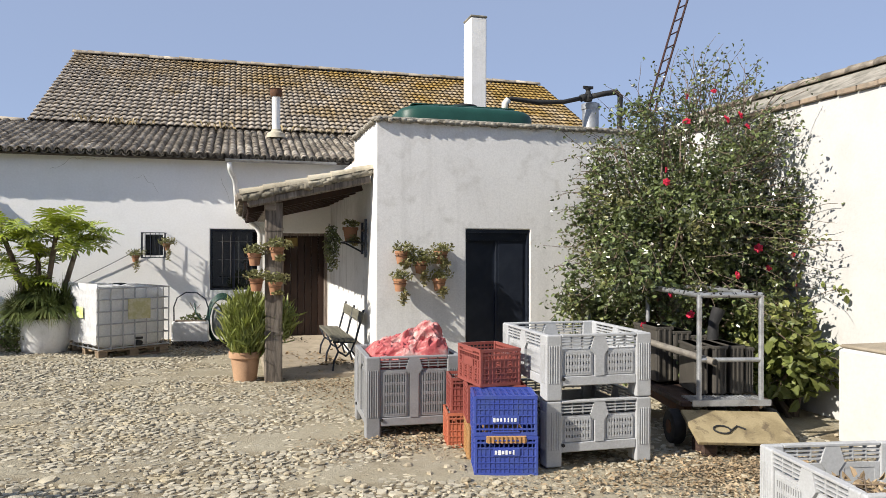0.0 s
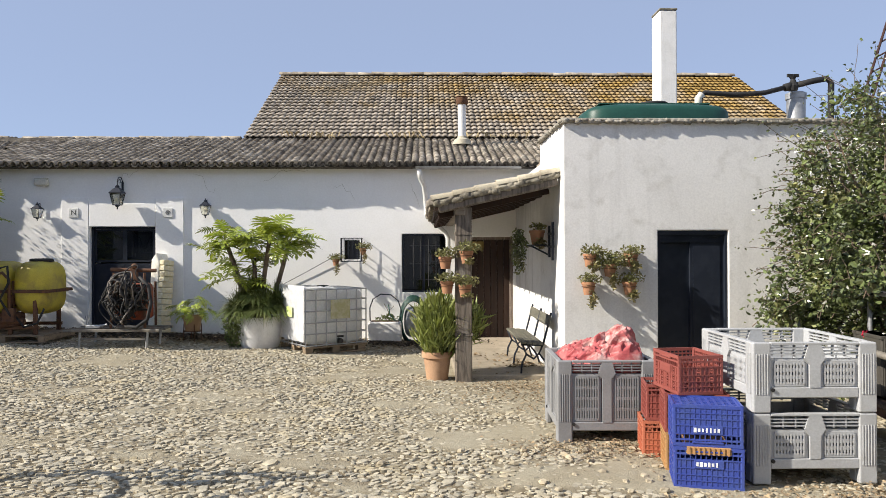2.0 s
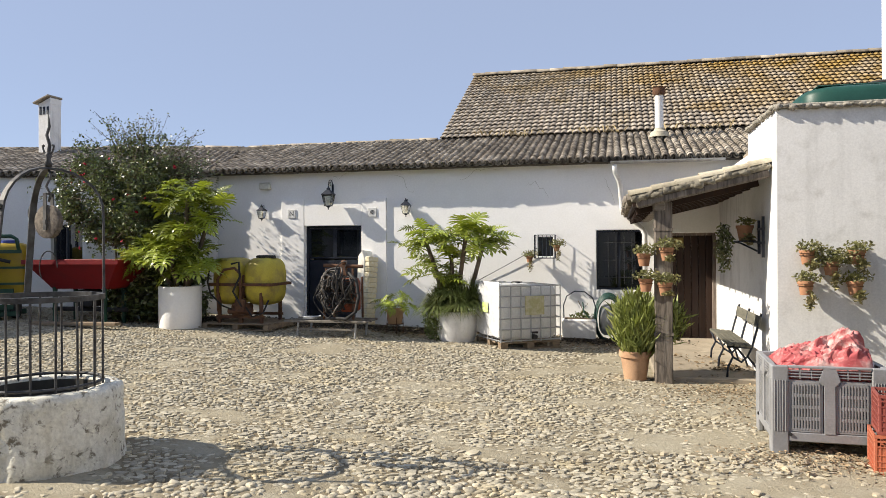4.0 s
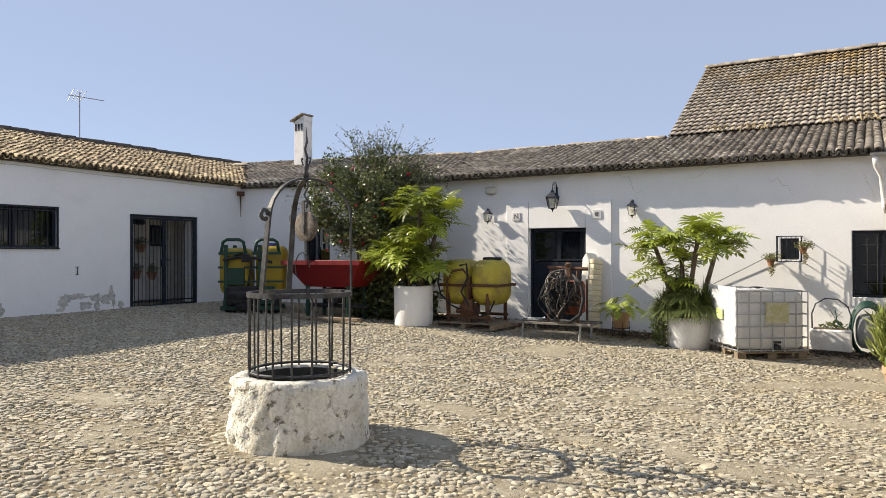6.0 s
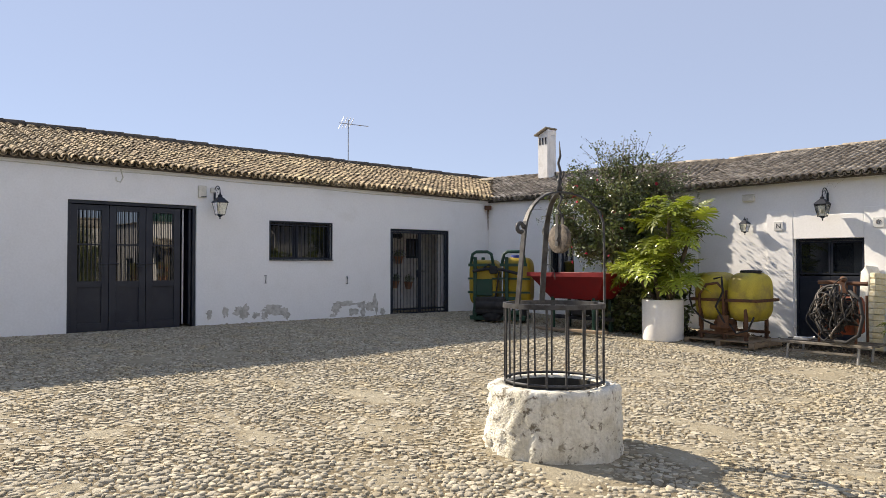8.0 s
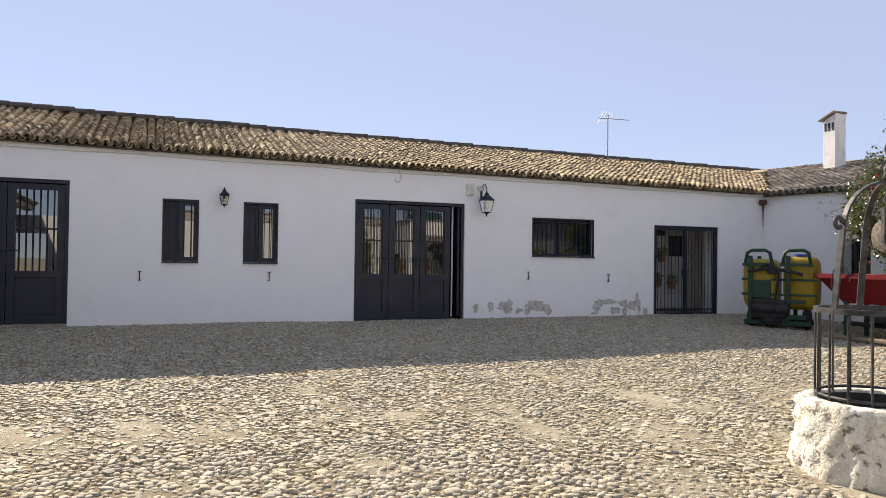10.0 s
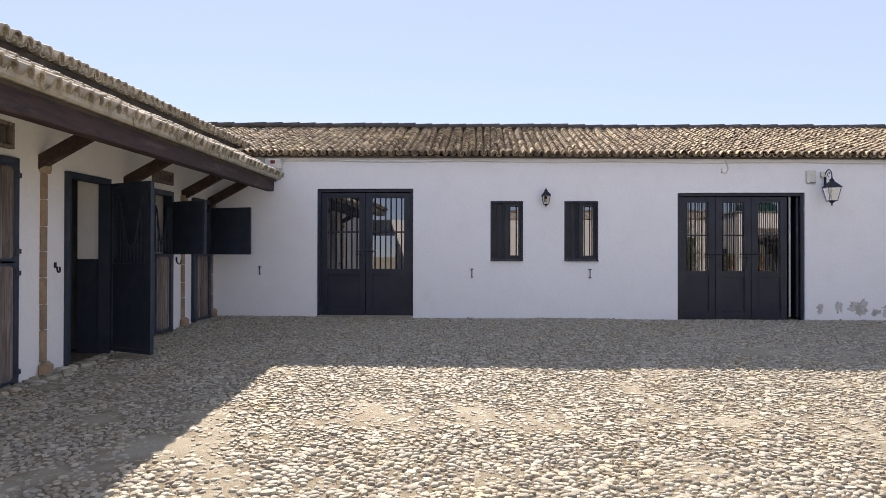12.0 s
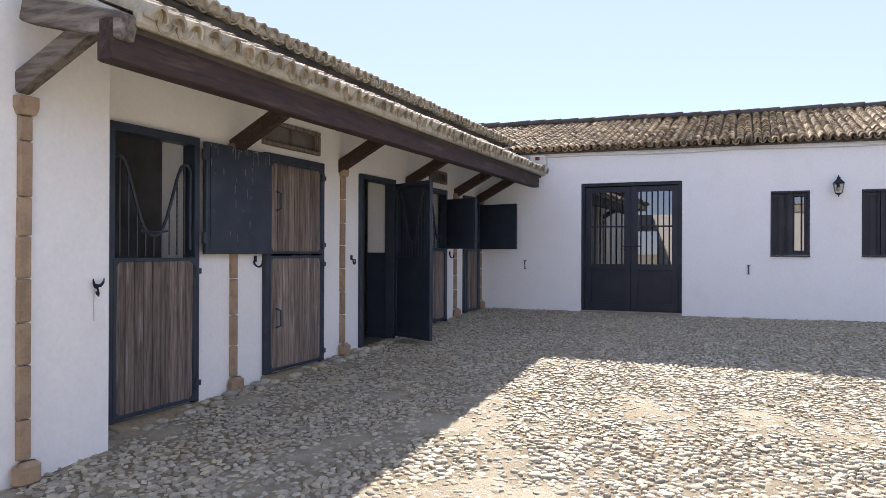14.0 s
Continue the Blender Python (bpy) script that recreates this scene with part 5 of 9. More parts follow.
def stable_frame(parent, x0, x1, z0, z1):
    mb = Mesher()
    for c, s in ((((x0 + x1) / 2, YS - 0.02, z1 - 0.035), (x1 - x0, 0.14, 0.07)), ((x0 + 0.03, YS - 0.02, (z0 + z1 - 0.07) / 2), (0.06, 0.14, z1 - z0 - 0.07)), ((x1 - 0.03, YS - 0.02, (z0 + z1 - 0.07) / 2), (0.06, 0.14, z1 - z0 - 0.07))):
        mb.box(c, s)
    part("door_frame", mb, "blue_black", parent, bevel=0.004)


def yoke_grille(parent, x0, x1, z0, z1, y, m=None):
    """Bars under a top rail that dips in the middle."""
    xm, w = (x0 + x1) / 2, x1 - x0
    def top(x):
        q = min(1.0, abs(x - xm) / (w * 0.40))
        drop = max(0.0, (abs(x - xm) - w * 0.42) / (w * 0.08))
        return z0 + (z1 - z0) * (0.20 + 0.76 * (0.5 - 0.5 * math.cos(math.pi * q ** 1.25)) - 0.12 * min(1.0, drop) ** 2)

    g = part("yoke_rail", Mesher().tube([(x0 + 0.02, y, z0 + 0.05)] + [(x0 + 0.02 + (w - 0.04) * k / 24, y, top(x0 + 0.02 + (w - 0.04) * k / 24)) for k in range(25)] + [(x1 - 0.02, y, z0 + 0.05)], 0.014, 6), "blue_black", parent, at=m)
    part("yoke_bridge", Mesher().tube([(xm + w * 0.17 * q, y + 0.004, top(xm) + 0.030 + 0.012 * q * q) for q in (-1, -0.5, 0, 0.5, 1)], 0.010, 6), "blue_black", parent, at=m)
    for k in range(1, 10):
        x = x0 + w * k / 10
        part("bar", Mesher().tube([(x, y, z0), (x, y, top(x))], 0.007, 6), "blue_black", g)
    return g


def hinge_set(parent, x, y, zs):
    for z in zs:
        part("hinge", Mesher().tube([(x, y, z - 0.05), (x, y, z + 0.05)], 0.02, 8).box((x - 0.03, y, z), (0.06, 0.012, 0.05)), "blue_black", parent)


def stable_doors():
    split = 1.57
    # first: lower leaf shut, upper leaf folded back on the wall
    d = thing("door_5", "stable door with its upper leaf folded back and boarded lower leaf shut", "stable door")
    d["kind"] = "structure"
    stable_frame(d, -5.02, -4.02, 0.28, 2.645)
    lf = part("lower_leaf", leaf_frame(Mesher(), -4.97, -4.06, 0.30, split, 0.028, YS + 0.03, 0.05), "blue_black", d, bevel=0.003)
    boards(lf, -4.942, -4.088, 0.328, split - 0.028, YS + 0.035, 9)
    hinge_set(lf, -4.97, YS + 0.06, (0.45, split - 0.12))
    yoke_grille(d, -4.95, -4.06, split + 0.02, 2.42, YS + 0.02)
    up = part("upper_leaf", Mesher().box((-5.53, YS + 0.075, 2.11), (0.96, 0.045, 1.02), ch=0.006).box((-5.53, YS + 0.10, 2.11), (0.86, 0.008, 0.92)), "blue_black", d, "blue-black painted leaf with bird droppings")
    rng = random.Random(4)
    dr = Mesher()
    for k in range(70):
        if k < 46:
            ln = rng.choice((0.01, 0.02, 0.03, 0.05, 0.10)) * rng.uniform(0.5, 1.2)
            px, pz = rng.uniform(-5.97, -5.1), 2.612 - ln / 2 - 0.05 * rng.random() ** 3
        else:
            ln = rng.choice((0.008, 0.012, 0.03, 0.07)) * rng.uniform(0.6, 1.2)
            px, pz = rng.uniform(-5.97, -5.1), 2.5 - 0.8 * rng.random()
        dr.box((px, YS + 0.106, pz), (rng.uniform(0.0012, 0.004), 0.003, ln))
    part("droppings", dr, "galv", up, "white dried streaks")
    hinge_set(up, -5.03, YS + 0.09, (1.75, 2.5))
    # second: both leaves shut
    d = thing("door_6", "closed two-part stable door of weathered boards", "stable door")
    d["kind"] = "structure"
    stable_frame(d, -7.09, -6.0, 0.36, 2.645)
    for z0, z1, nm in ((0.38, 1.58, "lower_leaf"), (1.60, 2.57, "upper_leaf")):
        lf = part(nm, leaf_frame(Mesher(), -7.03, -6.05, z0, z1, 0.028, YS + 0.03, 0.05), "blue_black", d, bevel=0.003)
        boards(lf, -7.002, -6.078, z0 + 0.028, z1 - 0.028, YS + 0.035, 9)
        hinge_set(lf, -7.04, YS + 0.06, (z0 + 0.1, z1 - 0.1))
        part("handle", Mesher().tube([(-6.16, YS + 0.05, z0 + 0.45), (-6.16, YS + 0.11, z0 + 0.47), (-6.16, YS + 0.11, z0 + 0.63), (-6.16, YS + 0.05, z0 + 0.65)], 0.010, 6), "blue_black", lf)
    # third: swung wide open
    d = thing("door_7", "stable door standing wide open, grille above and sheet metal below", "stable door")
    d["kind"] = "structure"
    stable_frame(d, -8.92, -7.97, 0.38, 2.62)
    L = Matrix.Translation((-8.90, YS + 0.06, 0)) @ Euler((0, 0, radians(62))).to_matrix().to_4x4()
    lf = part("open_leaf", leaf_frame(Mesher(), 0.0, 0.80, 0.46, 2.56, 0.05, 0, 0.05).box((0.4, 0, 1.0), (0.72, 0.02, 1.02)).box((0.4, 0, 1.53), (0.72, 0.045, 0.05)).box((0.4, 0.012, 2.02), (0.72, 0.012, 0.98)), "blue_black", d, bevel=0.003, at=L)
    yoke_grille(lf, 0.06, 0.74, 1.56, 2.48, -0.012)
    # fourth and fifth: lower leaves shut, upper leaves swung out
    for nm, x0, x1, z0, tip in (("door_8", -10.78, -10.10, 0.50, (-10.46, -4.17)), ("door_9", -12.33, -11.58, 0.56, (-12.08, -4.02))):
        d = thing(nm, "stable door with its blue-black upper leaf swung out", "stable door")
        d["kind"] = "structure"
        stable_frame(d, x0, x1, z0, 2.62 if nm == "door_8" else 2.6)
        lf = part("lower_leaf", leaf_frame(Mesher(), x0 + 0.065, x1 - 0.065, z0 + 0.02, 1.68, 0.045, YS + 0.03, 0.05), "blue_black", d, bevel=0.003)
        boards(lf, x0 + 0.11, x1 - 0.11, z0 + 0.065, 1.635, YS + 0.02, 6)
        yoke_grille(d, x0 + 0.07, x1 - 0.07, 1.70, 2.40, YS + 0.02)
        hx = x0 + 0.02
        ang = math.atan2(tip[1] - (YS + 0.06), tip[0] - hx)
        ln = math.hypot(tip[0] - hx, tip[1] - YS - 0.06)
        L = Matrix.Translation((hx, YS + 0.06, 0)) @ Euler((0, 0, ang)).to_matrix().to_4x4()
        up = part("upper_leaf", Mesher().box((ln / 2, 0, 2.07), (ln, 0.045, 0.80), ch=0.006).box((ln / 2, 0, 2.07), (ln - 0.08, 0.056, 0.72)), "blue_black", d, at=L)
        hinge_set(up, 0.0, 0.0, (1.75, 2.4))
    for x0, x1, z0, z1 in ((-7.06, -5.98, 2.73, 3.0), (-10.85, -10.15, 2.72, 2.92)):
        w = thing("transom_window", "small brown-framed transom window above the stable door", "window", "transom windows")
        fr = Mesher()
        for c, q in ((((x0 + x1) / 2, YS - 0.01, z1 - 0.024), (x1 - x0 - 0.008, 0.06, 0.04)), (((x0 + x1) / 2, YS - 0.01, z0 + 0.024), (x1 - x0 - 0.008, 0.06, 0.04)),
                     ((x0 + 0.024, YS - 0.01, (z0 + z1) / 2), (0.04, 0.06, z1 - z0 - 0.088)), ((x1 - 0.024, YS - 0.01, (z0 + z1) / 2), (0.04, 0.06, z1 - z0 - 0.088))):
            fr.box(c, q, ch=0.004)
        part("window_frame", fr, "board", w)
        part("mullion", Mesher().box(((x0 + x1) / 2, YS - 0.03, (z0 + z1) / 2), (0.03, 0.045, z1 - z0 - 0.08)), "board", w)
        part("pane", Mesher().box(((x0 + x1) / 2, YS - 0.045, (z0 + z1) / 2), (x1 - x0 - 0.08, 0.006, z1 - z0 - 0.08)), "dusty_glass", w, "dust-coated pane")


stable_doors()


def pilaster(x, y, z0, z1, w=0.085):
    p = thing("stone_pilaster", "narrow ochre sandstone strip with a rounded base and cap", "pilaster", "sandstone strips of the stable")
    p["kind"] = "structure"
    rng = random.Random(int(x * 100))
    z = z0 + 0.16
    part("base", Mesher().box((x, y + 0.05, z0 + 0.08), (w + 0.09, 0.10, 0.16), ch=0.03), "sandstone", p)
    while z < z1 - 0.16:
        h = min(rng.uniform(0.24, 0.36), z1 - 0.12 - z)
        part("block", Mesher().box((x + rng.uniform(-0.004, 0.004), y + 0.012, z + h / 2), (w, 0.05, h - 0.008), ch=0.006), "sandstone", p)
        z += h
    part("cap", Mesher().prism([(-w * 0.55, 0), (w * 0.55, 0), (w * 0.80, 0.05), (w * 0.80, 0.12), (-w * 0.80, 0.12), (-w * 0.80, 0.05)], 0.09, Matrix.Translation((x, y - 0.02, z1 - 0.12))), "sandstone", p, bevel=0.01)


for px in (-5.53, -7.55, -11.2):
    pilaster(px, YS, ground_z(px) - 0.02, 2.66 if px > -7.6 else 2.6)
pilaster(-12.42, YS, ground_z(-12.4) - 0.02, 2.6, 0.07)
pilaster(-3.04, YF, ground_z(-3.1) - 0.02, 2.60)

porch = thing("porch_beam", "long dark-stained timber beam carrying the stable porch roof", "beam")
porch["kind"] = "structure"
part("beam", Mesher().box((-7.54, -3.69, 2.87), (9.12, 0.13, 0.26), ch=0.012), "brown_beam", porch)
part("end_beam", Mesher().box((-3.03, -3.96, 3.03), (0.14, 0.78, 0.16), rz=5, rx=-13.5, ch=0.012), "timber_y", porch, "grey weathered end beam")
for px, y0, zz in ((-5.53, YS, 2.66), (-7.52, YS, 2.70), (-9.37, YS, 2.66), (-11.22, YS, 2.64), (-12.3, YS, 2.60)):
    a, b = Vector((px, y0 - 0.02, zz - 0.05)), Vector((px, y0 + 0.70, zz + 0.34))
    d = b - a
    part("brace", Mesher().box(tuple((a + b) / 2), (0.10, d.length + 0.06, 0.14), rx=math.degrees(math.atan2(d.z, d.y)), ch=0.008), "brown_beam" if px < -4 else "timber_y", porch)
part("brace", Mesher().box((-3.06, -4.19, 2.83), (0.10, 0.66, 0.13), rz=5, rx=29, ch=0.008), "timber_y", porch, "grey weathered brace")
part("porch_ceiling", Mesher().add([(-12.35, -3.70, 2.955), (-3.2, -3.70, 2.985), (-3.2, -4.82, 3.40), (-12.35, -4.82, 3.36)] + [(-12.35, -3.70, 2.975), (-3.2, -3.70, 3.005), (-3.2, -4.82, 3.42), (-12.35, -4.82, 3.38)], [(0, 1, 2, 3), (7, 6, 5, 4), (0, 4, 5, 1), (1, 5, 6, 2), (2, 6, 7, 3), (3, 7, 4, 0)]), "white", porch, "whitewashed underside")
horn = thing("horned_hook", "black iron horn-shaped hook with a dangling string on the stable wall", "hook", "", Matrix.Translation((-3.595, YF, 1.382)))
part("boss", Mesher().blob((0, 0.012, 0.0), (0.045, 0.024, 0.034)), "dark_metal", horn, smooth=True)
for s_ in (-1, 1):
    part("horn", Mesher().tube([(0, 0.015, 0.0), (s_ * 0.025, 0.025, 0.004), (s_ * 0.040, 0.032, 0.025), (s_ * 0.047, 0.034, 0.055)], [0.010, 0.011, 0.009, 0.003], 7), "dark_metal", horn, smooth=True)
part("lower_hook", Mesher().tube([(-0.008, 0.012, -0.01), (-0.012, 0.02, -0.05), (-0.002, 0.03, -0.066), (0.016, 0.034, -0.05), (0.020, 0.034, -0.036)], 0.007, 6), "dark_metal", horn, smooth=True)
part("string", Mesher().tube([(0.018, 0.012, -0.02), (0.020, 0.010, -0.12), (0.018, 0.010, -0.24)], 0.0022, 4), "hose_grey_string", horn)
verge = structure(part("porch_verge", Mesher().box((-3.10, -4.08, 3.19), (0.18, 1.0, 0.09), rx=-24, ch=0.02), "mortar"), "lumpy mortar verge at the end of the porch roof", "trim")
for hx, hz, flip in ((-5.87, 1.50, 1), (-7.78, 1.50, -1), (-10.98, 1.55, 1)):
    yy = YS if hx < -3.72 else YF
    h = thing("tether_hook", "black iron tether hook on the stable wall", "hook", "tether hooks", Matrix.Translation((hx, yy, hz)))
    part("plate", Mesher().box((0, 0.008, 0.05), (0.03, 0.016, 0.06)), "dark_metal", h)
    part("hook", Mesher().tube([(flip * 0.05 * math.cos(a), 0.03 + 0.03 * math.sin(a * 0.5), 0.02 + 0.05 * math.sin(a)) for a in [math.pi * (0.9 + k * 0.13) for k in range(10)]], 0.010, 6), "dark_metal", h)

# ---- harvest bins ----
def pallet_bin(at, w, d, h, mat, label):
    """A moulded plastic harvest bin on corner feet: ribbed corner posts, slotted panels, open top."""
    b = thing("harvest_bin", label, "plastic bin", "harvest bins", at)
    t, foot = 0.035, 0.10
    part("base", Mesher().box((0, 0, foot + 0.03), (w - 0.02, d - 0.02, 0.05), ch=0.01), mat, b)
    for i in (-1, 1):
        for j in (-1, 1):
            part("foot", Mesher().box((i * (w / 2 - 0.09), j * (d / 2 - 0.09), foot / 2 + 0.004), (0.085, 0.085, foot), ch=0.01), mat, b)
            post = Mesher().box((i * (w / 2 - 0.065), j * (d / 2 - 0.0235), h / 2), (0.13, 0.047, h), ch=0.008).box((i * (w / 2 - 0.0235), j * (d / 2 - 0.0905), h / 2), (0.047, 0.087, h), ch=0.008)
            for k in range(5):
                post.box((i * (w / 2 - 0.025 - 0.02 * k), j * d / 2, h * 0.55), (0.008, 0.010, h * 0.58))
                if k < 4:
                    post.box((i * w / 2, j * (d / 2 - 0.03 - 0.02 * k), h * 0.55), (0.010, 0.008, h * 0.58))
            part("corner_post", post, mat, b, bevel=0.004)
    for side in range(4):
        long = w if side % 2 == 0 else d
        off = d if side % 2 == 0 else w
        m = Euler((0, 0, math.pi / 2 * side)).to_matrix().to_4x4() @ Matrix.Translation((0, -off / 2 + 0.0235, 0))
        a = long / 2 - 0.13
        z0, z1 = foot + 0.01, h
        wl = Mesher()
        wl.box((0, 0, h - 0.009), (2 * a, 0.047, 0.018), ch=0.003)                   # rim
        wl.box((0, 0.002, z0 + 0.035), (2 * a, 0.040, 0.07), ch=0.004)               # lower rail
        # middle rib with flared ends
        rib = [(-0.038, z0 + 0.07), (0.038, z0 + 0.07), (0.038, h - 0.16), (0.075, h - 0.11), (0.045, h - 0.018), (-0.045, h - 0.018), (-0.075, h - 0.11), (-0.038, h - 0.16)]
        wl.prism(rib, 0.045, Matrix.Translation((0, -0.0225, 0)))
        for k in range(3):                                                          # open slits under the rim
            for sx in (-1, 1):
                wl.box((sx * (a + 0.05) / 2, 0, h - 0.04 - 0.024 * k), (a - 0.05, 0.03, 0.009))
        for sx in (-1, 1):
            for q in (0.34, 0.67):
                wl.box((sx * (0.045 + (a - 0.045) * q), 0, h - 0.06), (0.008, 0.028, 0.085))
            # slotted panel, set back, with a raised field
            x0, x1 = sx * 0.045, sx * a
            xa, xb = min(x0, x1) + 0.002, max(x0, x1) - 0.002
            pz0, pz1 = z0 + 0.072, h - 0.115
            field = 0.028
            fx0, fx1, fz0, fz1 = xa + field, xb - field, pz0 + 0.02, pz1 - 0.03
            y = 0.006
            for c, s in ((((xa + xb) / 2, y, (pz0 + fz0) / 2), (xb - xa, 0.02, fz0 - pz0)), (((xa + xb) / 2, y, (pz1 + fz1) / 2), (xb - xa, 0.02, pz1 - fz1)),
                         (((xa + fx0) / 2, y, (fz0 + fz1) / 2), (fx0 - xa, 0.02, fz1 - fz0)), (((xb + fx1) / 2, y, (fz0 + fz1) / 2), (xb - fx1, 0.02, fz1 - fz0))):
                wl.box(c, s)
            wl.box(((fx0 + fx1) / 2, 0.010, (fz0 + fz1) / 2), (fx1 - fx0, 0.006, fz1 - fz0))
            cols = max(5, int((fx1 - fx0) / 0.021))
            rows = max(3, int((fz1 - fz0) / 0.085))
            cw = (fx1 - fx0) / cols
            for c in range(cols + 1):
                wl.box((fx0 + c * cw, -0.004, (fz0 + fz1) / 2), (cw * 0.52, 0.018, fz1 - fz0))
            for r in range(rows + 1):
                wl.box(((fx0 + fx1) / 2, -0.003, fz0 + r * (fz1 - fz0) / rows), (fx1 - fx0, 0.016, 0.028))
        part("side_wall", wl, mat, b, at=m)
        part("drain_hole", Mesher().tube([(-a + 0.01, -0.03, z0 + 0.055), (-a + 0.01, 0.01, z0 + 0.055)], 0.014, 10), "black_rubber", b, at=m)
    return b


R9 = Euler((0, 0, radians(-9))).to_matrix().to_4x4()
stack_at = lambda z: Matrix.Translation((3.134, 6.01, z + 0.012)) @ Euler((0, 0, radians(-1))).to_matrix().to_4x4()
pallet_bin(stack_at(0.0), 0.885, 1.0, 0.500, "grey_bin", "pale grey slotted plastic harvest bin under another")
pallet_bin(stack_at(0.504), 0.885, 1.0, 0.500, "grey_bin", "empty pale grey plastic harvest bin stacked on another")
BIN_C = Matrix.Translation((1.965, 7.15, 0.0)) @ Euler((0, 0, radians(-2.5))).to_matrix().to_4x4()
pallet_bin(BIN_C, 0.86, 0.89, 0.717, "dark_bin", "tall dusty grey harvest bin filled with red plastic sheeting")
pallet_bin(Matrix.Translation((3.715, 3.51, 0.0)) @ R9, 0.86, 0.90, 0.542, "grey_bin", "pale grey harvest bin holding twigs and leaves")
tw = thing("twig_heap", "dry twigs and brown leaves lying in the grey bin", "twigs")
leaf_clump("leaves", tw, (3.72, 3.52, 0.36), (0.34, 0.34, 0.05), 260, 0.06, "dry_leaf", 31)
rng = random.Random(8)
part("twigs", (lambda mb: [mb.tube([(3.72 + rng.uniform(-.3, .3), 3.52 + rng.uniform(-.3, .3), 0.36), (3.72 + rng.uniform(-.32, .32), 3.52 + rng.uniform(-.3, .3), 0.36 + rng.uniform(0, .14))], 0.004, 4) for _ in range(30)] and mb)(Mesher()), "bark", tw)


def sheet_heap():
    """One crumpled sheet: low at one side, bunched up to a rounded peak at the other, creased all over."""
    s = thing("plastic_sheeting", "crumpled translucent pinkish red plastic sheeting heaped in the bin", "plastic sheet", "", BIN_C)
    n, hw, hd, low = 110, 0.355, 0.385, 0.672
    lumps = ((0.17, -0.10, 0.17, 0.315), (0.05, -0.06, 0.19, 0.225), (-0.12, -0.08, 0.22, 0.13), (0.16, -0.24, 0.20, 0.17), (0.02, 0.18, 0.30, 0.13), (-0.24, 0.05, 0.20, 0.085), (-0.02, -0.25, 0.18, 0.09), (0.24, -0.16, 0.14, 0.14))
    v = []
    for j in range(n + 1):
        for i in range(n + 1):
            x, y = hw * (2 * i / n - 1), hd * (2 * j / n - 1)
            q = Vector((x * 5, y * 5, 2.0))
            wx, wy = 0.045 * noise.noise(q), 0.045 * noise.noise(q + Vector((9, 4, 1)))
            total = 0.0
            for lx, ly, lr, lh in lumps:
                d = ((x + wx - lx) ** 2 + (y + wy - ly) ** 2) / (lr * lr)
                if d < 1:
                    total += (lh * (1 - d) ** 0.62) ** 4
            h = total ** 0.25
            side = min(1.0, 8 * min(1 - abs(x) / hw, 1 - abs(y) / hd))
            e1 = 1.0 - 2.6 * abs(noise.noise(Vector((x * 7 + 9 * wy, y * 10 - 9 * wx, 3.0))))
            e2 = 1.0 - 2.6 * abs(noise.noise(Vector((x * 16 + y * 9, y * 13 - x * 6, 5.0 + 20 * wx))))
            e3 = 1.0 - 2.6 * abs(noise.noise(Vector((x * 34, y * 30 + x * 9, 8.0))))
            z = low + 0.85 * h + side * (0.036 * e1 + 0.026 * e2 + 0.010 * e3)
            v.append((x + side * 0.022 * e2, y - side * 0.028 * e1, z))
    w1 = n + 1
    f = [(j * w1 + i, j * w1 + i + 1, (j + 1) * w1 + i + 1, (j + 1) * w1 + i) for j in range(n) for i in range(n)]
    k = len(v)
    edge = list(range(w1)) + [j * w1 + n for j in range(1, w1)] + [n * w1 + i for i in range(n - 1, -1, -1)] + [j * w1 for j in range(n - 1, 0, -1)]
    v += [(v[e][0], v[e][1], 0.30) for e in edge]
    f += [(edge[(q + 1) % len(edge)], edge[q], k + q, k + (q + 1) % len(edge)) for q in range(len(edge))]
    f.append(tuple(range(k, k + len(edge))))
    bulk("sheet", v, f, "sheet_red", s, "", True)
    part("white_rag", Mesher().blob((0.30, -0.26, 0.71), (0.12, 0.14, 0.10), seg=24, rings=14, wob=0.7, freq=3.5), "film", s, "scrap of white film", smooth=True)


sheet_heap()


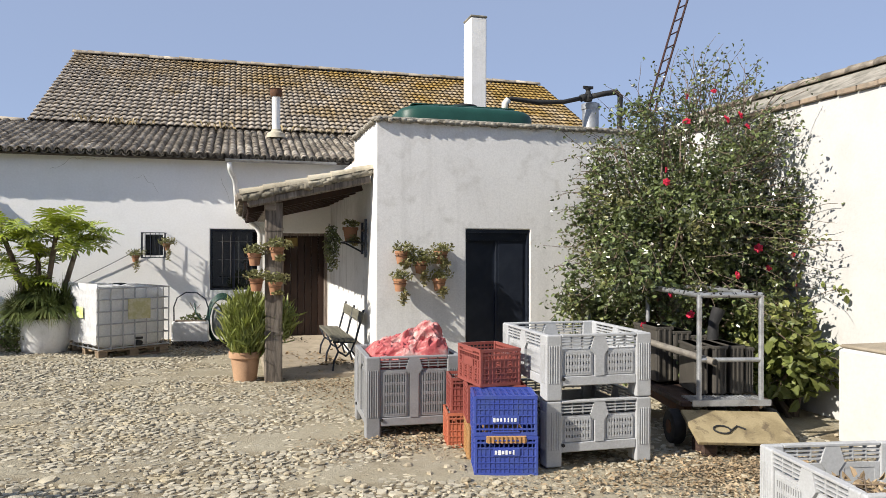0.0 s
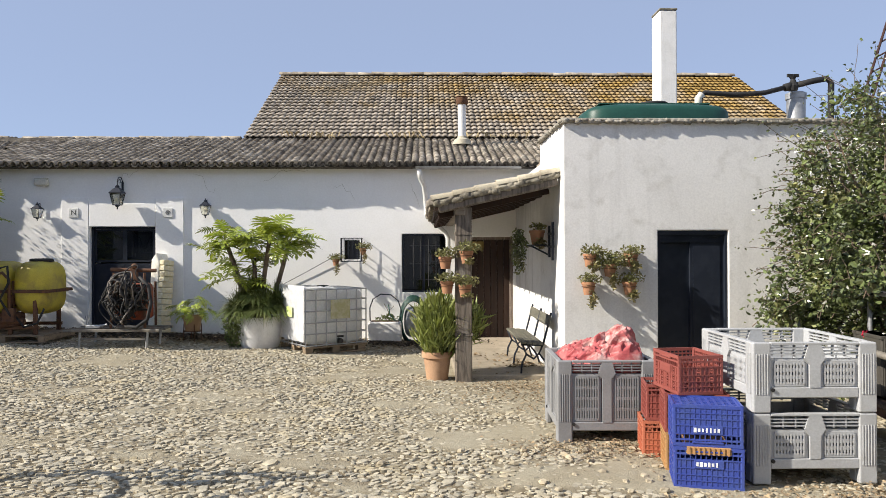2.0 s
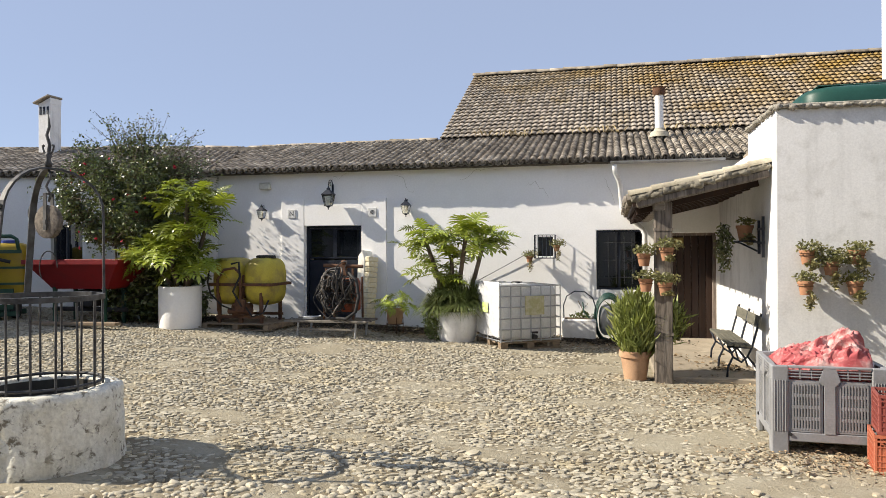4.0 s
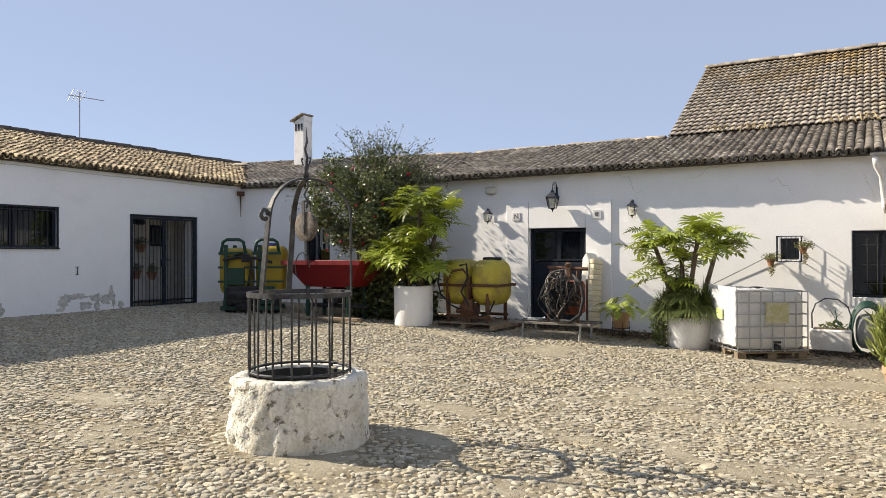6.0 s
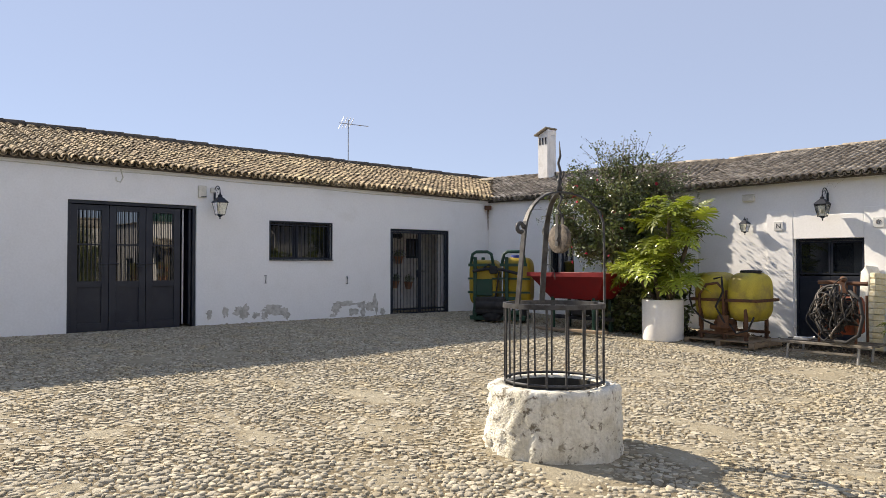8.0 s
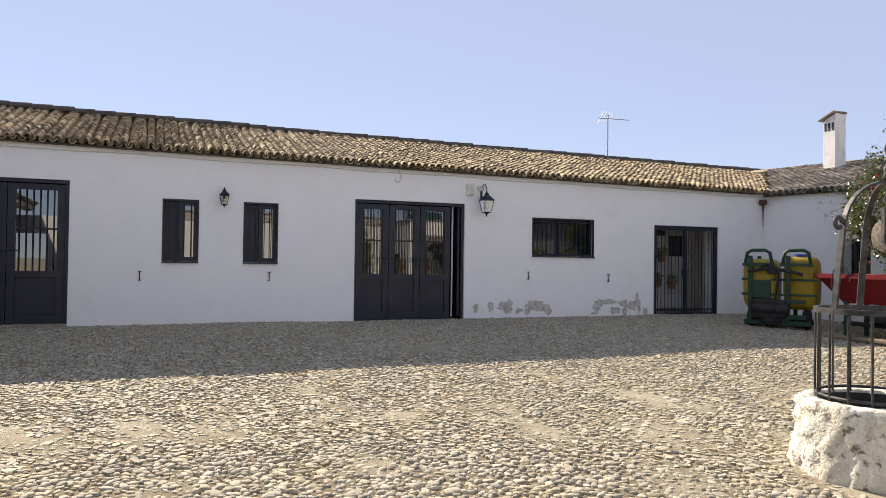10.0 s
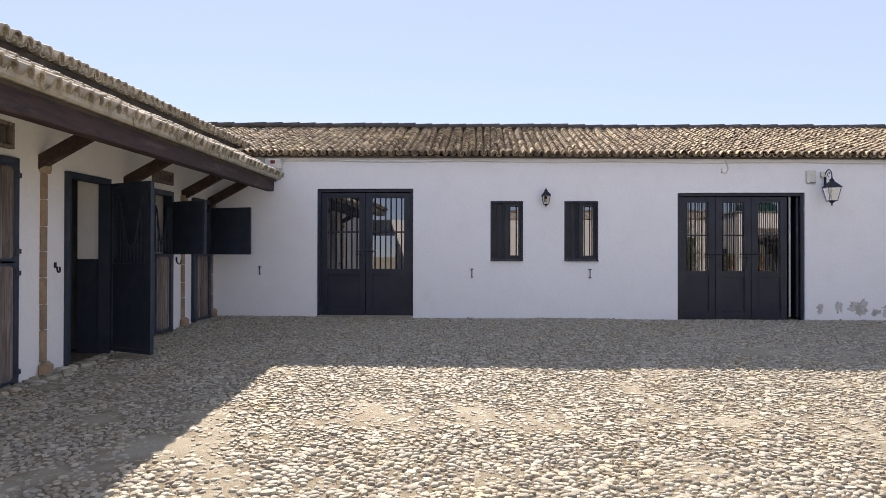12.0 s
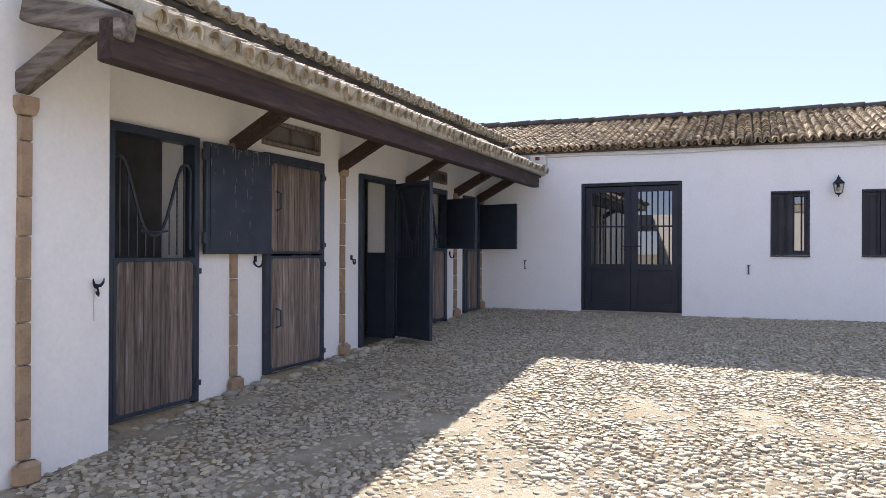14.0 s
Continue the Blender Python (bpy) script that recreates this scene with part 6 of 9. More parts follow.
# ---- fruit crates ----
def fruit_crate(at, mat, label, mark=0.0, flip=False, fine_holes=False):
    """A latticed fruit crate, open on top."""
    c = thing("fruit_crate", label, "fruit crate", "stacked fruit crates", at)
    w, d, h = 0.47, 0.35, 0.292
    fz = (lambda z: h - z) if flip else (lambda z: z)
    part("floor", (lambda mb: [mb.box((-w / 2 + 0.02 + (w - 0.04) * k / 9, 0, fz(0.015)), (0.018, d - 0.03, 0.012)) for k in range(10)] and [mb.box((0, -d / 2 + 0.02 + (d - 0.04) * k / 6, fz(0.015)), (w - 0.03, 0.016, 0.0105)) for k in range(7)] and mb)(Mesher()), mat, c)
    for side in range(4):
        long, off = (w, d) if side % 2 == 0 else (d, w)
        m = Euler((0, 0, math.pi / 2 * side)).to_matrix().to_4x4() @ Matrix.Translation((0, -off / 2 + 0.007, 0))
        wl = Mesher()
        for z, hh in ((0.012, 0.024), (0.058, 0.006), (0.098, 0.006), (0.145, 0.007), (0.205, 0.007), (0.245, 0.012), (h - 0.012, 0.024)):
            wl.box((0, -0.0015, fz(z)), (long - 0.004, 0.014, hh))
        n = 13 if side % 2 == 0 else 10
        for k in range(n + 1):
            x = -long / 2 + 0.008 + (long - 0.016) * k / n
            mid = abs(x) < long * 0.22
            if fine_holes or not (mid and False):
                wl.box((x, -0.001, fz(h / 2)), (0.006, 0.012, h - 0.02))
        # backing strips make it half closed
        for k in range(n):
            x = -long / 2 + 0.008 + (long - 0.016) * (k + 0.5) / n
            if k % 3 != 1 or not fine_holes:
                wl.box((x, -0.001, fz(0.115)), ((long - 0.016) / n, 0.004, 0.19))
            else:
                for q in range(9):
                    wl.box((x, -0.001, fz(0.03 + 0.021 * q)), ((long - 0.016) / n, 0.004, 0.010))
        part("lattice_wall", wl, mat, c, at=m)
        if side % 2 == 0:
            part("name_panel", Mesher().box((0, -0.009, fz(0.175)), (long * 0.42, 0.006, 0.06), ch=0.002), mat, c, at=m)
            part("grip", Mesher().box((0, -0.008, fz(0.262)), (long * 0.44, 0.014, 0.012), ch=0.002), mat, c, at=m)
    for i in (-1, 1):
        for j in (-1, 1):
            part("corner_post", Mesher().box((i * (w / 2 - 0.012), j * (d / 2 - 0.012), h / 2), (0.026, 0.026, h), ch=0.006), mat, c)
    if mark:
        # an unlettered white maker's mark: short upright strokes in a row, over a thin base line
        rng = random.Random(int(mark * 1000))
        st = Mesher()
        x = -mark / 2
        while x < mark / 2:
            st.box((x, -d / 2 - 0.0068, fz(0.175)), (rng.uniform(0.010, 0.022), 0.002, rng.uniform(0.020, 0.034)), ch=0.0004)
            x += 0.026
        part("printed_mark", st, "lettering", c, "plain white printed mark")
    return c


def crate_liner(at, w=0.40, d=0.30):
    c = thing("crate_liner", "brown fruit crate rim showing between the blue crates", "crate liner", "", at)
    part("board", Mesher().box((0, 0, 0.25), (w, d, 0.055), ch=0.005), "tan_plastic", c)
    for k in range(9):
        part("slat", Mesher().box((-w / 2 + 0.02 + k * 0.0325, -d / 2 - 0.004, 0.25), (0.012, 0.008, 0.05)), "tan_plastic", c)


at_c = lambda x, y, z, a=-14: Matrix.Translation((x, y, z)) @ Euler((0, 0, radians(a))).to_matrix().to_4x4()
fruit_crate(at_c(2.385, 5.63, 0.0), "blue_plastic", "blue latticed fruit crate with a white printed mark on the ground", 0.155)
fruit_crate(at_c(2.38, 5.635, 0.296), "blue_plastic", "blue latticed fruit crate stacked upside down", 0.17, True)
fruit_crate(at_c(2.455, 6.03, 0.0, -12), "tan_plastic", "tan latticed fruit crate at the bottom of the stack")
fruit_crate(at_c(2.45, 6.035, 0.295, -12), "red_plastic", "oxide red latticed fruit crate in the stack")
fruit_crate(at_c(2.41, 6.06, 0.590, 95), "red_plastic", "oxide red fruit crate open on top of the stack", fine_holes=True)
fruit_crate(at_c(2.39, 6.42, 0.0, -10), "orange_plastic", "faded orange fruit crate on the ground behind")
fruit_crate(at_c(2.42, 6.42, 0.295, -10), "red_plastic", "oxide red fruit crate on the orange one")


crate_liner(at_c(2.385, 5.63, 0.0) @ Matrix.Translation((0, -0.002, 0.018)), w=0.30, d=0.354)


# ---- harvest trailer with a cage ----
def cart():
    c = thing("farm_cart", "low farm cart with a galvanised tube cage on its deck", "cart", "", Matrix.Translation((4.56, 6.28, 0)) @ Euler((0, 0, radians(-12))).to_matrix().to_4x4())
    # deck takes the dark beam colour in place of the shade over it
    part("deck", Mesher().box((0, 0.2, 0.36), (0.80, 1.5, 0.05), ch=0.01), "brown_beam", c, "rusty deck coloured dark for the shade on it")
    for k in (-1, 1):
        part("chassis_beam", Mesher().box((k * 0.3, 0.2, 0.28), (0.07, 1.3, 0.10), ch=0.008), "rust", c)
        for yy in (-0.45, 0.6):
            wh = part("wheel", Mesher().lathe([(0.05, -0.05), (0.135, -0.05), (0.15, -0.03), (0.15, 0.03), (0.135, 0.05), (0.05, 0.05)], seg=20), "black_rubber", c, at=Matrix.Translation((k * 0.42, yy, 0.15)) @ Euler((0, math.pi / 2, 0)).to_matrix().to_4x4(), smooth="edge")
            part("hub", Mesher().lathe([(0.0, -0.055), (0.06, -0.055), (0.06, 0.055), (0.0, 0.055)], seg=12), "rust", wh)
    w, y0, y1, z0, z1 = 0.268, -0.60, 0.65, 0.395, 1.285
    for px, py, nm in ((-w, y0, 0), (w, y0, 0), (-w, y1, 0), (w, y1, 0)):
        part("cage_post", Mesher().tube([(px, py, z0), (px, py, z1)], 0.022, 10), "galv", c, smooth="edge")
    for a, b in (((-w, y0), (w, y0)), ((w, y0), (w, y1)), ((w, y1), (-w, y1)), ((-w, y1), (-w, y0))):
        part("top_rail", Mesher().tube([(*a, z1), (*b, z1)], 0.024, 10), "galv", c, smooth="edge")
        rr = random.Random(int(a[0] * 50 + a[1] * 7))
        wrap = Mesher()
        d = Vector((*b, z1)) - Vector((*a, z1))
        pts = [Vector((*a, z1)) + d * (k / 60) + Vector((rr.uniform(-.026, .026), rr.uniform(-.026, .026), rr.uniform(-.02, .03))) for k in range(61)]
        wrap.tube(pts, 0.010, 5)
        part("tattered_wrap", wrap, "black_rubber", c, "tattered dark wrapping")
    part("mid_rail", Mesher().tube([(-w, y0, 0.74), (w, y0, 0.74)], 0.02, 10), "galv", c, smooth="edge")
    gr = Mesher()
    gr.box((0, y0 + 0.10, z0 - 0.004), (2 * w + 0.12, 0.26, 0.012))
    for k in range(14):
        for j in range(5):
            gr.tube([(-w + 0.01 + k * 0.040, y0 + 0.01 + j * 0.045, z0 + 0.003), (-w + 0.01 + k * 0.040, y0 + 0.01 + j * 0.045, z0 + 0.012)], 0.012, 8)
    gr.box((0, y0 - 0.03, z0 - 0.012), (2 * w + 0.14, 0.02, 0.05))
    part("tread_plate", gr, "galv", c)
    part("handle_pipe", Mesher().tube([(-0.66, 0.55, 0.86), (-0.16, -0.66, 0.73)], 0.031, 12), "old_pipe", c, smooth="edge")
    part("pipe_bore", Mesher().tube([(-0.162, -0.655, 0.7305), (-0.157, -0.668, 0.729)], 0.024, 12), "black_rubber", c)
    return c


cart()
m_cart = Matrix.Translation((4.56, 6.28, 0)) @ Euler((0, 0, radians(-12))).to_matrix().to_4x4()


def folded_crate(at, label, h=0.52, w=0.13, d=0.42):
    c = thing("black_box", label, "plastic box", "dark boxes on the cart", at)
    mb = Mesher().box((0, 0, h / 2), (w, d, h), ch=0.012)
    part("body", mb, "dark_box", c)
    for k in (-1, 0, 1):
        part("rib", Mesher().box((k * w * 0.33, -d / 2 - 0.004, h / 2), (w * 0.12, 0.012, h * 0.92), ch=0.003), "dark_box", c)
    part("rim", Mesher().box((0, 0, h - 0.015), (w + 0.012, d + 0.012, 0.03), ch=0.004), "dark_box", c)


for k, (bx, by) in enumerate(((-0.16, -0.22), (-0.01, -0.23), (0.14, -0.22), (0.245, -0.20))):
    folded_crate(m_cart @ Matrix.Translation((bx, by, 0.415)) @ Euler((0, 0, radians(3 * k - 4))).to_matrix().to_4x4(), "black dusty plastic box standing on the cart", h=0.42 - 0.02 * (k == 3), w=0.12 if k < 3 else 0.08)
for k in range(3):
    folded_crate(m_cart @ Matrix.Translation((-0.30 + 0.19 * k, 0.42, 0.415)) @ Euler((0, 0, radians(6 - 5 * k))).to_matrix().to_4x4(), "dusty grey-black plastic box behind the pipe", h=0.52 - 0.04 * k, w=0.17, d=0.5)
pipe = thing("pipe_stub", "dark plastic pipe stub leaning in the cart", "pipe", "", m_cart)
part("pipe", Mesher().tube([(0.13, 0.05, 0.72), (0.15, 0.06, 0.98), (0.20, 0.05, 1.12)], [0.05, 0.05, 0.062], 12), "black_rubber", pipe, smooth="edge")
ply = thing("plywood_panel", "dusty plywood panel lying aslant before the cart", "wooden panel", "", Matrix.Translation((4.38, 5.52, 0.225)) @ Euler((radians(24), radians(2), radians(-12))).to_matrix().to_4x4())
part("panel", Mesher().box((0, -0.02, 0), (0.83, 0.42, 0.03), ch=0.004), "ply", ply)
prop = thing("timber_prop", "dark timber blocks under the plywood panel", "timber")
part("block", Mesher().box((4.12, 5.60, 0.06), (0.12, 0.22, 0.12), rz=-9, ch=0.01), "brown_beam", prop)
part("block", Mesher().box((4.62, 5.54, 0.05), (0.12, 0.22, 0.10), rz=-5, ch=0.01), "brown_beam", prop)
shears = thing("cord_loop", "loop of black cord lying on the plywood", "cord", "", ply.matrix_basis @ Matrix.Translation((-0.17, -0.08, 0.021)))
part("loop", Mesher().tube([(0.07 * math.cos(a), 0.05 * math.sin(a), 0.004) for a in [k * 0.5 for k in range(13)]] + [(0.14, 0.05, 0.004), (0.20, 0.01, 0.004)], 0.007, 6), "black_rubber", shears)

# ---- east wall, ledge and coping ----
ledge = structure(part("wall_ledge", Mesher().box((5.80, 2.6, 0.40), (0.62, 6.1, 0.84), ch=0.03), "east_white"), "low whitewashed ledge along the boundary wall", "ledge")
ledge_top = structure(part("ledge_top", Mesher().box((5.80, 2.6, 0.832), (0.60, 6.06, 0.03), ch=0.01), "slab"), "dusty worn top of the ledge", "ledge")
cop = thing("wall_coping", "brick-edged mortar coping with clay tiles on the boundary wall", "coping")
cop["kind"] = "structure"
rng = random.Random(21)
for k in range(46):
    part("brick", Mesher().box((XE + 0.06, 9.5 - 0.24 * k, 3.205 + rng.uniform(-.006, .006)), (0.20, 0.225, 0.05), ch=0.006, rz=rng.uniform(-2, 2)), "old_brick", cop)
part("mortar_slope", Mesher().add([(XE - 0.02, 9.7, 3.232), (XE + 0.62, 9.7, 3.56), (XE + 0.9, 9.7, 3.232), (XE - 0.02, -2, 3.232), (XE + 0.62, -2, 3.56), (XE + 0.9, -2, 3.232)], [(0, 1, 2), (5, 4, 3), (0, 3, 4, 1), (1, 4, 5, 2), (2, 5, 3, 0)]), "coping", cop)
tv, tf = half_pipe(0.40, 0.11, 0.095, 0.016, 6)
vv, ff2 = [], []
for k in range(30):
    o = np.array((XE + 0.62, 9.6 - 0.36 * k, 3.54))
    w_ = tv @ np.array([(1, 0, 0), (0, -1, 0), (0, 0, 1)]) + o
    n0 = len(vv)
    vv += w_.tolist()
    ff2 += [tuple(i + n0 for i in q) for q in tf]
bulk("ridge_tiles", vv, ff2, "tile_n", cop)

# ---- shed door, tank and pipes ----
d = thing("door_10", "dark blue-black sheet metal double door standing ajar", "door")
d["kind"] = "structure"
part("door_frame", Mesher().box((3.685, 9.40, 1.897), (0.87, 0.12, 0.046)).box((3.262, 9.40, 0.95), (0.03, 0.10, 1.86)).box((4.108, 9.40, 0.95), (0.03, 0.10, 1.86)), "dark_metal", d)
part("fixed_leaf", Mesher().box((3.88, 9.42, 0.952), (0.42, 0.035, 1.844), ch=0.004).box((3.88, 9.40, 0.94), (0.34, 0.012, 1.74)), "dark_metal", d)
part("loose_leaf", Mesher().box((3.475, 9.44, 0.952), (0.41, 0.035, 1.844), rz=4, ch=0.004), "dark_metal", d)
part("louvre", Mesher().box((3.685, 9.385, 1.824), (0.80, 0.012, 0.10)).box((3.685, 9.378, 1.84), (0.78, 0.014, 0.012)).box((3.685, 9.378, 1.80), (0.78, 0.014, 0.012)), "dark_metal", d)
tank = thing("water_tank", "low bottle-green plastic water tank on the shed roof", "water tank", "", Matrix.Translation((3.50, 10.45, 3.18)))
part("body", Mesher().blob((0, 0, 0.20), (1.98, 1.1, 0.52), power=5, seg=32, rings=14), "tank_green", tank, smooth=True)
part("shoulder", Mesher().box((-0.05, 0, 0.455), (1.5, 0.8, 0.02), ch=0.008), "tank_green", tank)
part("lid", Mesher().lathe([(0.20, 0.46), (0.21, 0.50), (0.19, 0.52), (0.0, 0.53)], c=(0.02, -0.1, 0), seg=24), "black_rubber", tank, "black screw lid", smooth="edge")
pp = thing("water_pipe", "black plastic water pipe with valve on the shed roof", "pipe")
part("pipe", Mesher().tube([(4.19, 10.4, 3.66), (4.20, 10.4, 3.82), (4.26, 10.4, 3.86), (4.7, 10.4, 3.83), (5.1, 10.4, 3.86), (5.45, 10.4, 3.95)], 0.035, 10), "black_rubber", pp, smooth=True)
part("elbow", Mesher().tube([(4.17, 10.4, 3.64), (4.17, 10.4, 3.78), (4.22, 10.4, 3.84)], 0.05, 10), "white_plastic", pp, "pale elbow", smooth=True)
part("valve", Mesher().lathe([(0.06, -0.08), (0.075, -0.02), (0.05, 0.03), (0.03, 0.08), (0.055, 0.12)], c=(5.50, 10.4, 3.97), seg=10).box((5.5, 10.4, 4.10), (0.16, 0.03, 0.04)), "black_rubber", pp)
part("joint", Mesher().tube([(5.38, 10.4, 3.93), (5.48, 10.4, 3.96)], 0.055, 10).tube([(5.56, 10.4, 3.97), (5.8, 10.4, 4.03), (5.98, 10.4, 4.06), (6.04, 10.4, 4.0), (6.03, 10.4, 3.5), (6.0, 10.4, 3.2)], 0.042, 10), "black_rubber", pp, smooth=True)
fl = thing("steel_flue", "short bright galvanised flue on the shed roof", "flue")
part("pipe", Mesher().lathe([(0.125, 0), (0.125, 0.62), (0.14, 0.62), (0.14, 0.70), (0.10, 0.72)], c=(5.62, 10.55, 3.18), seg=20), "galv", fl, smooth="edge")
ch = thing("tall_chimney", "tall square whitewashed chimney stained with soot", "chimney")
part("shaft", Mesher().box((4.235, 12.0, 4.35), (0.275, 0.40, 2.25), ch=0.02), "white_dirty", ch)
part("cap", Mesher().box((4.235, 12.0, 5.49), (0.29, 0.415, 0.035), ch=0.01), "coping", ch)
vp = thing("vent_pipe", "white vent pipe with a dark cap on the north roof", "vent pipe")
part("pipe", Mesher().tube([(1.17, 15.6, 3.85), (1.17, 15.6, 4.75)], 0.085, 14), "white_dirty", vp, smooth="edge")
part("flashing", Mesher().lathe([(0.20, -0.08), (0.17, 0.02), (0.10, 0.06), (0.088, 0.10)], c=(1.17, 15.6, 3.98), seg=14), "mortar", vp, smooth="edge")
part("cap", Mesher().lathe([(0.10, 0.0), (0.13, 0.05), (0.12, 0.14), (0.14, 0.16), (0.0, 0.17)], c=(1.17, 15.6, 4.74), seg=14), "rust", vp, smooth="edge")
cw = thing("corner_chimney", "small white chimney with slots and a sloping tile cap", "chimney")
part("shaft", Mesher().box((-12.54, 14.8, 4.52), (0.34, 0.34, 1.14), ch=0.015).prism([(-0.17, 0), (0.17, 0), (0.17, 0.14)], 0.34, Matrix.Translation((-12.54, 14.63, 5.085))), "white_dirty", cw)
for k in (-1, 0, 1):
    part("slot", Mesher().box((-12.54 + 0.10 * k, 14.628, 4.93), (0.055, 0.012, 0.18)), "dark_metal", cw)
part("cap", Mesher().box((-12.58, 14.78, 5.185), (0.46, 0.46, 0.045), ry=-22, ch=0.01), "tile_n_part", cw)
lad = thing("iron_mast", "rusty lattice ladder mast leaning behind the climber", "ladder")
a0, a1 = Vector((6.22, 12.0, 0.0)), Vector((8.30, 12.0, 6.45))
for off in (-0.075, 0.075):
    part("rail", Mesher().tube([a0 + Vector((off, 0, 0)), a1 + Vector((off, 0, 0))], 0.020, 6), "mast", lad)
for k in range(26):
    p = a0 + (a1 - a0) * (k + 0.5) / 26
    part("rung", Mesher().tube([p - Vector((0.075, 0, 0.04)), p + Vector((0.075, 0, 0.04))], 0.014, 6), "mast", lad)
an = thing("tv_antenna", "thin television aerial on the west roof ridge", "antenna")
part("mast", Mesher().tube([(-15.4, 10.43, 4.2), (-15.4, 10.43, 5.38)], 0.014, 6), "galv", an)
part("boom", Mesher().tube([(-15.4, 10.15, 5.27), (-15.4, 11.05, 5.29)], 0.010, 6), "galv", an)
for k in range(4):
    part("element", Mesher().tube([(-15.4 - 0.05, 10.17 + 0.10 * k, 5.13 + 0.02 * k), (-15.4 + 0.05, 10.27 + 0.10 * k, 5.43)], 0.008, 5), "galv", an)

# ---- porch of the north wing ----
po = thing("porch_post", "square grey weathered timber post with iron straps", "post", "", Matrix.Translation((0.865, 9.72, 0)))
part("post", Mesher().box((0, 0, 1.12), (0.21, 0.20, 2.24), ch=0.015), "timber", po)
for zz in (0.62, 1.90):
    part("strap", Mesher().box((0, 0, zz), (0.225, 0.215, 0.035)), "timber", po)
roof_porch = tiled_roof("roof_porch", (0.50, 13.92, 2.225), (0.50, 9.66, 2.225), (1.56, 0, 0.357), 0.20, 5, "tile_n", "small clay-tiled lean-to porch roof", singles=60, seed=17, mat_slab="door_wood", slab=0.04)
pr = thing("porch_rafters", "weathered timber verge beam and dark rafters of the porch", "rafters")
pr["kind"] = "structure"
sl = math.degrees(math.atan(0.229))
verge = lambda x: 2.405 + 0.229 * (x - 0.60)          # the top of the verge
part("verge_beam", Mesher().box((1.30, 9.60, verge(1.30) - 0.192), (1.54, 0.15, 0.095), ry=-sl, ch=0.018), "timber", pr)
vm = Mesher()
rng = random.Random(3)
vm.box((1.26, 9.585, verge(1.26) - 0.105), (1.58, 0.155, 0.085), ry=-sl, ch=0.02)
for k in range(34):
    x = 0.52 + 0.046 * k
    vm.blob((x, 9.53 + rng.uniform(-.012, .012), verge(x) - 0.108 + rng.uniform(-.018, .018)), (rng.uniform(0.07, 0.15), 0.07, rng.uniform(0.05, 0.10)), power=2.4, wob=0.8, seg=10, rings=6)
part("verge_mortar", vm, "verge_mortar", pr, "crumbling lichened mortar verge", smooth=True)
for k in range(6):
    x = 0.455 + 0.275 * k
    tv, tf = half_pipe(0.33, 0.088, 0.074, 0.016, 9, rise=0.80)
    d = Vector((1, 0, 0.229 - 0.03)).normalized()
    nn = Vector((0, -1, 0)).cross(d) * -1
    w = tv @ np.array([(0, -1, 0), tuple(d), tuple(nn if nn.z > 0 else -nn)]) + np.array((x, 9.585 + rng.uniform(-.006, .006), verge(x) - 0.062 + rng.uniform(-.004, .004)))
    part("verge_tile", Mesher().add(w.tolist(), tf), "verge_tile", pr, "pale lichened cover tile", smooth="edge")
part("plate_beam", Mesher().box((0.82, 11.6, 2.185), (0.13, 4.0, 0.11), ch=0.01), "timber_h", pr)
for k in range(7):
    part("rafter", Mesher().box((1.28, 10.0 + 0.6 * k, verge(1.28) - 0.255), (1.50, 0.08, 0.09), ry=-sl, ch=0.006), "door_wood", pr)
structure(part("porch_floor", Mesher().box((1.42, 11.9, 0.02), (1.30, 4.15, 0.10), ch=0.015), "slab"), "dusty concrete porch floor", "floor")
gut = thing("gutter", "grey zinc gutter with white downpipe", "gutter")
gut["kind"] = "structure"
gv, gf = half_pipe(1.9, 0.06, 0.06, 0.006, 8, True)
gm = Mesher().add((gv @ np.array([(0, 1, 0), (1, 0, 0), (0, 0, 1)]) + np.array((0.22, 13.50, 3.20))).tolist(), gf)
part("trough", gm, "galv", gut)
part("downpipe", Mesher().tube([(0.29, 13.52, 3.16), (0.30, 13.56, 3.02), (0.38, 13.80, 2.86), (0.42, 13.82, 2.36), (0.47, 13.82, 2.27), (0.76, 13.82, 2.02), (0.81, 13.82, 1.92), (0.82, 13.82, 0.06)], 0.045, 10), "white_dirty", gut, smooth=True)


# ---- pots ----
def pot_profile(r0, r1, h, lip=0.02):
    return [(r0, 0), (r1 - lip, h * 0.80), (r1, h * 0.80), (r1, h), (r1 - lip * 1.2, h), (r1 - lip * 1.6, h * 0.86), (0.0, h * 0.86)]


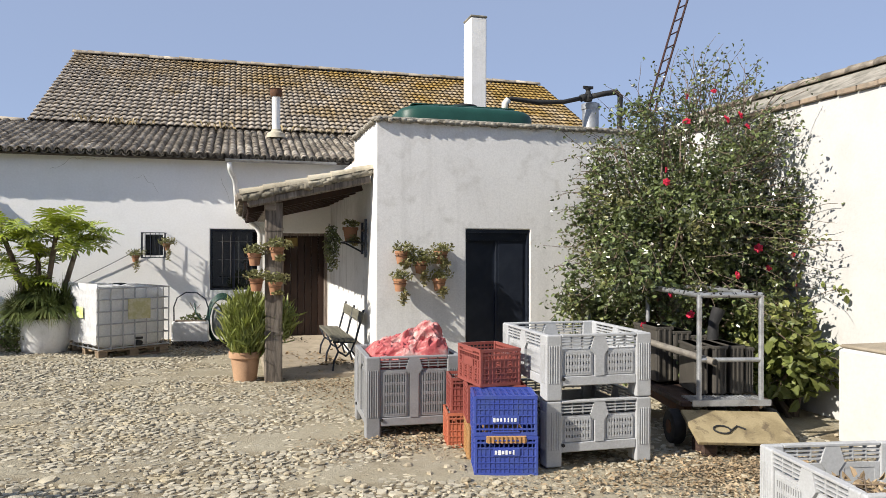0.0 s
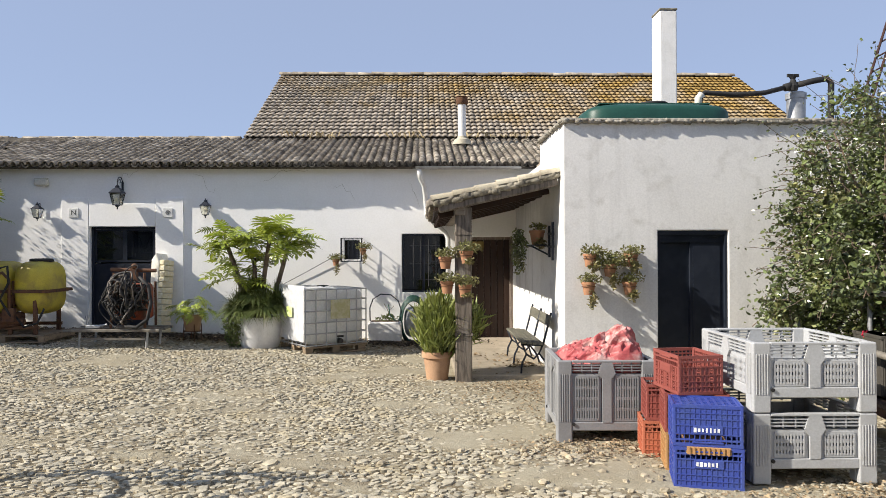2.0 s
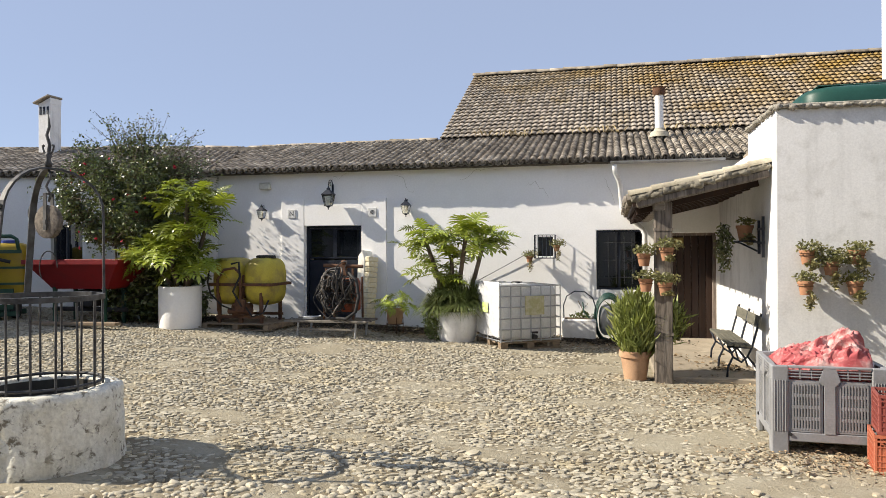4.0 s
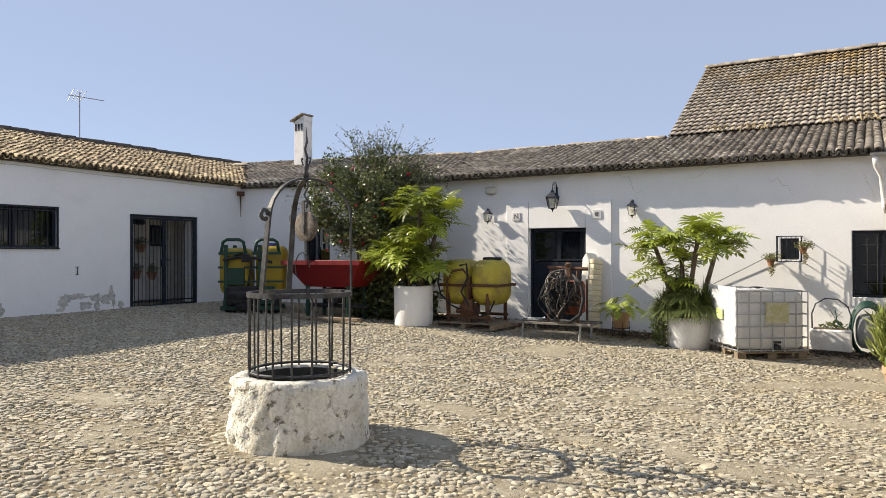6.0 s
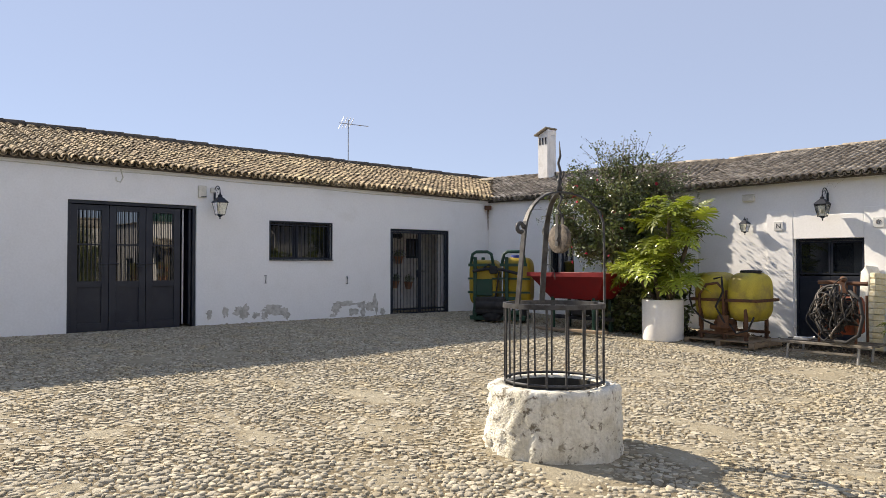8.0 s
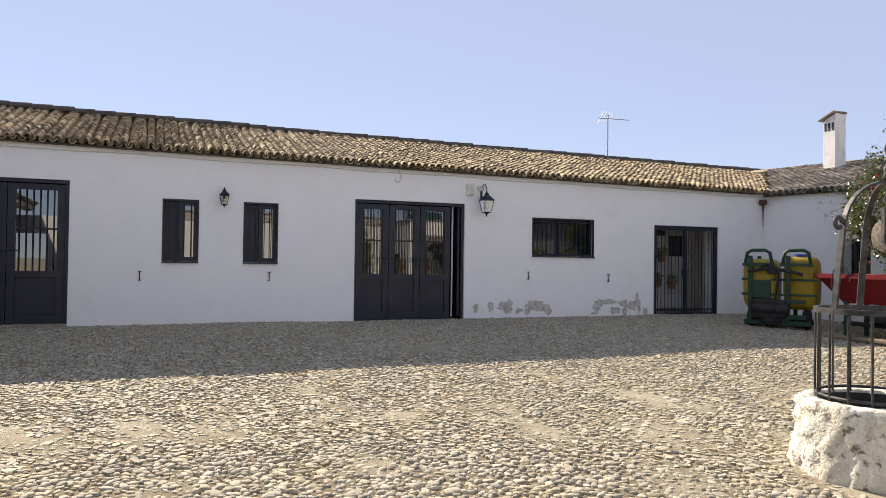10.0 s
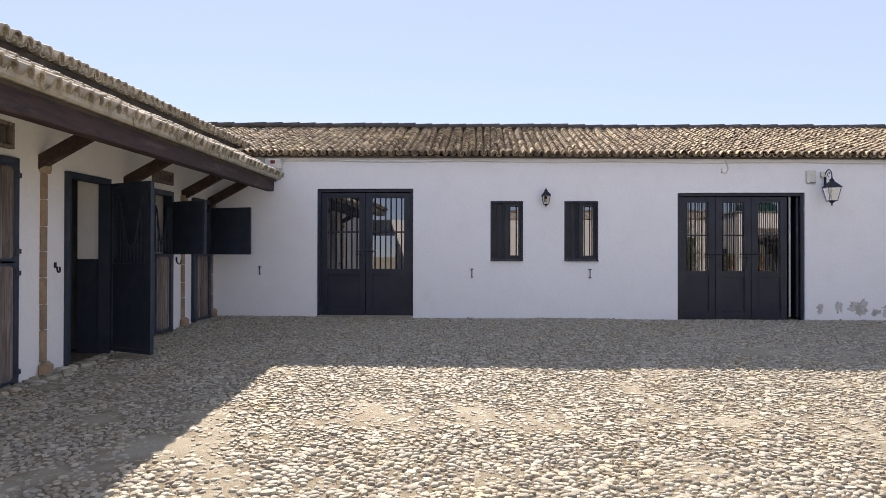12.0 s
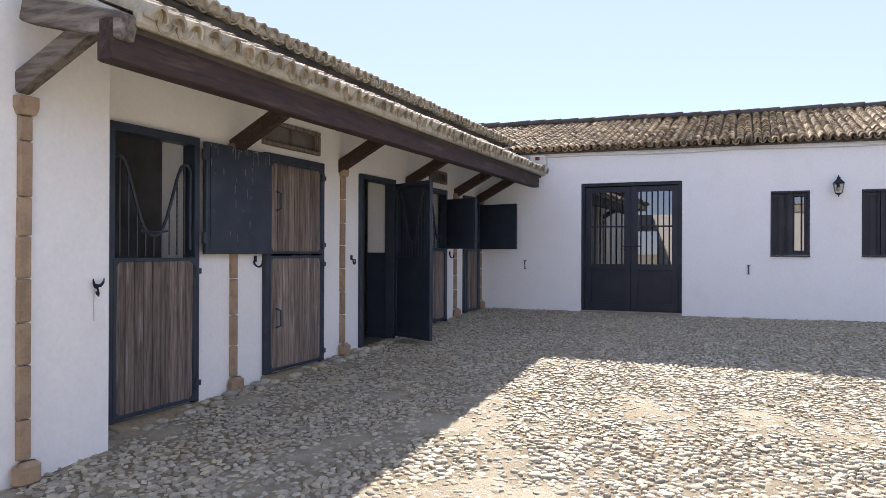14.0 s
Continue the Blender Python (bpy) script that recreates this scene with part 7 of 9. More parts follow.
def trailing_pot(at, s, seed, label, mat="terracotta", group="terracotta wall pots", trail=0.0, ring=True, bushy=1.0):
    p = thing("flower_pot", label, "flower pot", group, at)
    part("pot", Mesher().lathe(pot_profile(0.055 * s, 0.085 * s, 0.15 * s, 0.010), seg=18), mat, p, smooth="edge")
    part("soil", Mesher().lathe([(0.070 * s, 0.125 * s), (0.0, 0.132 * s)], seg=12), "bark", p)
    leaf_clump("leaves", p, (0.02, -0.02, 0.19 * s), (0.20 * s * bushy, 0.14 * s, 0.085 * s * bushy), int(300 * bushy ** 2), 0.040 * s, "pot_leaf", seed)
    if trail:
        leaf_clump("trailing_leaves", p, (0.03, -0.06 * s, 0.05 * s - trail / 2), (0.05 * s, 0.04, trail * 0.6), 90, 0.045 * s, "pot_leaf", seed + 50)
    if ring:
        part("ring", Mesher().tube([(0.079 * s * math.cos(a), 0.079 * s * math.sin(a), 0.095 * s) for a in [k * math.pi / 8 for k in range(16)]], 0.004, 5, closed=True).tube([(0, 0.079 * s, 0.095 * s), (0, 0.14, 0.095 * s)], 0.004, 5), "rust", p)
    return p


for k, (dx, dy, z) in enumerate(((-0.23, -0.06, 1.45), (0.03, -0.19, 1.52), (-0.21, -0.10, 1.14), (0.01, -0.20, 1.10))):
    trailing_pot(Matrix.Translation((0.865 + dx, 9.72 + dy, z)), 1.05, 70 + k, "terracotta pot with trailing greenery hung on the post", group="terracotta pots on the post", trail=0.05 * (k % 2), bushy=0.8)
for k, (px, z, tr) in enumerate(((2.38, 1.48, 0.12), (2.88, 1.48, 0.14), (2.36, 1.14, 0.22), (2.86, 1.14, 0.12), (2.62, 1.36, 0.2))):
    trailing_pot(Matrix.Translation((px, 9.21, z)), 1.05, 90 + k, "terracotta wall pot with trailing succulents on the shed wall", group="terracotta pots on the shed wall", trail=tr, bushy=1.3 if k == 4 else 0.75)
for px, py, z in ((-1.24, YN - 0.18, 1.42), (-0.74, YN - 0.24, 1.62)):
    trailing_pot(Matrix.Translation((px, py, z)), 0.8, int(px * 30) + 300, "small terracotta pot with dry trailing stems by the window cage", group="pots by the cage", trail=0.2)
sh = thing("wall_shelf", "black iron pot bracket with rails on the porch wall", "bracket")
part("rail", Mesher().box((2.04, 9.86, 1.80), (0.03, 0.035, 0.50)).box((2.04, 10.12, 1.80), (0.03, 0.035, 0.42)).box((2.04, 9.99, 1.90), (0.03, 0.35, 0.03)).box((2.04, 9.99, 1.73), (0.03, 0.35, 0.03)), "dark_metal", sh)
part("arm", Mesher().tube([(2.04, 10.16, 1.62), (1.86, 10.36, 1.73), (1.82, 10.60, 1.75)], 0.012, 6).tube([(2.04, 10.16, 1.74), (2.0, 10.56, 1.75)], 0.012, 6).box((1.93, 10.46, 1.755), (0.22, 0.30, 0.015)), "dark_metal", sh)
bp = trailing_pot(Matrix.Translation((1.93, 10.46, 1.764)), 1.3, 140, "terracotta pot with hanging greenery on the porch bracket", trail=0.1, ring=False, bushy=0.5)
leaf_clump("hanging_leaves", bp, (-0.24, 0.10, -0.08), (0.11, 0.12, 0.34), 420, 0.055, "bush_leaf", 141, droop=0.8, width=0.4)


def blades(name, parent, c, count, length, spread, width, mat, seed, droop=0.5, up=1.0):
    """Strap leaves arching out of one crown: one mesh."""
    rng = random.Random(seed)
    v, f = [], []
    for _ in range(count):
        a, out = rng.uniform(0, 2 * math.pi), spread * rng.random() ** 0.7
        L = length * rng.uniform(0.6, 1.1)
        base = Vector(c) + Vector((math.cos(a), math.sin(a), 0)) * rng.uniform(0, 0.35) * spread * 0.5
        d = Vector((math.cos(a), math.sin(a), 0))
        side = Vector((-d.y, d.x, 0)) * width * rng.uniform(0.7, 1.2)
        k0, n = len(v), 5
        for k in range(n):
            q = k / (n - 1)
            p = base + d * out * q * (0.4 + 0.6 * q) + Vector((0, 0, L * (up * q - droop * out / spread * q * q)))
            ww = side * (1 - q) ** 0.6 * (0.5 + 0.5 * (q < 0.99))
            v += [tuple(p - ww), tuple(p + ww)]
        f += [(k0 + 2 * k, k0 + 2 * k + 1, k0 + 2 * k + 3, k0 + 2 * k + 2) for k in range(n - 1)]
    return bulk(name, v, f, mat, parent, "", True)


gp = thing("potted_spiky_plant", "pale terracotta pot with a dense spiky green plant beside the post", "potted plant", "", Matrix.Translation((0.53, 9.88, 0.0)))
part("pot", Mesher().lathe(pot_profile(0.135, 0.20, 0.38, 0.022), seg=28), "terracotta_pale", gp, smooth="edge")
part("soil", Mesher().lathe([(0.17, 0.33), (0.0, 0.34)], seg=16), "bark", gp)
blades("leaves", gp, (0.03, 0.02, 0.33), 620, 0.84, 0.40, 0.0055, "grass_leaf", 5, droop=0.12)
blades("outer_leaves", gp, (0.12, 0.06, 0.33), 420, 0.66, 0.58, 0.0055, "grass_leaf", 6, droop=0.30)
leaf_clump("foliage", gp, (0.03, 0.0, 0.62), (0.30, 0.28, 0.40), 2600, 0.20, "grass_leaf", 7, droop=-2.4, fold=0.08, width=0.085)
leaf_clump("side_foliage", gp, (0.30, 0.08, 0.66), (0.30, 0.26, 0.30), 700, 0.22, "grass_leaf", 8, droop=-1.2, fold=0.08, width=0.085)


# ---- bench ----
M["bench_slat"] = material("grey_green_bench_slat", (0.135, 0.13, 0.10), (0.085, 0.082, 0.064), (0.20, 0.185, 0.145), rough=0.8, scale=6, fine=40, bump=0.4, stretch=(8, 0.8, 8))


def bench():
    b = thing("garden_bench", "weathered slatted garden bench with black cast iron ends", "bench", "", Matrix.Translation((1.80, 10.74, 0.06)) @ Matrix.Diagonal((0.70, 1, 1, 1)))
    L = 1.75
    for k in range(4):
        part("seat_slat", Mesher().box((-0.20 + 0.105 * k, 0, 0.42 - 0.006 * k), (0.09, L, 0.03), ch=0.006), "bench_slat", b)
    for s_, cy in ((-1, -L / 4), (1, L / 4)):
        part("back_slat", Mesher().box((0.29, cy, 0.70), (0.03, L / 2 - 0.06, 0.14), ry=14, ch=0.006), "bench_slat", b)
    for y in (-L / 2 + 0.08, 0, L / 2 - 0.08):
        e = Mesher()
        e.tube([(-0.24, y, 0.0), (-0.22, y, 0.14), (-0.14, y, 0.26), (-0.22, y, 0.39)], 0.020, 6)
        e.tube([(0.30, y, 0.0), (0.24, y, 0.14), (0.10, y, 0.27), (0.18, y, 0.40), (0.24, y, 0.56), (0.33, y, 0.80)], 0.020, 6)
        e.tube([(-0.24, y, 0.39), (0.18, y, 0.38)], 0.018, 6)
        e.tube([(-0.14, y, 0.26), (0.0, y, 0.20), (0.10, y, 0.27)], 0.016, 6)
        part("iron_end", e, "dark_metal", b, smooth=True)


bench()


# ---- white tank in a cage on its pallet ----
def ibc():
    t = thing("ibc_tank", "white caged plastic tank on a pallet, wrapped in torn film", "liquid container", "", Matrix.Translation((-1.29, 12.36, ground_h(-1.2, 12.3) - 0.01)) @ Euler((0, 0, radians(34))).to_matrix().to_4x4())
    w, d, h = 1.06, 0.98, 1.02
    for k in range(5):
        part("deck_board", Mesher().box((0, -d / 2 + 0.07 + (d - 0.14) * k / 4, 0.115), (w, 0.12, 0.022), ch=0.003), "pallet", t)
    for i in (-1, 0, 1):
        part("bottom_board", Mesher().box((0, i * (d / 2 - 0.07), 0.013), (w, 0.11, 0.022), ch=0.003), "pallet", t)
        for j in (-1, 0, 1):
            part("block", Mesher().box((j * (w / 2 - 0.07), i * (d / 2 - 0.07), 0.064), (0.13, 0.11, 0.078), ch=0.004), "pallet", t)
    part("bottle", Mesher().blob((0, 0, 0.585), (w - 0.05, d - 0.05, 0.88), power=9, seg=32, rings=14), "ibc_white", t, smooth=True)
    part("lid", Mesher().lathe([(0.09, 1.02), (0.10, 1.05), (0.08, 1.06), (0, 1.065)], seg=18), "black_rubber", t)
    for z in (0.15, 0.33, 0.50, 0.68, 0.85, h - 0.01):
        part("cage_ring", Mesher().tube([(-w / 2, -d / 2, z), (w / 2, -d / 2, z), (w / 2, d / 2, z), (-w / 2, d / 2, z)], 0.011, 6, closed=True), "galv", t)
    bar = Mesher().tube([(0, 0, 0.13), (0, 0, h - 0.01)], 0.010, 6).mesh("cage_bar")
    bar.materials.append(M["galv"])
    for i in range(7):
        for j in (-1, 1):
            part("cage_bar", bar, None, t, at=Matrix.Translation((-w / 2 + w * i / 6, j * d / 2, 0)))
            if 0 < i < 6:
                part("cage_bar", bar, None, t, at=Matrix.Translation((j * w / 2, -d / 2 + d * i / 6, 0)))
    part("label_plate", Mesher().box((0.06, -d / 2 - 0.014, 0.70), (0.34, 0.006, 0.30)), "olive_card", t, "faded olive-yellow label card")
    # loose film over one side and part of the top
    for nm, horiz in (("side_film", True), ("top_film", False)):
        v, f, n = [], [], 20
        for j in range(n):
            for i in range(n):
                a, b = i / (n - 1), j / (n - 1)
                q = 0.022 * noise.noise(Vector((a * 5, b * 5, 2.0))) + 0.012 * noise.noise(Vector((a * 13, b * 13, 5.0)))
                if horiz:
                    v.append((-w / 2 - 0.03 - abs(q), -d / 2 + d * a - 0.01, 0.22 + 0.86 * b + (0.05 * noise.noise(Vector((a * 4, 0, 1))) if j == 0 else 0)))
                else:
                    v.append((-w / 2 - 0.02 + 0.50 * w * a, -d / 2 - 0.02 + (d + 0.04) * b, h + 0.015 + abs(q) * 1.4))
        f = [(j * n + i, j * n + i + 1, (j + 1) * n + i + 1, (j + 1) * n + i) for j in range(n - 1) for i in range(n - 1)]
        bulk(nm, v, f, "film", t, "", True, "torn white film")
    part("paper_label", Mesher().box((-w / 2 - 0.062, -0.02, 0.66), (0.003, 0.22, 0.16)), "paper", t, "yellowish green label")
    part("outlet", Mesher().tube([(0.05, -d / 2 + 0.05, 0.20), (0.05, -d / 2 - 0.06, 0.20)], 0.04, 10).box((0.05, -d / 2 - 0.03, 0.27), (0.10, 0.03, 0.03)), "black_rubber", t)


ibc()

# ---- the well ----
def hoop(r, z0, z1, t, seg=64):
    """A flat band bent into a ring, open in the middle."""
    v, f = [], []
    for k in range(seg):
        c, s_ = math.cos(2 * math.pi * k / seg), math.sin(2 * math.pi * k / seg)
        v += [(q * c, q * s_, z) for q, z in ((r - t, z0), (r + t, z0), (r + t, z1), (r - t, z1))]
    for k in range(seg):
        a, b = 4 * k, 4 * ((k + 1) % seg)
        f += [(a + i, b + i, b + (i + 1) % 4, a + (i + 1) % 4) for i in range(4)]
    return Mesher().add(v, f)


def well():
    cx, cy = -3.724, 4.79
    zb = ground_h(cx, cy)
    w = thing("stone_well", "round whitewashed stone well with an iron cage and pulley arch", "well", "", Matrix.Translation((cx, cy, zb)))
    top = 0.70 - zb
    v, f, seg, rows = [], [], 96, 14
    prof = [(0.555, -0.05)] + [(0.555 - 0.03 * k / rows, top * k / rows) for k in range(1, rows)] + [(0.515, top), (0.485, top + 0.012), (0.40, top + 0.008), (0.392, top - 0.015)]
    for r, z in prof:
        for k in range(seg):
            a = 2 * math.pi * k / seg
            p = Vector((math.cos(a) * 1.1, math.sin(a) * 1.1, z * 1.6))
            rough = 0.5 + 0.5 * math.cos(a - radians(205))
            lump = 0.022 * noise.noise(p * 3.2) + (0.012 + 0.040 * rough ** 2) * (noise.noise(p * 8.0)) + (0.010 + 0.012 * rough) * noise.noise(p * 19)
            rr = r + (lump if r > 0.5 else lump * 0.25)
            v.append((rr * math.cos(a), rr * math.sin(a), z + (0.006 * noise.noise(p * 6) if 0.37 < r < 0.53 else 0)))
    for i in range(len(prof) - 1):
        f += [(i * seg + k, i * seg + (k + 1) % seg, (i + 1) * seg + (k + 1) % seg, (i + 1) * seg + k) for k in range(seg)]
    bulk("masonry", v, f, "well_white", w, "", True, "lumpy whitewashed masonry drum")
    part("shaft_lining", Mesher().lathe([(0.0, 0.018), (0.386, 0.02), (0.390, top - 0.012), (0.394, top - 0.012), (0.394, 0.0), (0.0, 0.0)], seg=48), "shaft", w, "dark shaft lining", smooth="edge")
    zt, r = 1.345 - zb, 0.405
    ring = lambda rad, z, rr: Mesher().tube([(rad * math.cos(a), rad * math.sin(a), z) for a in [k * math.pi / 24 for k in range(48)]], rr, 6, closed=True)
    part("top_ring", hoop(r, zt - 0.022, zt + 0.016, 0.013), "iron", w, "flat iron hoop", smooth="edge")
    part("lower_ring", ring(r - 0.005, top + 0.035, 0.012), "iron", w, smooth=True)
    rng = random.Random(6)
    for k in range(17):
        a = 2 * math.pi * (k + 0.3) / 17
        a2 = a + rng.uniform(-0.025, 0.025)
        part("bar", Mesher().tube([(r * math.cos(a), r * math.sin(a), top - 0.02), (r * math.cos(a2), r * math.sin(a2), zt)], 0.0085, 6), "iron", w)
    # three arms meet over the shaft
    view = radians(131.5)
    apex = 2.27 - zb
    lean = Vector((0.037, 0.033, 0))
    for th, knob in ((90, False), (-14, True), (-135, True)):
        a = view - radians(th)
        d = Vector((math.cos(a), math.sin(a), 0))
        spring = zt + 0.60
        pts = [d * (r + 0.004) + Vector((0, 0, zt - 0.02)), d * (r - 0.012) + Vector((0, 0, zt + 0.30)), d * (r - 0.03) + Vector((0, 0, spring))]
        for q in (0.14, 0.28, 0.42, 0.56, 0.70, 0.85, 1.0):
            an = q * math.pi / 2
            pts.append(d * (r - 0.03) * math.cos(an) + Vector((0, 0, spring + (apex - spring) * math.sin(an))))
        pts = [p + lean * max(0.0, (p.z - zt) / (apex - zt)) for p in pts]
        side = Vector((-d.y, d.x, 0))
        v, f = [], []
        for k, p in enumerate(pts):
            run = (pts[min(k + 1, len(pts) - 1)] - pts[max(k - 1, 0)]).normalized()
            out, half = side.cross(run).normalized() * 0.008, side * (0.024 if k < 4 else 0.021)
            v += [p - half - out, p + half - out, p + half + out, p - half + out]
        for k in range(len(pts) - 1):
            f += [(4 * k + e, 4 * k + (e + 1) % 4, 4 * k + 4 + (e + 1) % 4, 4 * k + 4 + e) for e in range(4)]
        part("arm", Mesher().add(v, f + [(3, 2, 1, 0), tuple(range(len(v) - 4, len(v)))]), "iron", w, bevel=0.003)
        if knob:
            k = part("scroll", Mesher().tube([d * (r - 0.02 + 0.034 * (1 - math.cos(t))) + Vector((0, 0, zt + 0.62 + 0.036 * math.sin(t))) + lean * 0.67 for t in [0.6 * j for j in range(10)]], 0.017, 6), "iron", w, smooth=True)
    part("finial", Mesher().tube([(0, 0, apex), (0.0, 0, apex + 0.10), (0.012, 0, apex + 0.17), (-0.012, 0, apex + 0.24), (0.010, 0, apex + 0.30), (0, 0, apex + 0.42)], [0.016, 0.014, 0.012, 0.011, 0.010, 0.003], 6)
         .lathe([(0.014, 0), (0.03, 0.03), (0.014, 0.06), (0.026, 0.09), (0.012, 0.12)], c=(0, 0, apex), seg=10), "iron", w, smooth=True, at=Matrix.Translation(lean))
    for s_ in (-1, 1):
        part("curl", Mesher().tube([(s_ * (0.012 + 0.035 * math.sin(t * 0.5)), 0, apex + 0.10 + 0.035 * (1 - math.cos(t * 0.8))) for t in [0.7 * j for j in range(8)]], 0.007, 5), "iron", w, at=Matrix.Translation(lean))
    part("hook", Mesher().tube([(0, 0, apex), (0.02, 0, apex - 0.06), (-0.02, 0, apex - 0.13), (0.02, 0, apex - 0.19), (0, 0, apex - 0.24)], 0.009, 6), "iron", w, smooth=True, at=Matrix.Translation(lean))
    pz = 1.885 - zb
    pul = part("pulley_fork", Mesher().box((0, 0.03, pz + 0.07), (0.03, 0.008, 0.26)).box((0, -0.03, pz + 0.07), (0.03, 0.008, 0.26)).box((0, 0, pz + 0.20), (0.03, 0.068, 0.01)).tube([(0, -0.04, pz), (0, 0.04, pz)], 0.015, 8), "iron", w, at=Matrix.Translation(lean) @ Euler((0, 0, view + radians(40))).to_matrix().to_4x4())
    part("pulley_wheel", Mesher().lathe([(0.02, -0.022), (0.115, -0.022), (0.12, -0.018), (0.105, 0.0), (0.12, 0.018), (0.115, 0.022), (0.02, 0.022)], seg=28), "timber", pul, "worn wooden pulley wheel", at=Matrix.Translation((0, 0, pz)) @ Euler((math.pi / 2, 0, 0)).to_matrix().to_4x4(), smooth="edge")


M["well_white"] = material("flaking_limewash", (0.76, 0.74, 0.655), (0.60, 0.57, 0.47), (0.22, 0.195, 0.15), rough=0.92, scale=6, fine=38, bump=1.0, depth=0.035, cover=(0.45, 0.68), cover3=(0.555, 0.64), scale3=13.0, speck=1.0, spec=0.1, streak=((0.50, 0.46, 0.36), 3.0, 0.52, 0.78))
well()


# ---- big-leaved potted plants ----
def lobed_leaf(seed, lobes=7):
    """A deeply fingered leaf along +y, about 1 long: broad fingers fan out from a whole middle, their tips drooping."""
    rng = random.Random(seed)
    v, f = [], []
    arch = lambda q: 0.10 * q - 0.26 * q * q
    core = lambda q: 0.19 * math.sin(math.pi * (0.15 + 0.75 * q))
    for s_ in (-1, 1):
        for k in range(lobes):
            q0, q1 = k / lobes * 0.92, (k + 1) / lobes * 0.92
            qm = (q0 + q1) / 2
            ang = radians(-38 + 118 * (k + 0.5) / lobes)          # from backward to forward
            L = (0.33 - 0.05 * qm + 0.04 * math.sin(qm * 5)) * rng.uniform(0.88, 1.12)
            d = Vector((s_ * math.cos(ang), math.sin(ang), 0))
            e = Vector((-d.y, d.x, 0)) * s_
            wv = rng.uniform(-0.05, 0.05)
            o = Vector((s_ * core(qm), qm, arch(qm) + 0.03))
            i = len(v)
            v += [(0, q0, arch(q0)), (0, q1, arch(q1))]
            for q, wd, dz in ((0.20, 0.056, 0.020), (0.68, 0.043, -0.01)):
                c = o + d * L * q
                v += [tuple(c - e * wd + Vector((0, 0, dz + wv))), tuple(c + e * wd + Vector((0, 0, dz + wv * 0.6)))]
            t = o + d * L * 1.05
            v.append((t.x, t.y, t.z - 0.10 + wv))
            f += [(i, i + 2, i + 3, i + 1), (i + 2, i + 4, i + 5, i + 3), (i + 4, i + 6, i + 5)]
    i = len(v)
    v += [(-0.05, 0.90, arch(0.9)), (0.05, 0.90, arch(0.9)), (-0.09, 1.05, arch(1) - 0.02), (0.09, 1.05, arch(1) - 0.02), (0, 1.30, arch(1) - 0.16)]
    f += [(i, i + 1, i + 3, i + 2), (i + 2, i + 3, i + 4)]
    me = bpy.data.meshes.new("leaf")
    me.from_pydata(v, [], f)
    me.materials.append(M["philo"])
    return me


LEAVES = [lobed_leaf(s_) for s_ in (1, 2, 3, 4)]


def big_plant(parent, heads, seed, size):
    """heads: (base, crown, leaves) for each stem."""
    rng = random.Random(seed)
    for base, crown, count in heads:
        base, crown = Vector(base), Vector(crown)
        mid = (base + crown) / 2 + Vector((rng.uniform(-.06, .06), rng.uniform(-.06, .06), 0))
        tr = part("trunk", Mesher().tube([base, base.lerp(mid, 0.5) + Vector((0.02, 0, 0)), mid, mid.lerp(crown, 0.5), crown], [0.045, 0.040, 0.038, 0.036, 0.032], 10), "bark", parent, smooth=True)
        for k in range(int(count * 1.2)):
            a = k * 2.4 + rng.uniform(-0.3, 0.3)
            el = radians(rng.uniform(-18, 70))
            L = size * rng.uniform(0.18, 0.62)
            d = Vector((math.cos(a) * math.cos(el), math.sin(a) * math.cos(el), math.sin(el)))
            o = crown - Vector((0, 0, rng.uniform(0, 0.14)))
            e = o + d * L + Vector((0, 0, -0.06 * L))
            part("petiole", Mesher().tube([o, o.lerp(e, 0.5) + Vector((0, 0, 0.05 * L)), e], [0.011, 0.009, 0.007], 5), "philo", tr)
            yaw = math.atan2(d.y, d.x) - math.pi / 2 + rng.uniform(-0.3, 0.3)
            pitch = radians(rng.uniform(-46, 34)) + el * 0.30
            s_ = size * rng.uniform(0.40, 0.68)
            m = Matrix.Translation(e) @ Euler((pitch, rng.uniform(-0.35, 0.35), yaw)).to_matrix().to_4x4() @ Matrix.Diagonal((1.18 * s_, 0.92 * s_, s_, 1))
            lf = new("leaf", LEAVES[k % 4])
            lf.parent, lf.matrix_basis = tr, m


zz1 = ground_h(-7.05, 11.6)
p1 = thing("potted_philodendron", "huge split-leaved philodendron in a white concrete drum pot", "potted plant", "philodendrons in white pots", Matrix.Translation((-7.05, 11.60, zz1)))
part("pot", Mesher().lathe([(0.345, 0.0), (0.355, 0.02), (0.36, 0.70), (0.352, 0.72), (0.325, 0.72), (0.32, 0.62), (0.0, 0.63)], seg=40), "white", p1, "plain white drum pot", smooth="edge")
part("soil", Mesher().lathe([(0.32, 0.63), (0.0, 0.66)], seg=20), "bark", p1)
big_plant(p1, [((0.1, 0, 0.6), (0.14, 0.02, 2.26), 24), ((0.1, 0.05, 0.6), (0.20, 0.0, 1.75), 16), ((-0.1, 0.05, 0.6), (-0.52, -0.1, 1.22), 22), ((0, -0.1, 0.6), (-0.05, -0.2, 1.35), 24), ((-0.15, 0.1, 0.6), (-0.28, 0.1, 1.50), 14), ((0.05, 0.1, 0.6), (0.46, 0.22, 1.98), 14), ((0.1, 0.0, 0.6), (0.28, 0.0, 1.12), 24)], 3, 0.62)
zz2 = ground_h(-2.3, 12.4)
p2 = thing("potted_philodendron", "split-leaved philodendron in a white pot with drooping grassy leaves", "potted plant", "philodendrons in white pots", Matrix.Translation((-2.32, 12.42, zz2)))
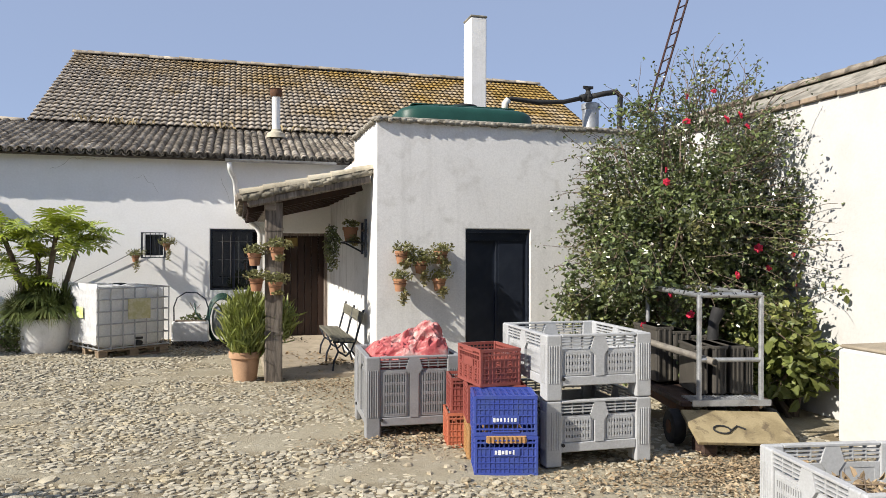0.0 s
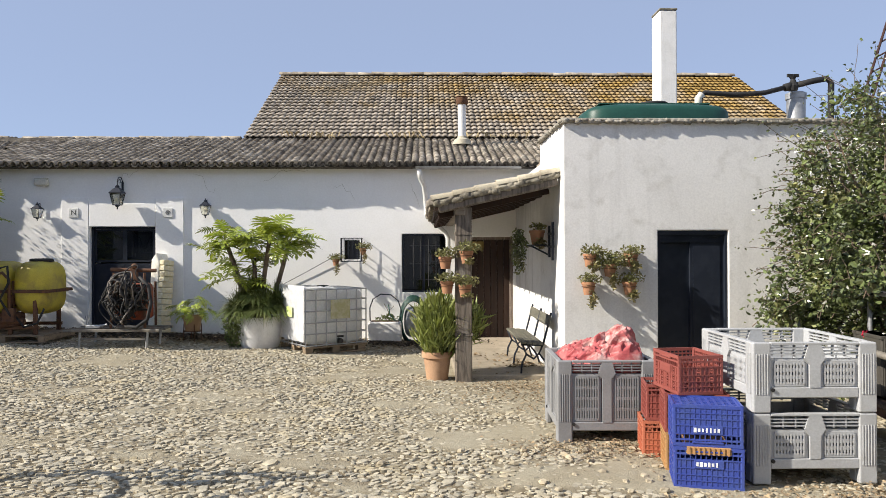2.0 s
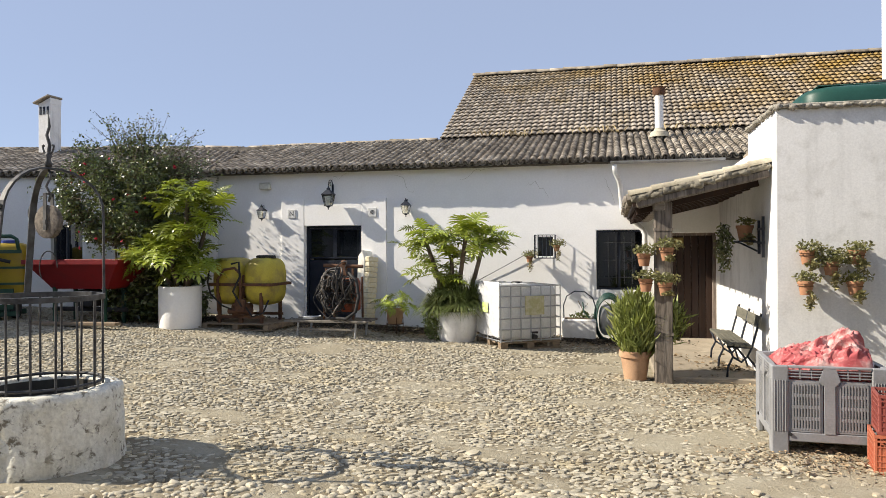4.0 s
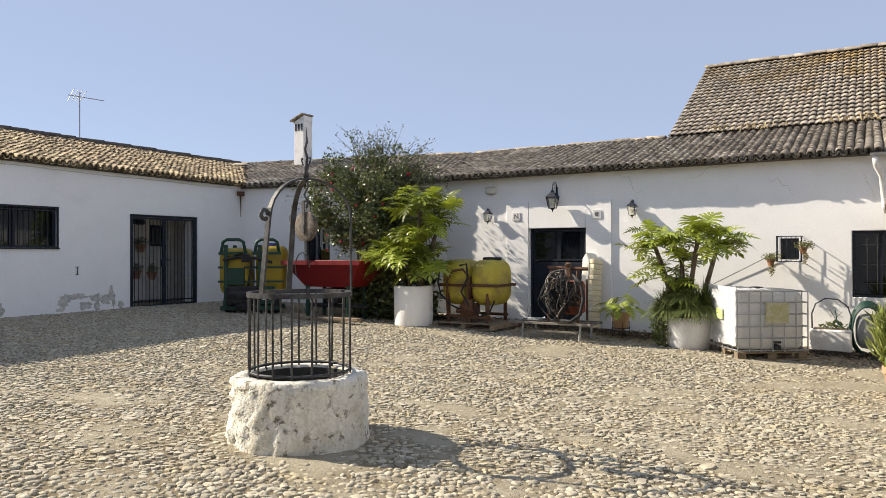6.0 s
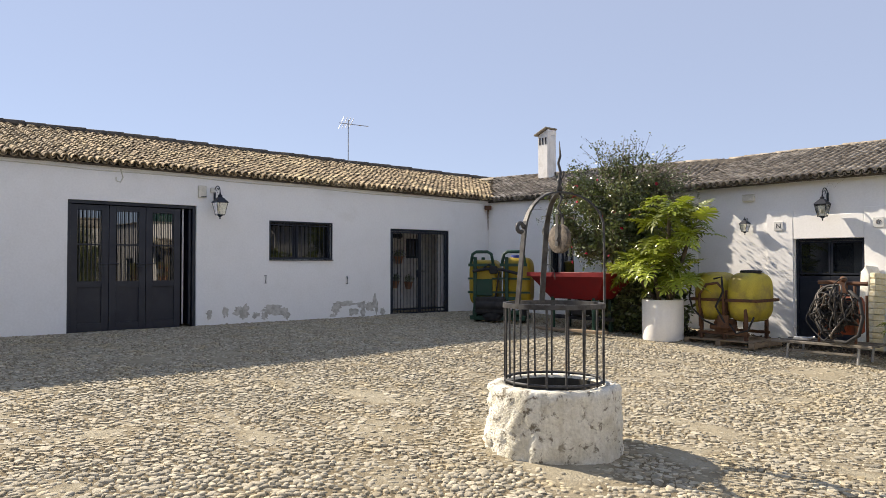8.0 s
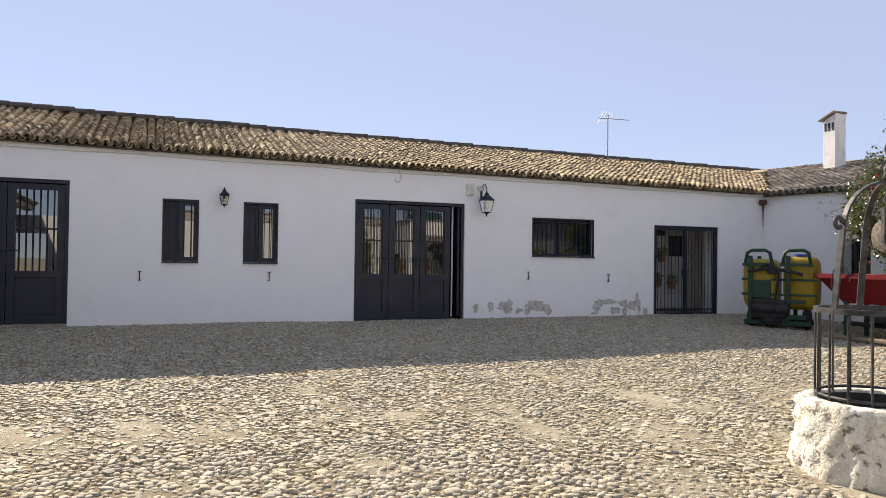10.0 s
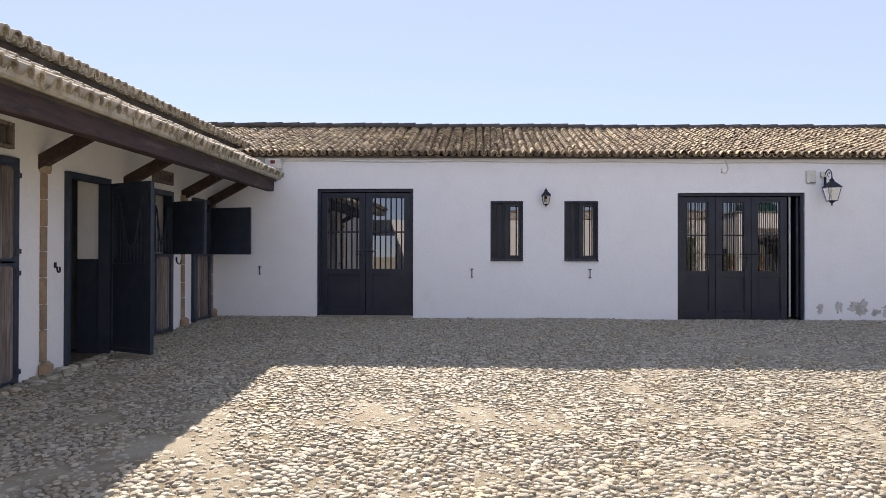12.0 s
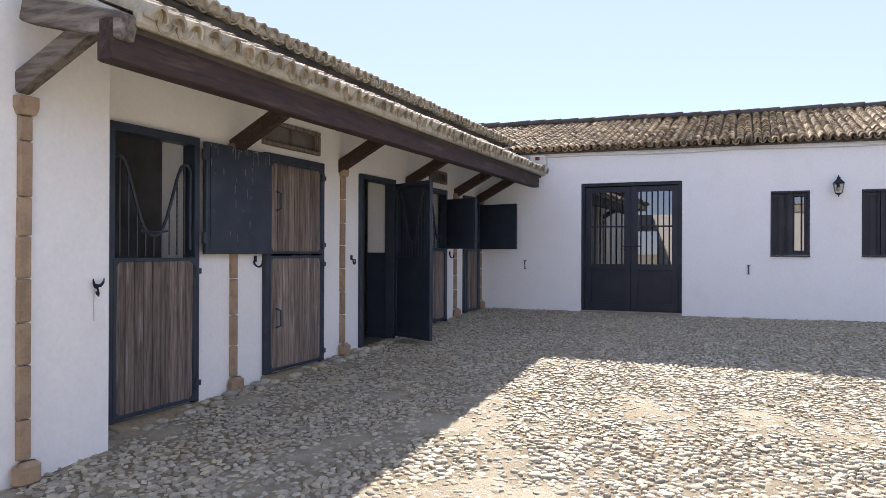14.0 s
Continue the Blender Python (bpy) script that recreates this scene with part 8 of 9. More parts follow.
part("pot", Mesher().lathe([(0.29, 0.0), (0.33, 0.10), (0.36, 0.34), (0.35, 0.46), (0.32, 0.50), (0.29, 0.50), (0.28, 0.42), (0.0, 0.43)], seg=36), "white_dirty", p2, "bulging stained white pot", smooth="edge")
part("soil", Mesher().lathe([(0.28, 0.43), (0.0, 0.46)], seg=20), "bark", p2)
big_plant(p2, [((-0.05, 0, 0.42), (-0.55, -0.05, 1.75), 19), ((0.02, -0.05, 0.42), (0.18, -0.1, 1.78), 21), ((0.08, 0.05, 0.42), (0.48, 0.02, 1.72), 17), ((-0.1, 0, 0.42), (-0.38, -0.1, 1.22), 12), ((-0.1, 0.1, 0.42), (-0.12, 0.1, 1.45), 12)], 8, 0.58)
for k, c in enumerate(((-0.30, -0.10, 0.56), (0.10, -0.18, 0.58), (-0.08, -0.05, 0.78), (0.28, 0.0, 0.62), (-0.2, 0.1, 0.7))):
    blades("strap_leaves", p2, c, 600, 0.42, 0.52, 0.014, "fern_leaf", 15 + k, droop=1.5, up=1.0)
    blades("upright_leaves", p2, (c[0], c[1], c[2] - 0.05), 350, 0.58, 0.42, 0.014, "fern_leaf", 35 + k, droop=0.7, up=1.0)
leaf_clump("trailing_leaves", p2, (-0.36, -0.16, 0.36), (0.20, 0.20, 0.34), 900, 0.05, "fern_leaf", 17, droop=0.8)


# ---- climbers ----
def climber(name, label, c, radii, leaves, size, flowers, seed, arch=8, bottom=0.0, fsize=0.05, lean=0.0, gap=0.10, side=None, waist=0.0, mat="bush_leaf"):
    """A flowering bush: stems from the ground, leafy tufts with gaps between, smaller and sparser towards the top, loose outer sprays."""
    rng = random.Random(seed)
    t = thing(name, label, "flowering bush")
    c = Vector(c)
    stems = Mesher()
    for k in range(12):
        a = rng.uniform(0, 2 * math.pi)
        base = Vector((c.x + 0.22 * math.cos(a), c.y + 0.18 * math.sin(a), bottom - 0.02))
        d = Vector((rng.uniform(-0.85, 0.85) * radii[0], rng.uniform(-0.8, 0.8) * radii[1], rng.uniform(0.1, 0.72) * radii[2]))
        top = c + d
        m = base.lerp(top, 0.5) + Vector((rng.uniform(-.2, .2), rng.uniform(-.2, .2), 0.1))
        stems.tube([base, base.lerp(m, 0.5) + Vector((rng.uniform(-.06, .06), 0, 0)), m, m.lerp(top, 0.5) + Vector((rng.uniform(-.1, .1), 0, 0.05)), top], [0.030, 0.024, 0.018, 0.013, 0.007], 6)
    part("woody_stock", stems, "bark", t, smooth=True, kind="stuff")
    v, f = [], []
    twigs = Mesher()
    norm = lambda p: (abs(p.x) ** 3 + abs(p.y) ** 3 + abs(p.z) ** 3) ** (1 / 3)
    made = 0
    while made < leaves:
        p = Vector((rng.uniform(-1, 1), rng.uniform(-1, 1), rng.uniform(-1, 1)))
        edge = 0.92 + 0.40 * noise.noise(p * 2.1 + Vector((seed, 0, 0))) - 0.12 * max(0.0, p.z) - waist * max(0.0, -p.z)
        r = norm(p)
        made += 1
        if r > min(edge, 1.05) or noise.noise(p * 3.4 + Vector((0, seed, 0))) < gap * (1 + 0.2 * p.z) * r:
            continue
        o = c + Vector((p.x * radii[0] + lean * max(0.0, p.z), p.y * radii[1], p.z * radii[2]))
        if o.z < bottom + 0.05:
            continue
        rad = rng.uniform(0.04, 0.11)
        big = 1.12 - 0.30 * max(0.0, p.z + 0.1)
        for _ in range(rng.randint(7, 13)):
            q = o + Vector((rng.gauss(0, rad), rng.gauss(0, rad), rng.gauss(0, rad * 0.8)))
            leaf_quad(v, f, q, rng, size * big * rng.uniform(0.55, 1.35), 0.45, 0.16, 0.68)
        made += 9
        if r > 0.5 and rng.random() < 0.25:      # bare twigs show between the leaves
            d = Vector((rng.gauss(0, 1), rng.gauss(0, 1), rng.gauss(0.3, 1))).normalized() * rng.uniform(0.15, 0.4)
            twigs.tube([o - d * 0.5, o + Vector((0, 0, 0.03)), o + d * 0.5], [0.005, 0.004, 0.002], 4)
    # long loose sprays round the outside
    for k in range(arch * 10):
        a, e = rng.uniform(0, 2 * math.pi), radians(rng.uniform(-30, 85))
        if side is not None and rng.random() < 0.35:
            a, e = side + rng.gauss(0, 0.5), radians(rng.uniform(-25, 55))
        d = Vector((math.cos(a) * math.cos(e), math.sin(a) * math.cos(e), math.sin(e)))
        s0 = c + Vector((d.x * radii[0], d.y * radii[1], d.z * radii[2])) * rng.uniform(0.65, 0.85) + Vector((lean * max(0.0, d.z), 0, 0))
        L = rng.uniform(0.25, 0.85)
        pts = [s0]
        for j in range(1, 7):
            d = (d + Vector((rng.gauss(0, .18), rng.gauss(0, .18), rng.gauss(-0.06, .16)))).normalized()
            pts.append(pts[-1] + d * L / 6)
        twigs.tube(pts, [0.005, 0.005, 0.004, 0.004, 0.003, 0.003, 0.002], 4)
        for q in pts[1:]:
            for _ in range(rng.randint(0, 4)):
                leaf_quad(v, f, q + Vector((rng.gauss(0, .03), rng.gauss(0, .03), rng.gauss(0, .03))), rng, size * rng.uniform(0.5, 1.0), 0.35, 0.20, 0.6)
    part("brushwood", twigs, "bark", t, kind="stuff")
    bulk("crown", v, f, mat, t, "stuff", False)
    petal = Mesher()
    for k in range(6):
        a = k * math.pi / 3
        petal.blob((0.55 * math.cos(a), 0.55 * math.sin(a), 0.1 * math.sin(k * 2.1)), (0.85, 0.75, 0.35), rz=math.degrees(a), seg=7, rings=4)
    petal.blob((0, 0, 0.2), (0.7, 0.7, 0.6), seg=7, rings=4)
    pm = petal.mesh("flower")
    pm.materials.append(M["flower"])
    for _ in range(flowers):
        d = Vector((rng.uniform(-1, 0.9), rng.uniform(-1, -0.1), rng.uniform(-0.6, 0.6))).normalized()
        p = c + Vector((d.x * radii[0], d.y * radii[1], d.z * radii[2])) * rng.uniform(0.85, 1.03)
        fl_ = new("flower", pm)
        fl_.parent = t
        fl_.matrix_basis = Matrix.Translation(p) @ Euler((rng.uniform(0.6, 1.8), rng.uniform(-.5, .5), rng.uniform(-1, 1))).to_matrix().to_4x4() @ Matrix.Scale(fsize * rng.uniform(0.6, 1.1), 4)
    return t


climber("flowering_climber", "tall dense climber with red flowers against the white wall", (5.13, 7.45, 1.85), (1.28, 1.12, 1.76), 56000, 0.054, 18, 41, arch=60, fsize=0.046, lean=0.28, gap=0.27, side=0.0)
climber("low_vine", "broad-leaved green vine at the foot of the white wall", (5.66, 6.62, 0.62), (0.36, 0.45, 0.40), 2400, 0.12, 0, 43, arch=3, mat="vine_leaf")
climber("corner_climber", "tall red-flowered climber in the corner by the north wall", (-8.54, 12.36, 2.61), (1.34, 0.92, 1.35), 44000, 0.058, 26, 47, arch=40, bottom=0.4, fsize=0.040, gap=0.30, side=0.3, waist=0.45)
climber("low_shrub", "dark shrub at the foot of the climber", (-8.0, 12.3, 0.95), (0.9, 0.6, 0.6), 12000, 0.09, 0, 49, arch=4, bottom=0.35)


# ---- yellow spray tank on a pallet ----
def pallet(at, w, d, label):
    t = thing("wooden_pallet", label, "pallet", "", at)
    for k in range(6):
        part("deck_board", Mesher().box((0, -d / 2 + 0.05 + (d - 0.10) * k / 5, 0.108), (w, 0.095, 0.02), ch=0.003), "pallet", t)
    for i in (-1, 0, 1):
        part("stringer", Mesher().box((i * (w / 2 - 0.05), 0, 0.058), (0.09, d, 0.078), ch=0.004), "pallet", t)
        part("bottom_board", Mesher().box((0, i * (d / 2 - 0.05), 0.01), (w, 0.095, 0.018), ch=0.003), "pallet", t)


def spray_tank():
    x, y = -6.05, 12.22
    z = ground_h(x, y)
    pallet(Matrix.Translation((x, y - 0.05, z)), 1.25, 1.0, "dark worn wooden pallet under the yellow tank")
    t = thing("spray_tank", "faded yellow two-part spray tank in a rusty steel frame", "spray tank", "", Matrix.Translation((x, y, z + 0.12)))
    for sx in (-1, 1):
        part("tank", Mesher().blob((sx * 0.30, 0, 0.71), (0.57, 0.80, 0.84), power=3.6, seg=28, rings=16), "yellow_tank", t, smooth=True)
    part("saddle", Mesher().box((0, 0.05, 0.62), (0.06, 0.6, 0.4), ch=0.01), "rust", t)
    part("lid", Mesher().lathe([(0.17, 0.0), (0.175, 0.04), (0.15, 0.055), (0.0, 0.06)], c=(0.32, -0.02, 1.11), seg=22), "black_rubber", t, "dark round filler lid", smooth="edge")
    part("band", Mesher().box((0, -0.405, 0.66), (1.18, 0.02, 0.05)).box((0, 0.405, 0.66), (1.18, 0.02, 0.05)).box((-0.595, 0, 0.66), (0.02, 0.82, 0.05)).box((0.595, 0, 0.66), (0.02, 0.82, 0.05)), "rust", t)
    for px in (-0.40, 0.02, 0.40):
        for py in (-0.36, 0.36):
            part("leg", Mesher().box((px, py, 0.30), (0.055, 0.055, 0.62), ch=0.005), "rust", t)
    for py in (-0.36, 0.36):
        part("cross_bar", Mesher().box((0, py, 0.10), (0.9, 0.05, 0.05)), "rust", t)
    part("arch_bar", Mesher().tube([(-0.38, -0.44, 0.2), (-0.38, -0.46, 0.75), (-0.25, -0.46, 0.92), (-0.05, -0.46, 0.95), (0.05, -0.46, 0.85), (0.05, -0.44, 0.2)], 0.024, 8), "rust", t, smooth=True)
    part("pump", Mesher().blob((0, -0.30, 0.22), (0.34, 0.26, 0.24), power=4, wob=0.2).box((0.05, -0.45, 0.30), (0.18, 0.08, 0.22), ch=0.01).tube([(-0.2, -0.4, 0.2), (0.25, -0.4, 0.2)], 0.05, 10), "rust", t)
    part("hose", Mesher().tube([(-0.1, -0.48, 1.02), (0.05, -0.50, 1.05), (0.08, -0.52, 0.8), (-0.05, -0.52, 0.55), (0.06, -0.50, 0.35), (0.12, -0.45, 0.22)], 0.018, 8), "black_rubber", t, smooth=True)
    part("hose", Mesher().tube([(-0.55, -0.42, 1.0), (-0.57, -0.46, 0.7), (-0.5, -0.48, 0.5), (-0.3, -0.45, 0.3), (-0.1, -0.42, 0.22)], 0.016, 8), "black_rubber", t, smooth=True)
    part("hose", Mesher().tube([(0.1, -0.4, 0.3), (0.3, -0.5, 0.12), (0.5, -0.5, 0.18), (0.58, -0.45, 0.4)], 0.016, 8), "black_rubber", t, smooth=True)


spray_tank()


def machine():
    x, y = -4.30, 11.95
    z = ground_h(x, y)
    b = thing("steel_trestle", "low grey steel trestle bench", "trestle", "", Matrix.Translation((x, y, z)))
    for py in (-0.30, -0.02, 0.28):
        part("top_bar", Mesher().box((-0.10, py, 0.27), (1.45, 0.045, 0.04), ch=0.005), "old_pipe", b)
    for px in (-0.78, -0.30, 0.15, 0.58):
        part("tie_bar", Mesher().box((px, 0, 0.262), (0.04, 0.62, 0.024), ch=0.004), "old_pipe", b)
    for px in (-0.60, 0.42):
        for py in (-0.28, 0.28):
            part("leg", Mesher().tube([(px, py, 0.0), (px + 0.02, py, 0.26)], 0.020, 8), "galv", b)
    part("cross_bar", Mesher().box((-0.09, -0.28, 0.14), (1.0, 0.03, 0.03)), "old_pipe", b)
    m = thing("sprayer_unit", "rusty red spraying unit hung with coils of black hose", "spraying machine", "", Matrix.Translation((x + 0.10, y, z + 0.295)))
    part("body", Mesher().box((0, 0.08, 0.38), (0.48, 0.38, 0.52), ch=0.03), "red_rust", m)
    part("motor", Mesher().tube([(-0.28, -0.02, 0.55), (0.28, -0.02, 0.55)], 0.14, 14).box((0, -0.14, 0.36), (0.30, 0.10, 0.34), ch=0.02), "red_rust", m)
    part("top_bar", Mesher().tube([(-0.34, 0.02, 0.90), (0.36, 0.02, 0.88)], 0.03, 8).box((0.02, 0.02, 0.82), (0.10, 0.08, 0.20)).blob((0.03, 0, 0.95), (0.10, 0.10, 0.09)), "rust", m)
    for px in (-0.26, 0.26):
        part("frame_leg", Mesher().tube([(px, -0.18, 0.0), (px * 0.9, -0.12, 0.85)], 0.02, 6).tube([(px, 0.28, 0.0), (px, 0.26, 0.7)], 0.02, 6), "rust", m)
    rng = random.Random(12)
    for k in range(32):
        cz = rng.uniform(0.34, 0.66)
        rx, rz_, cx = rng.uniform(0.10, 0.24) * (1.25 - 0.5 * cz), rng.uniform(0.12, 0.30), rng.uniform(-0.15, 0.17)
        yy = -0.22 - rng.uniform(0, 0.16)
        ph = rng.uniform(0, 6)
        pts = [(cx + rx * math.cos(a) + 0.05 * math.sin(3 * a + ph) + 0.02 * math.sin(5 * a), yy + 0.07 * math.sin(2 * a + ph), max(0.03, cz + rz_ * math.sin(a) + 0.05 * math.cos(2 * a + ph) + 0.02 * math.sin(4 * a))) for a in [j * math.pi / 14 for j in range(28)]]
        part("hose_loop", Mesher().tube(pts, rng.choice((0.008, 0.011, 0.014)), 6, closed=True), "hose_grey" if k % 3 == 0 else "black_rubber", m, smooth=True)
    part("thick_hose", Mesher().tube([(0.05, -0.40, 0.06), (0.22, -0.42, 0.03), (0.38, -0.40, 0.15), (0.42, -0.36, 0.40), (0.36, -0.3, 0.66), (0.2, -0.25, 0.78)], 0.028, 10), "black_rubber", m, "thick ribbed black hose", smooth=True)
    part("lever", Mesher().tube([(-0.62, -0.2, 0.20), (-0.60, -0.2, 0.05), (-0.45, -0.22, 0.03), (-0.30, -0.22, 0.06)], 0.018, 6).box((-0.5, -0.2, 0.03), (0.22, 0.12, 0.05), ch=0.008), "galv", m)


M["red_rust"] = material("rust_red_cast_iron", (0.26, 0.055, 0.022), (0.16, 0.05, 0.025), (0.10, 0.05, 0.035), rough=0.75, scale=9, fine=70, bump=0.4, cover3=(0.5, 0.65))
M["hose_grey"] = material("sun_faded_hose", (0.10, 0.085, 0.07), (0.06, 0.052, 0.045), (0.18, 0.12, 0.08), rough=0.5, scale=12, fine=70, bump=0.2)
machine()

fb = thing("foam_boards", "stack of yellowed foam boards leaning on the wall", "foam boards", "", Matrix.Translation((-4.38, 13.60, ground_h(-4.4, 13.6) + 0.03)) @ Euler((radians(-5), 0, radians(-18))).to_matrix().to_4x4())
part("board", Mesher().prism([(-0.13, 0), (0.03, 0), (0.03, 1.25), (-0.04, 1.42), (-0.13, 1.30)], 0.30, Matrix.Translation((0, -0.15, 0))), "foam_white", fb, "pale torn front board", bevel=0.01)
rng = random.Random(9)
for k in range(13):
    part("layer", Mesher().box((0.085 + rng.uniform(-.006, .006), 0.0, 0.05 + 0.10 * k), (0.11, 0.28, 0.092), ch=0.01, rz=rng.uniform(-3, 3)), "foam", fb)

sp = thing("potted_shrub", "small broad-leaved plant in a stained pot on an iron stand", "potted plant", "", Matrix.Translation((-3.52, 12.75, ground_h(-3.5, 12.7))))
part("pot", Mesher().lathe(pot_profile(0.12, 0.17, 0.26, 0.02), c=(0, 0, 0.18), seg=20), "terracotta_pale", sp, smooth="edge")
part("stand", (lambda mb: [mb.tube([(0.15 * math.cos(a), 0.15 * math.sin(a), 0), (0.14 * math.cos(a), 0.14 * math.sin(a), 0.30)], 0.008, 5) for a in (0.4, 2.0, 3.6, 5.2)] and mb.tube([(0.15 * math.cos(a), 0.15 * math.sin(a), 0.18) for a in [k * 0.4 for k in range(16)]], 0.008, 5, closed=True))(Mesher()), "rust", sp)
part("soil", Mesher().lathe([(0.14, 0.40), (0.0, 0.42)], seg=14), "bark", sp)
rng = random.Random(2)
for k in range(34):
    a, el = k * 2.4, radians(rng.uniform(5, 75))
    L = rng.uniform(0.14, 0.36)
    e = Vector((math.cos(a) * math.cos(el) * L, math.sin(a) * math.cos(el) * L, 0.42 + math.sin(el) * L))
    lf = new("leaf", LEAVES[k % 4])
    lf.parent = sp
    lf.matrix_basis = Matrix.Translation(e) @ Euler((radians(rng.uniform(-50, 10)), rng.uniform(-.4, .4), a - math.pi / 2)).to_matrix().to_4x4() @ Matrix.Scale(rng.uniform(0.12, 0.2), 4)

# ---- planter, hoop and hose by the north wall ----
tb = thing("stone_planter", "small rough white planter box with an iron hoop", "planter", "", Matrix.Translation((-0.34, 13.62, ground_h(-0.3, 13.6) - 0.01)))
part("box", Mesher().box((0, 0, 0.19), (0.60, 0.34, 0.38), ch=0.025), "white_dirty", tb)
part("soil", Mesher().box((0, 0, 0.382), (0.50, 0.25, 0.02)), "bark", tb)
part("hoop", Mesher().tube([(-0.27, 0.0, 0.38), (-0.275, 0, 0.62), (-0.22, 0, 0.78), (-0.08, 0, 0.87), (0.10, 0, 0.86), (0.24, 0, 0.75), (0.29, 0, 0.58), (0.28, 0, 0.36)], 0.012, 6), "dark_metal", tb, smooth=True)
leaf_clump("leaves", tb, (0.05, 0, 0.44), (0.22, 0.10, 0.06), 110, 0.05, "fern_leaf", 88)
part("stem", Mesher().tube([(0.02, 0, 0.38), (0.06, 0.0, 0.55), (-0.02, 0.02, 0.70)], 0.006, 5).tube([(0.06, 0, 0.55), (0.16, 0.0, 0.66)], 0.004, 5), "bark", tb)
hr = thing("hose_coil", "green garden hose coiled on a wheel against the wall", "garden hose", "", Matrix.Translation((0.17, 13.66, 0.42)))
rng = random.Random(14)
for k in range(7):
    rr = 0.33 + 0.012 * k
    part("coil", Mesher().tube([(rr * 0.62 * math.cos(a) + rng.uniform(-.004, .004), -0.10 + 0.028 * k + 0.01 * math.sin(a * 2 + k), rr * 1.12 * math.sin(a)) for a in [j * math.pi / 16 for j in range(32)]], 0.014, 6, closed=True), "green_hose", hr, smooth=True)
part("loose_end", Mesher().tube([(-0.22, -0.08, 0.1), (-0.3, -0.12, -0.02), (-0.42, -0.10, 0.12), (-0.45, -0.08, 0.30)], 0.012, 6), "green_hose", hr, smooth=True)
part("drum", Mesher().blob((0.0, 0.02, -0.02), (0.34, 0.12, 0.56), power=3), "galv", hr, smooth=True)


# ---- machines in the shaded corner ----
def knapsack_sprayer():
    x, y = -10.5, 11.0
    z = ground_h(x, y)
    t = thing("field_sprayer", "yellow field sprayer tank in a dark green steel frame", "field sprayer", "", Matrix.Translation((x, y, z)) @ Euler((0, 0, radians(32))).to_matrix().to_4x4())
    part("tank", Mesher().blob((-0.32, 0, 0.82), (0.62, 0.62, 0.94), power=5, seg=28, rings=14), "yellow_sprayer", t, smooth=True)
    part("tank", Mesher().blob((0.36, 0.1, 0.84), (0.60, 0.62, 1.0), power=5, seg=28, rings=14), "yellow_sprayer", t, smooth=True)
    for z_ in (0.62, 0.9):
        part("tank_band", Mesher().box((0.02, -0.29, z_), (1.30, 0.02, 0.04)), "green_paint", t)
    for px in (-0.46, 0.20):
        for py in (-0.34, 0.34):
            part("frame_post", Mesher().box((px, py, 0.72), (0.07, 0.06, 1.25), ch=0.008), "green_paint", t)
    for px in (-0.32, 0.34):
        part("roll_bar", Mesher().tube([(px - 0.24, -0.33, 1.18), (px - 0.20, -0.33, 1.40), (px - 0.12, -0.33, 1.45), (px + 0.12, -0.33, 1.45), (px + 0.20, -0.33, 1.40), (px + 0.24, -0.33, 1.18)], 0.032, 8), "green_paint", t, smooth=True)
        part("cross_bar", Mesher().box((px, -0.34, 1.18), (0.56, 0.05, 0.06)), "green_paint", t)
    part("cross_bar", Mesher().box((0, -0.36, 0.50), (1.0, 0.06, 0.07)).box((0, -0.36, 0.22), (1.0, 0.06, 0.08)), "green_paint", t)
    part("hatch", Mesher().box((-0.3, -0.33, 0.72), (0.40, 0.05, 0.34), ch=0.01), "green_paint", t)
    part("pump_housing", Mesher().box((-0.12, -0.40, 0.36), (0.62, 0.16, 0.34), ch=0.03).tube([(-0.40, -0.42, 0.36), (0.22, -0.42, 0.36)], 0.10, 14), "black_rubber", t)
    part("skid", Mesher().box((0.0, -0.30, 0.10), (1.15, 0.10, 0.09), ch=0.01).box((0.0, 0.25, 0.10), (1.15, 0.10, 0.09), ch=0.01), "green_paint", t)
    part("manifold", Mesher().tube([(-0.50, -0.38, 1.05), (-0.2, -0.40, 1.10), (0.15, -0.40, 1.08), (0.45, -0.36, 1.0)], 0.03, 8).box((-0.06, -0.40, 1.08), (0.16, 0.10, 0.16), ch=0.02), "black_rubber", t)
    part("pump", Mesher().blob((-0.1, -0.32, 0.18), (0.4, 0.3, 0.28), power=3, wob=0.25), "black_rubber", t)
    part("hose", Mesher().tube([(-0.3, -0.36, 1.1), (-0.15, -0.42, 1.2), (0.05, -0.40, 1.02), (0.0, -0.42, 0.6), (-0.1, -0.4, 0.3)], 0.018, 8), "black_rubber", t, smooth=True)
    part("filler_lid", Mesher().lathe([(0.15, 0), (0.15, 0.05), (0, 0.06)], c=(0.36, 0.05, 1.33), seg=18), "blue_plastic", t, "blue lid")
    for k in (-1, 1):
        part("wheel", Mesher().lathe([(0.05, -0.06), (0.16, -0.06), (0.18, -0.03), (0.18, 0.03), (0.16, 0.06), (0.05, 0.06)], seg=20), "black_rubber", t, at=Matrix.Translation((0.48 * k, -0.1, 0.18)) @ Euler((0, math.pi / 2, 0)).to_matrix().to_4x4(), smooth="edge")


knapsack_sprayer()


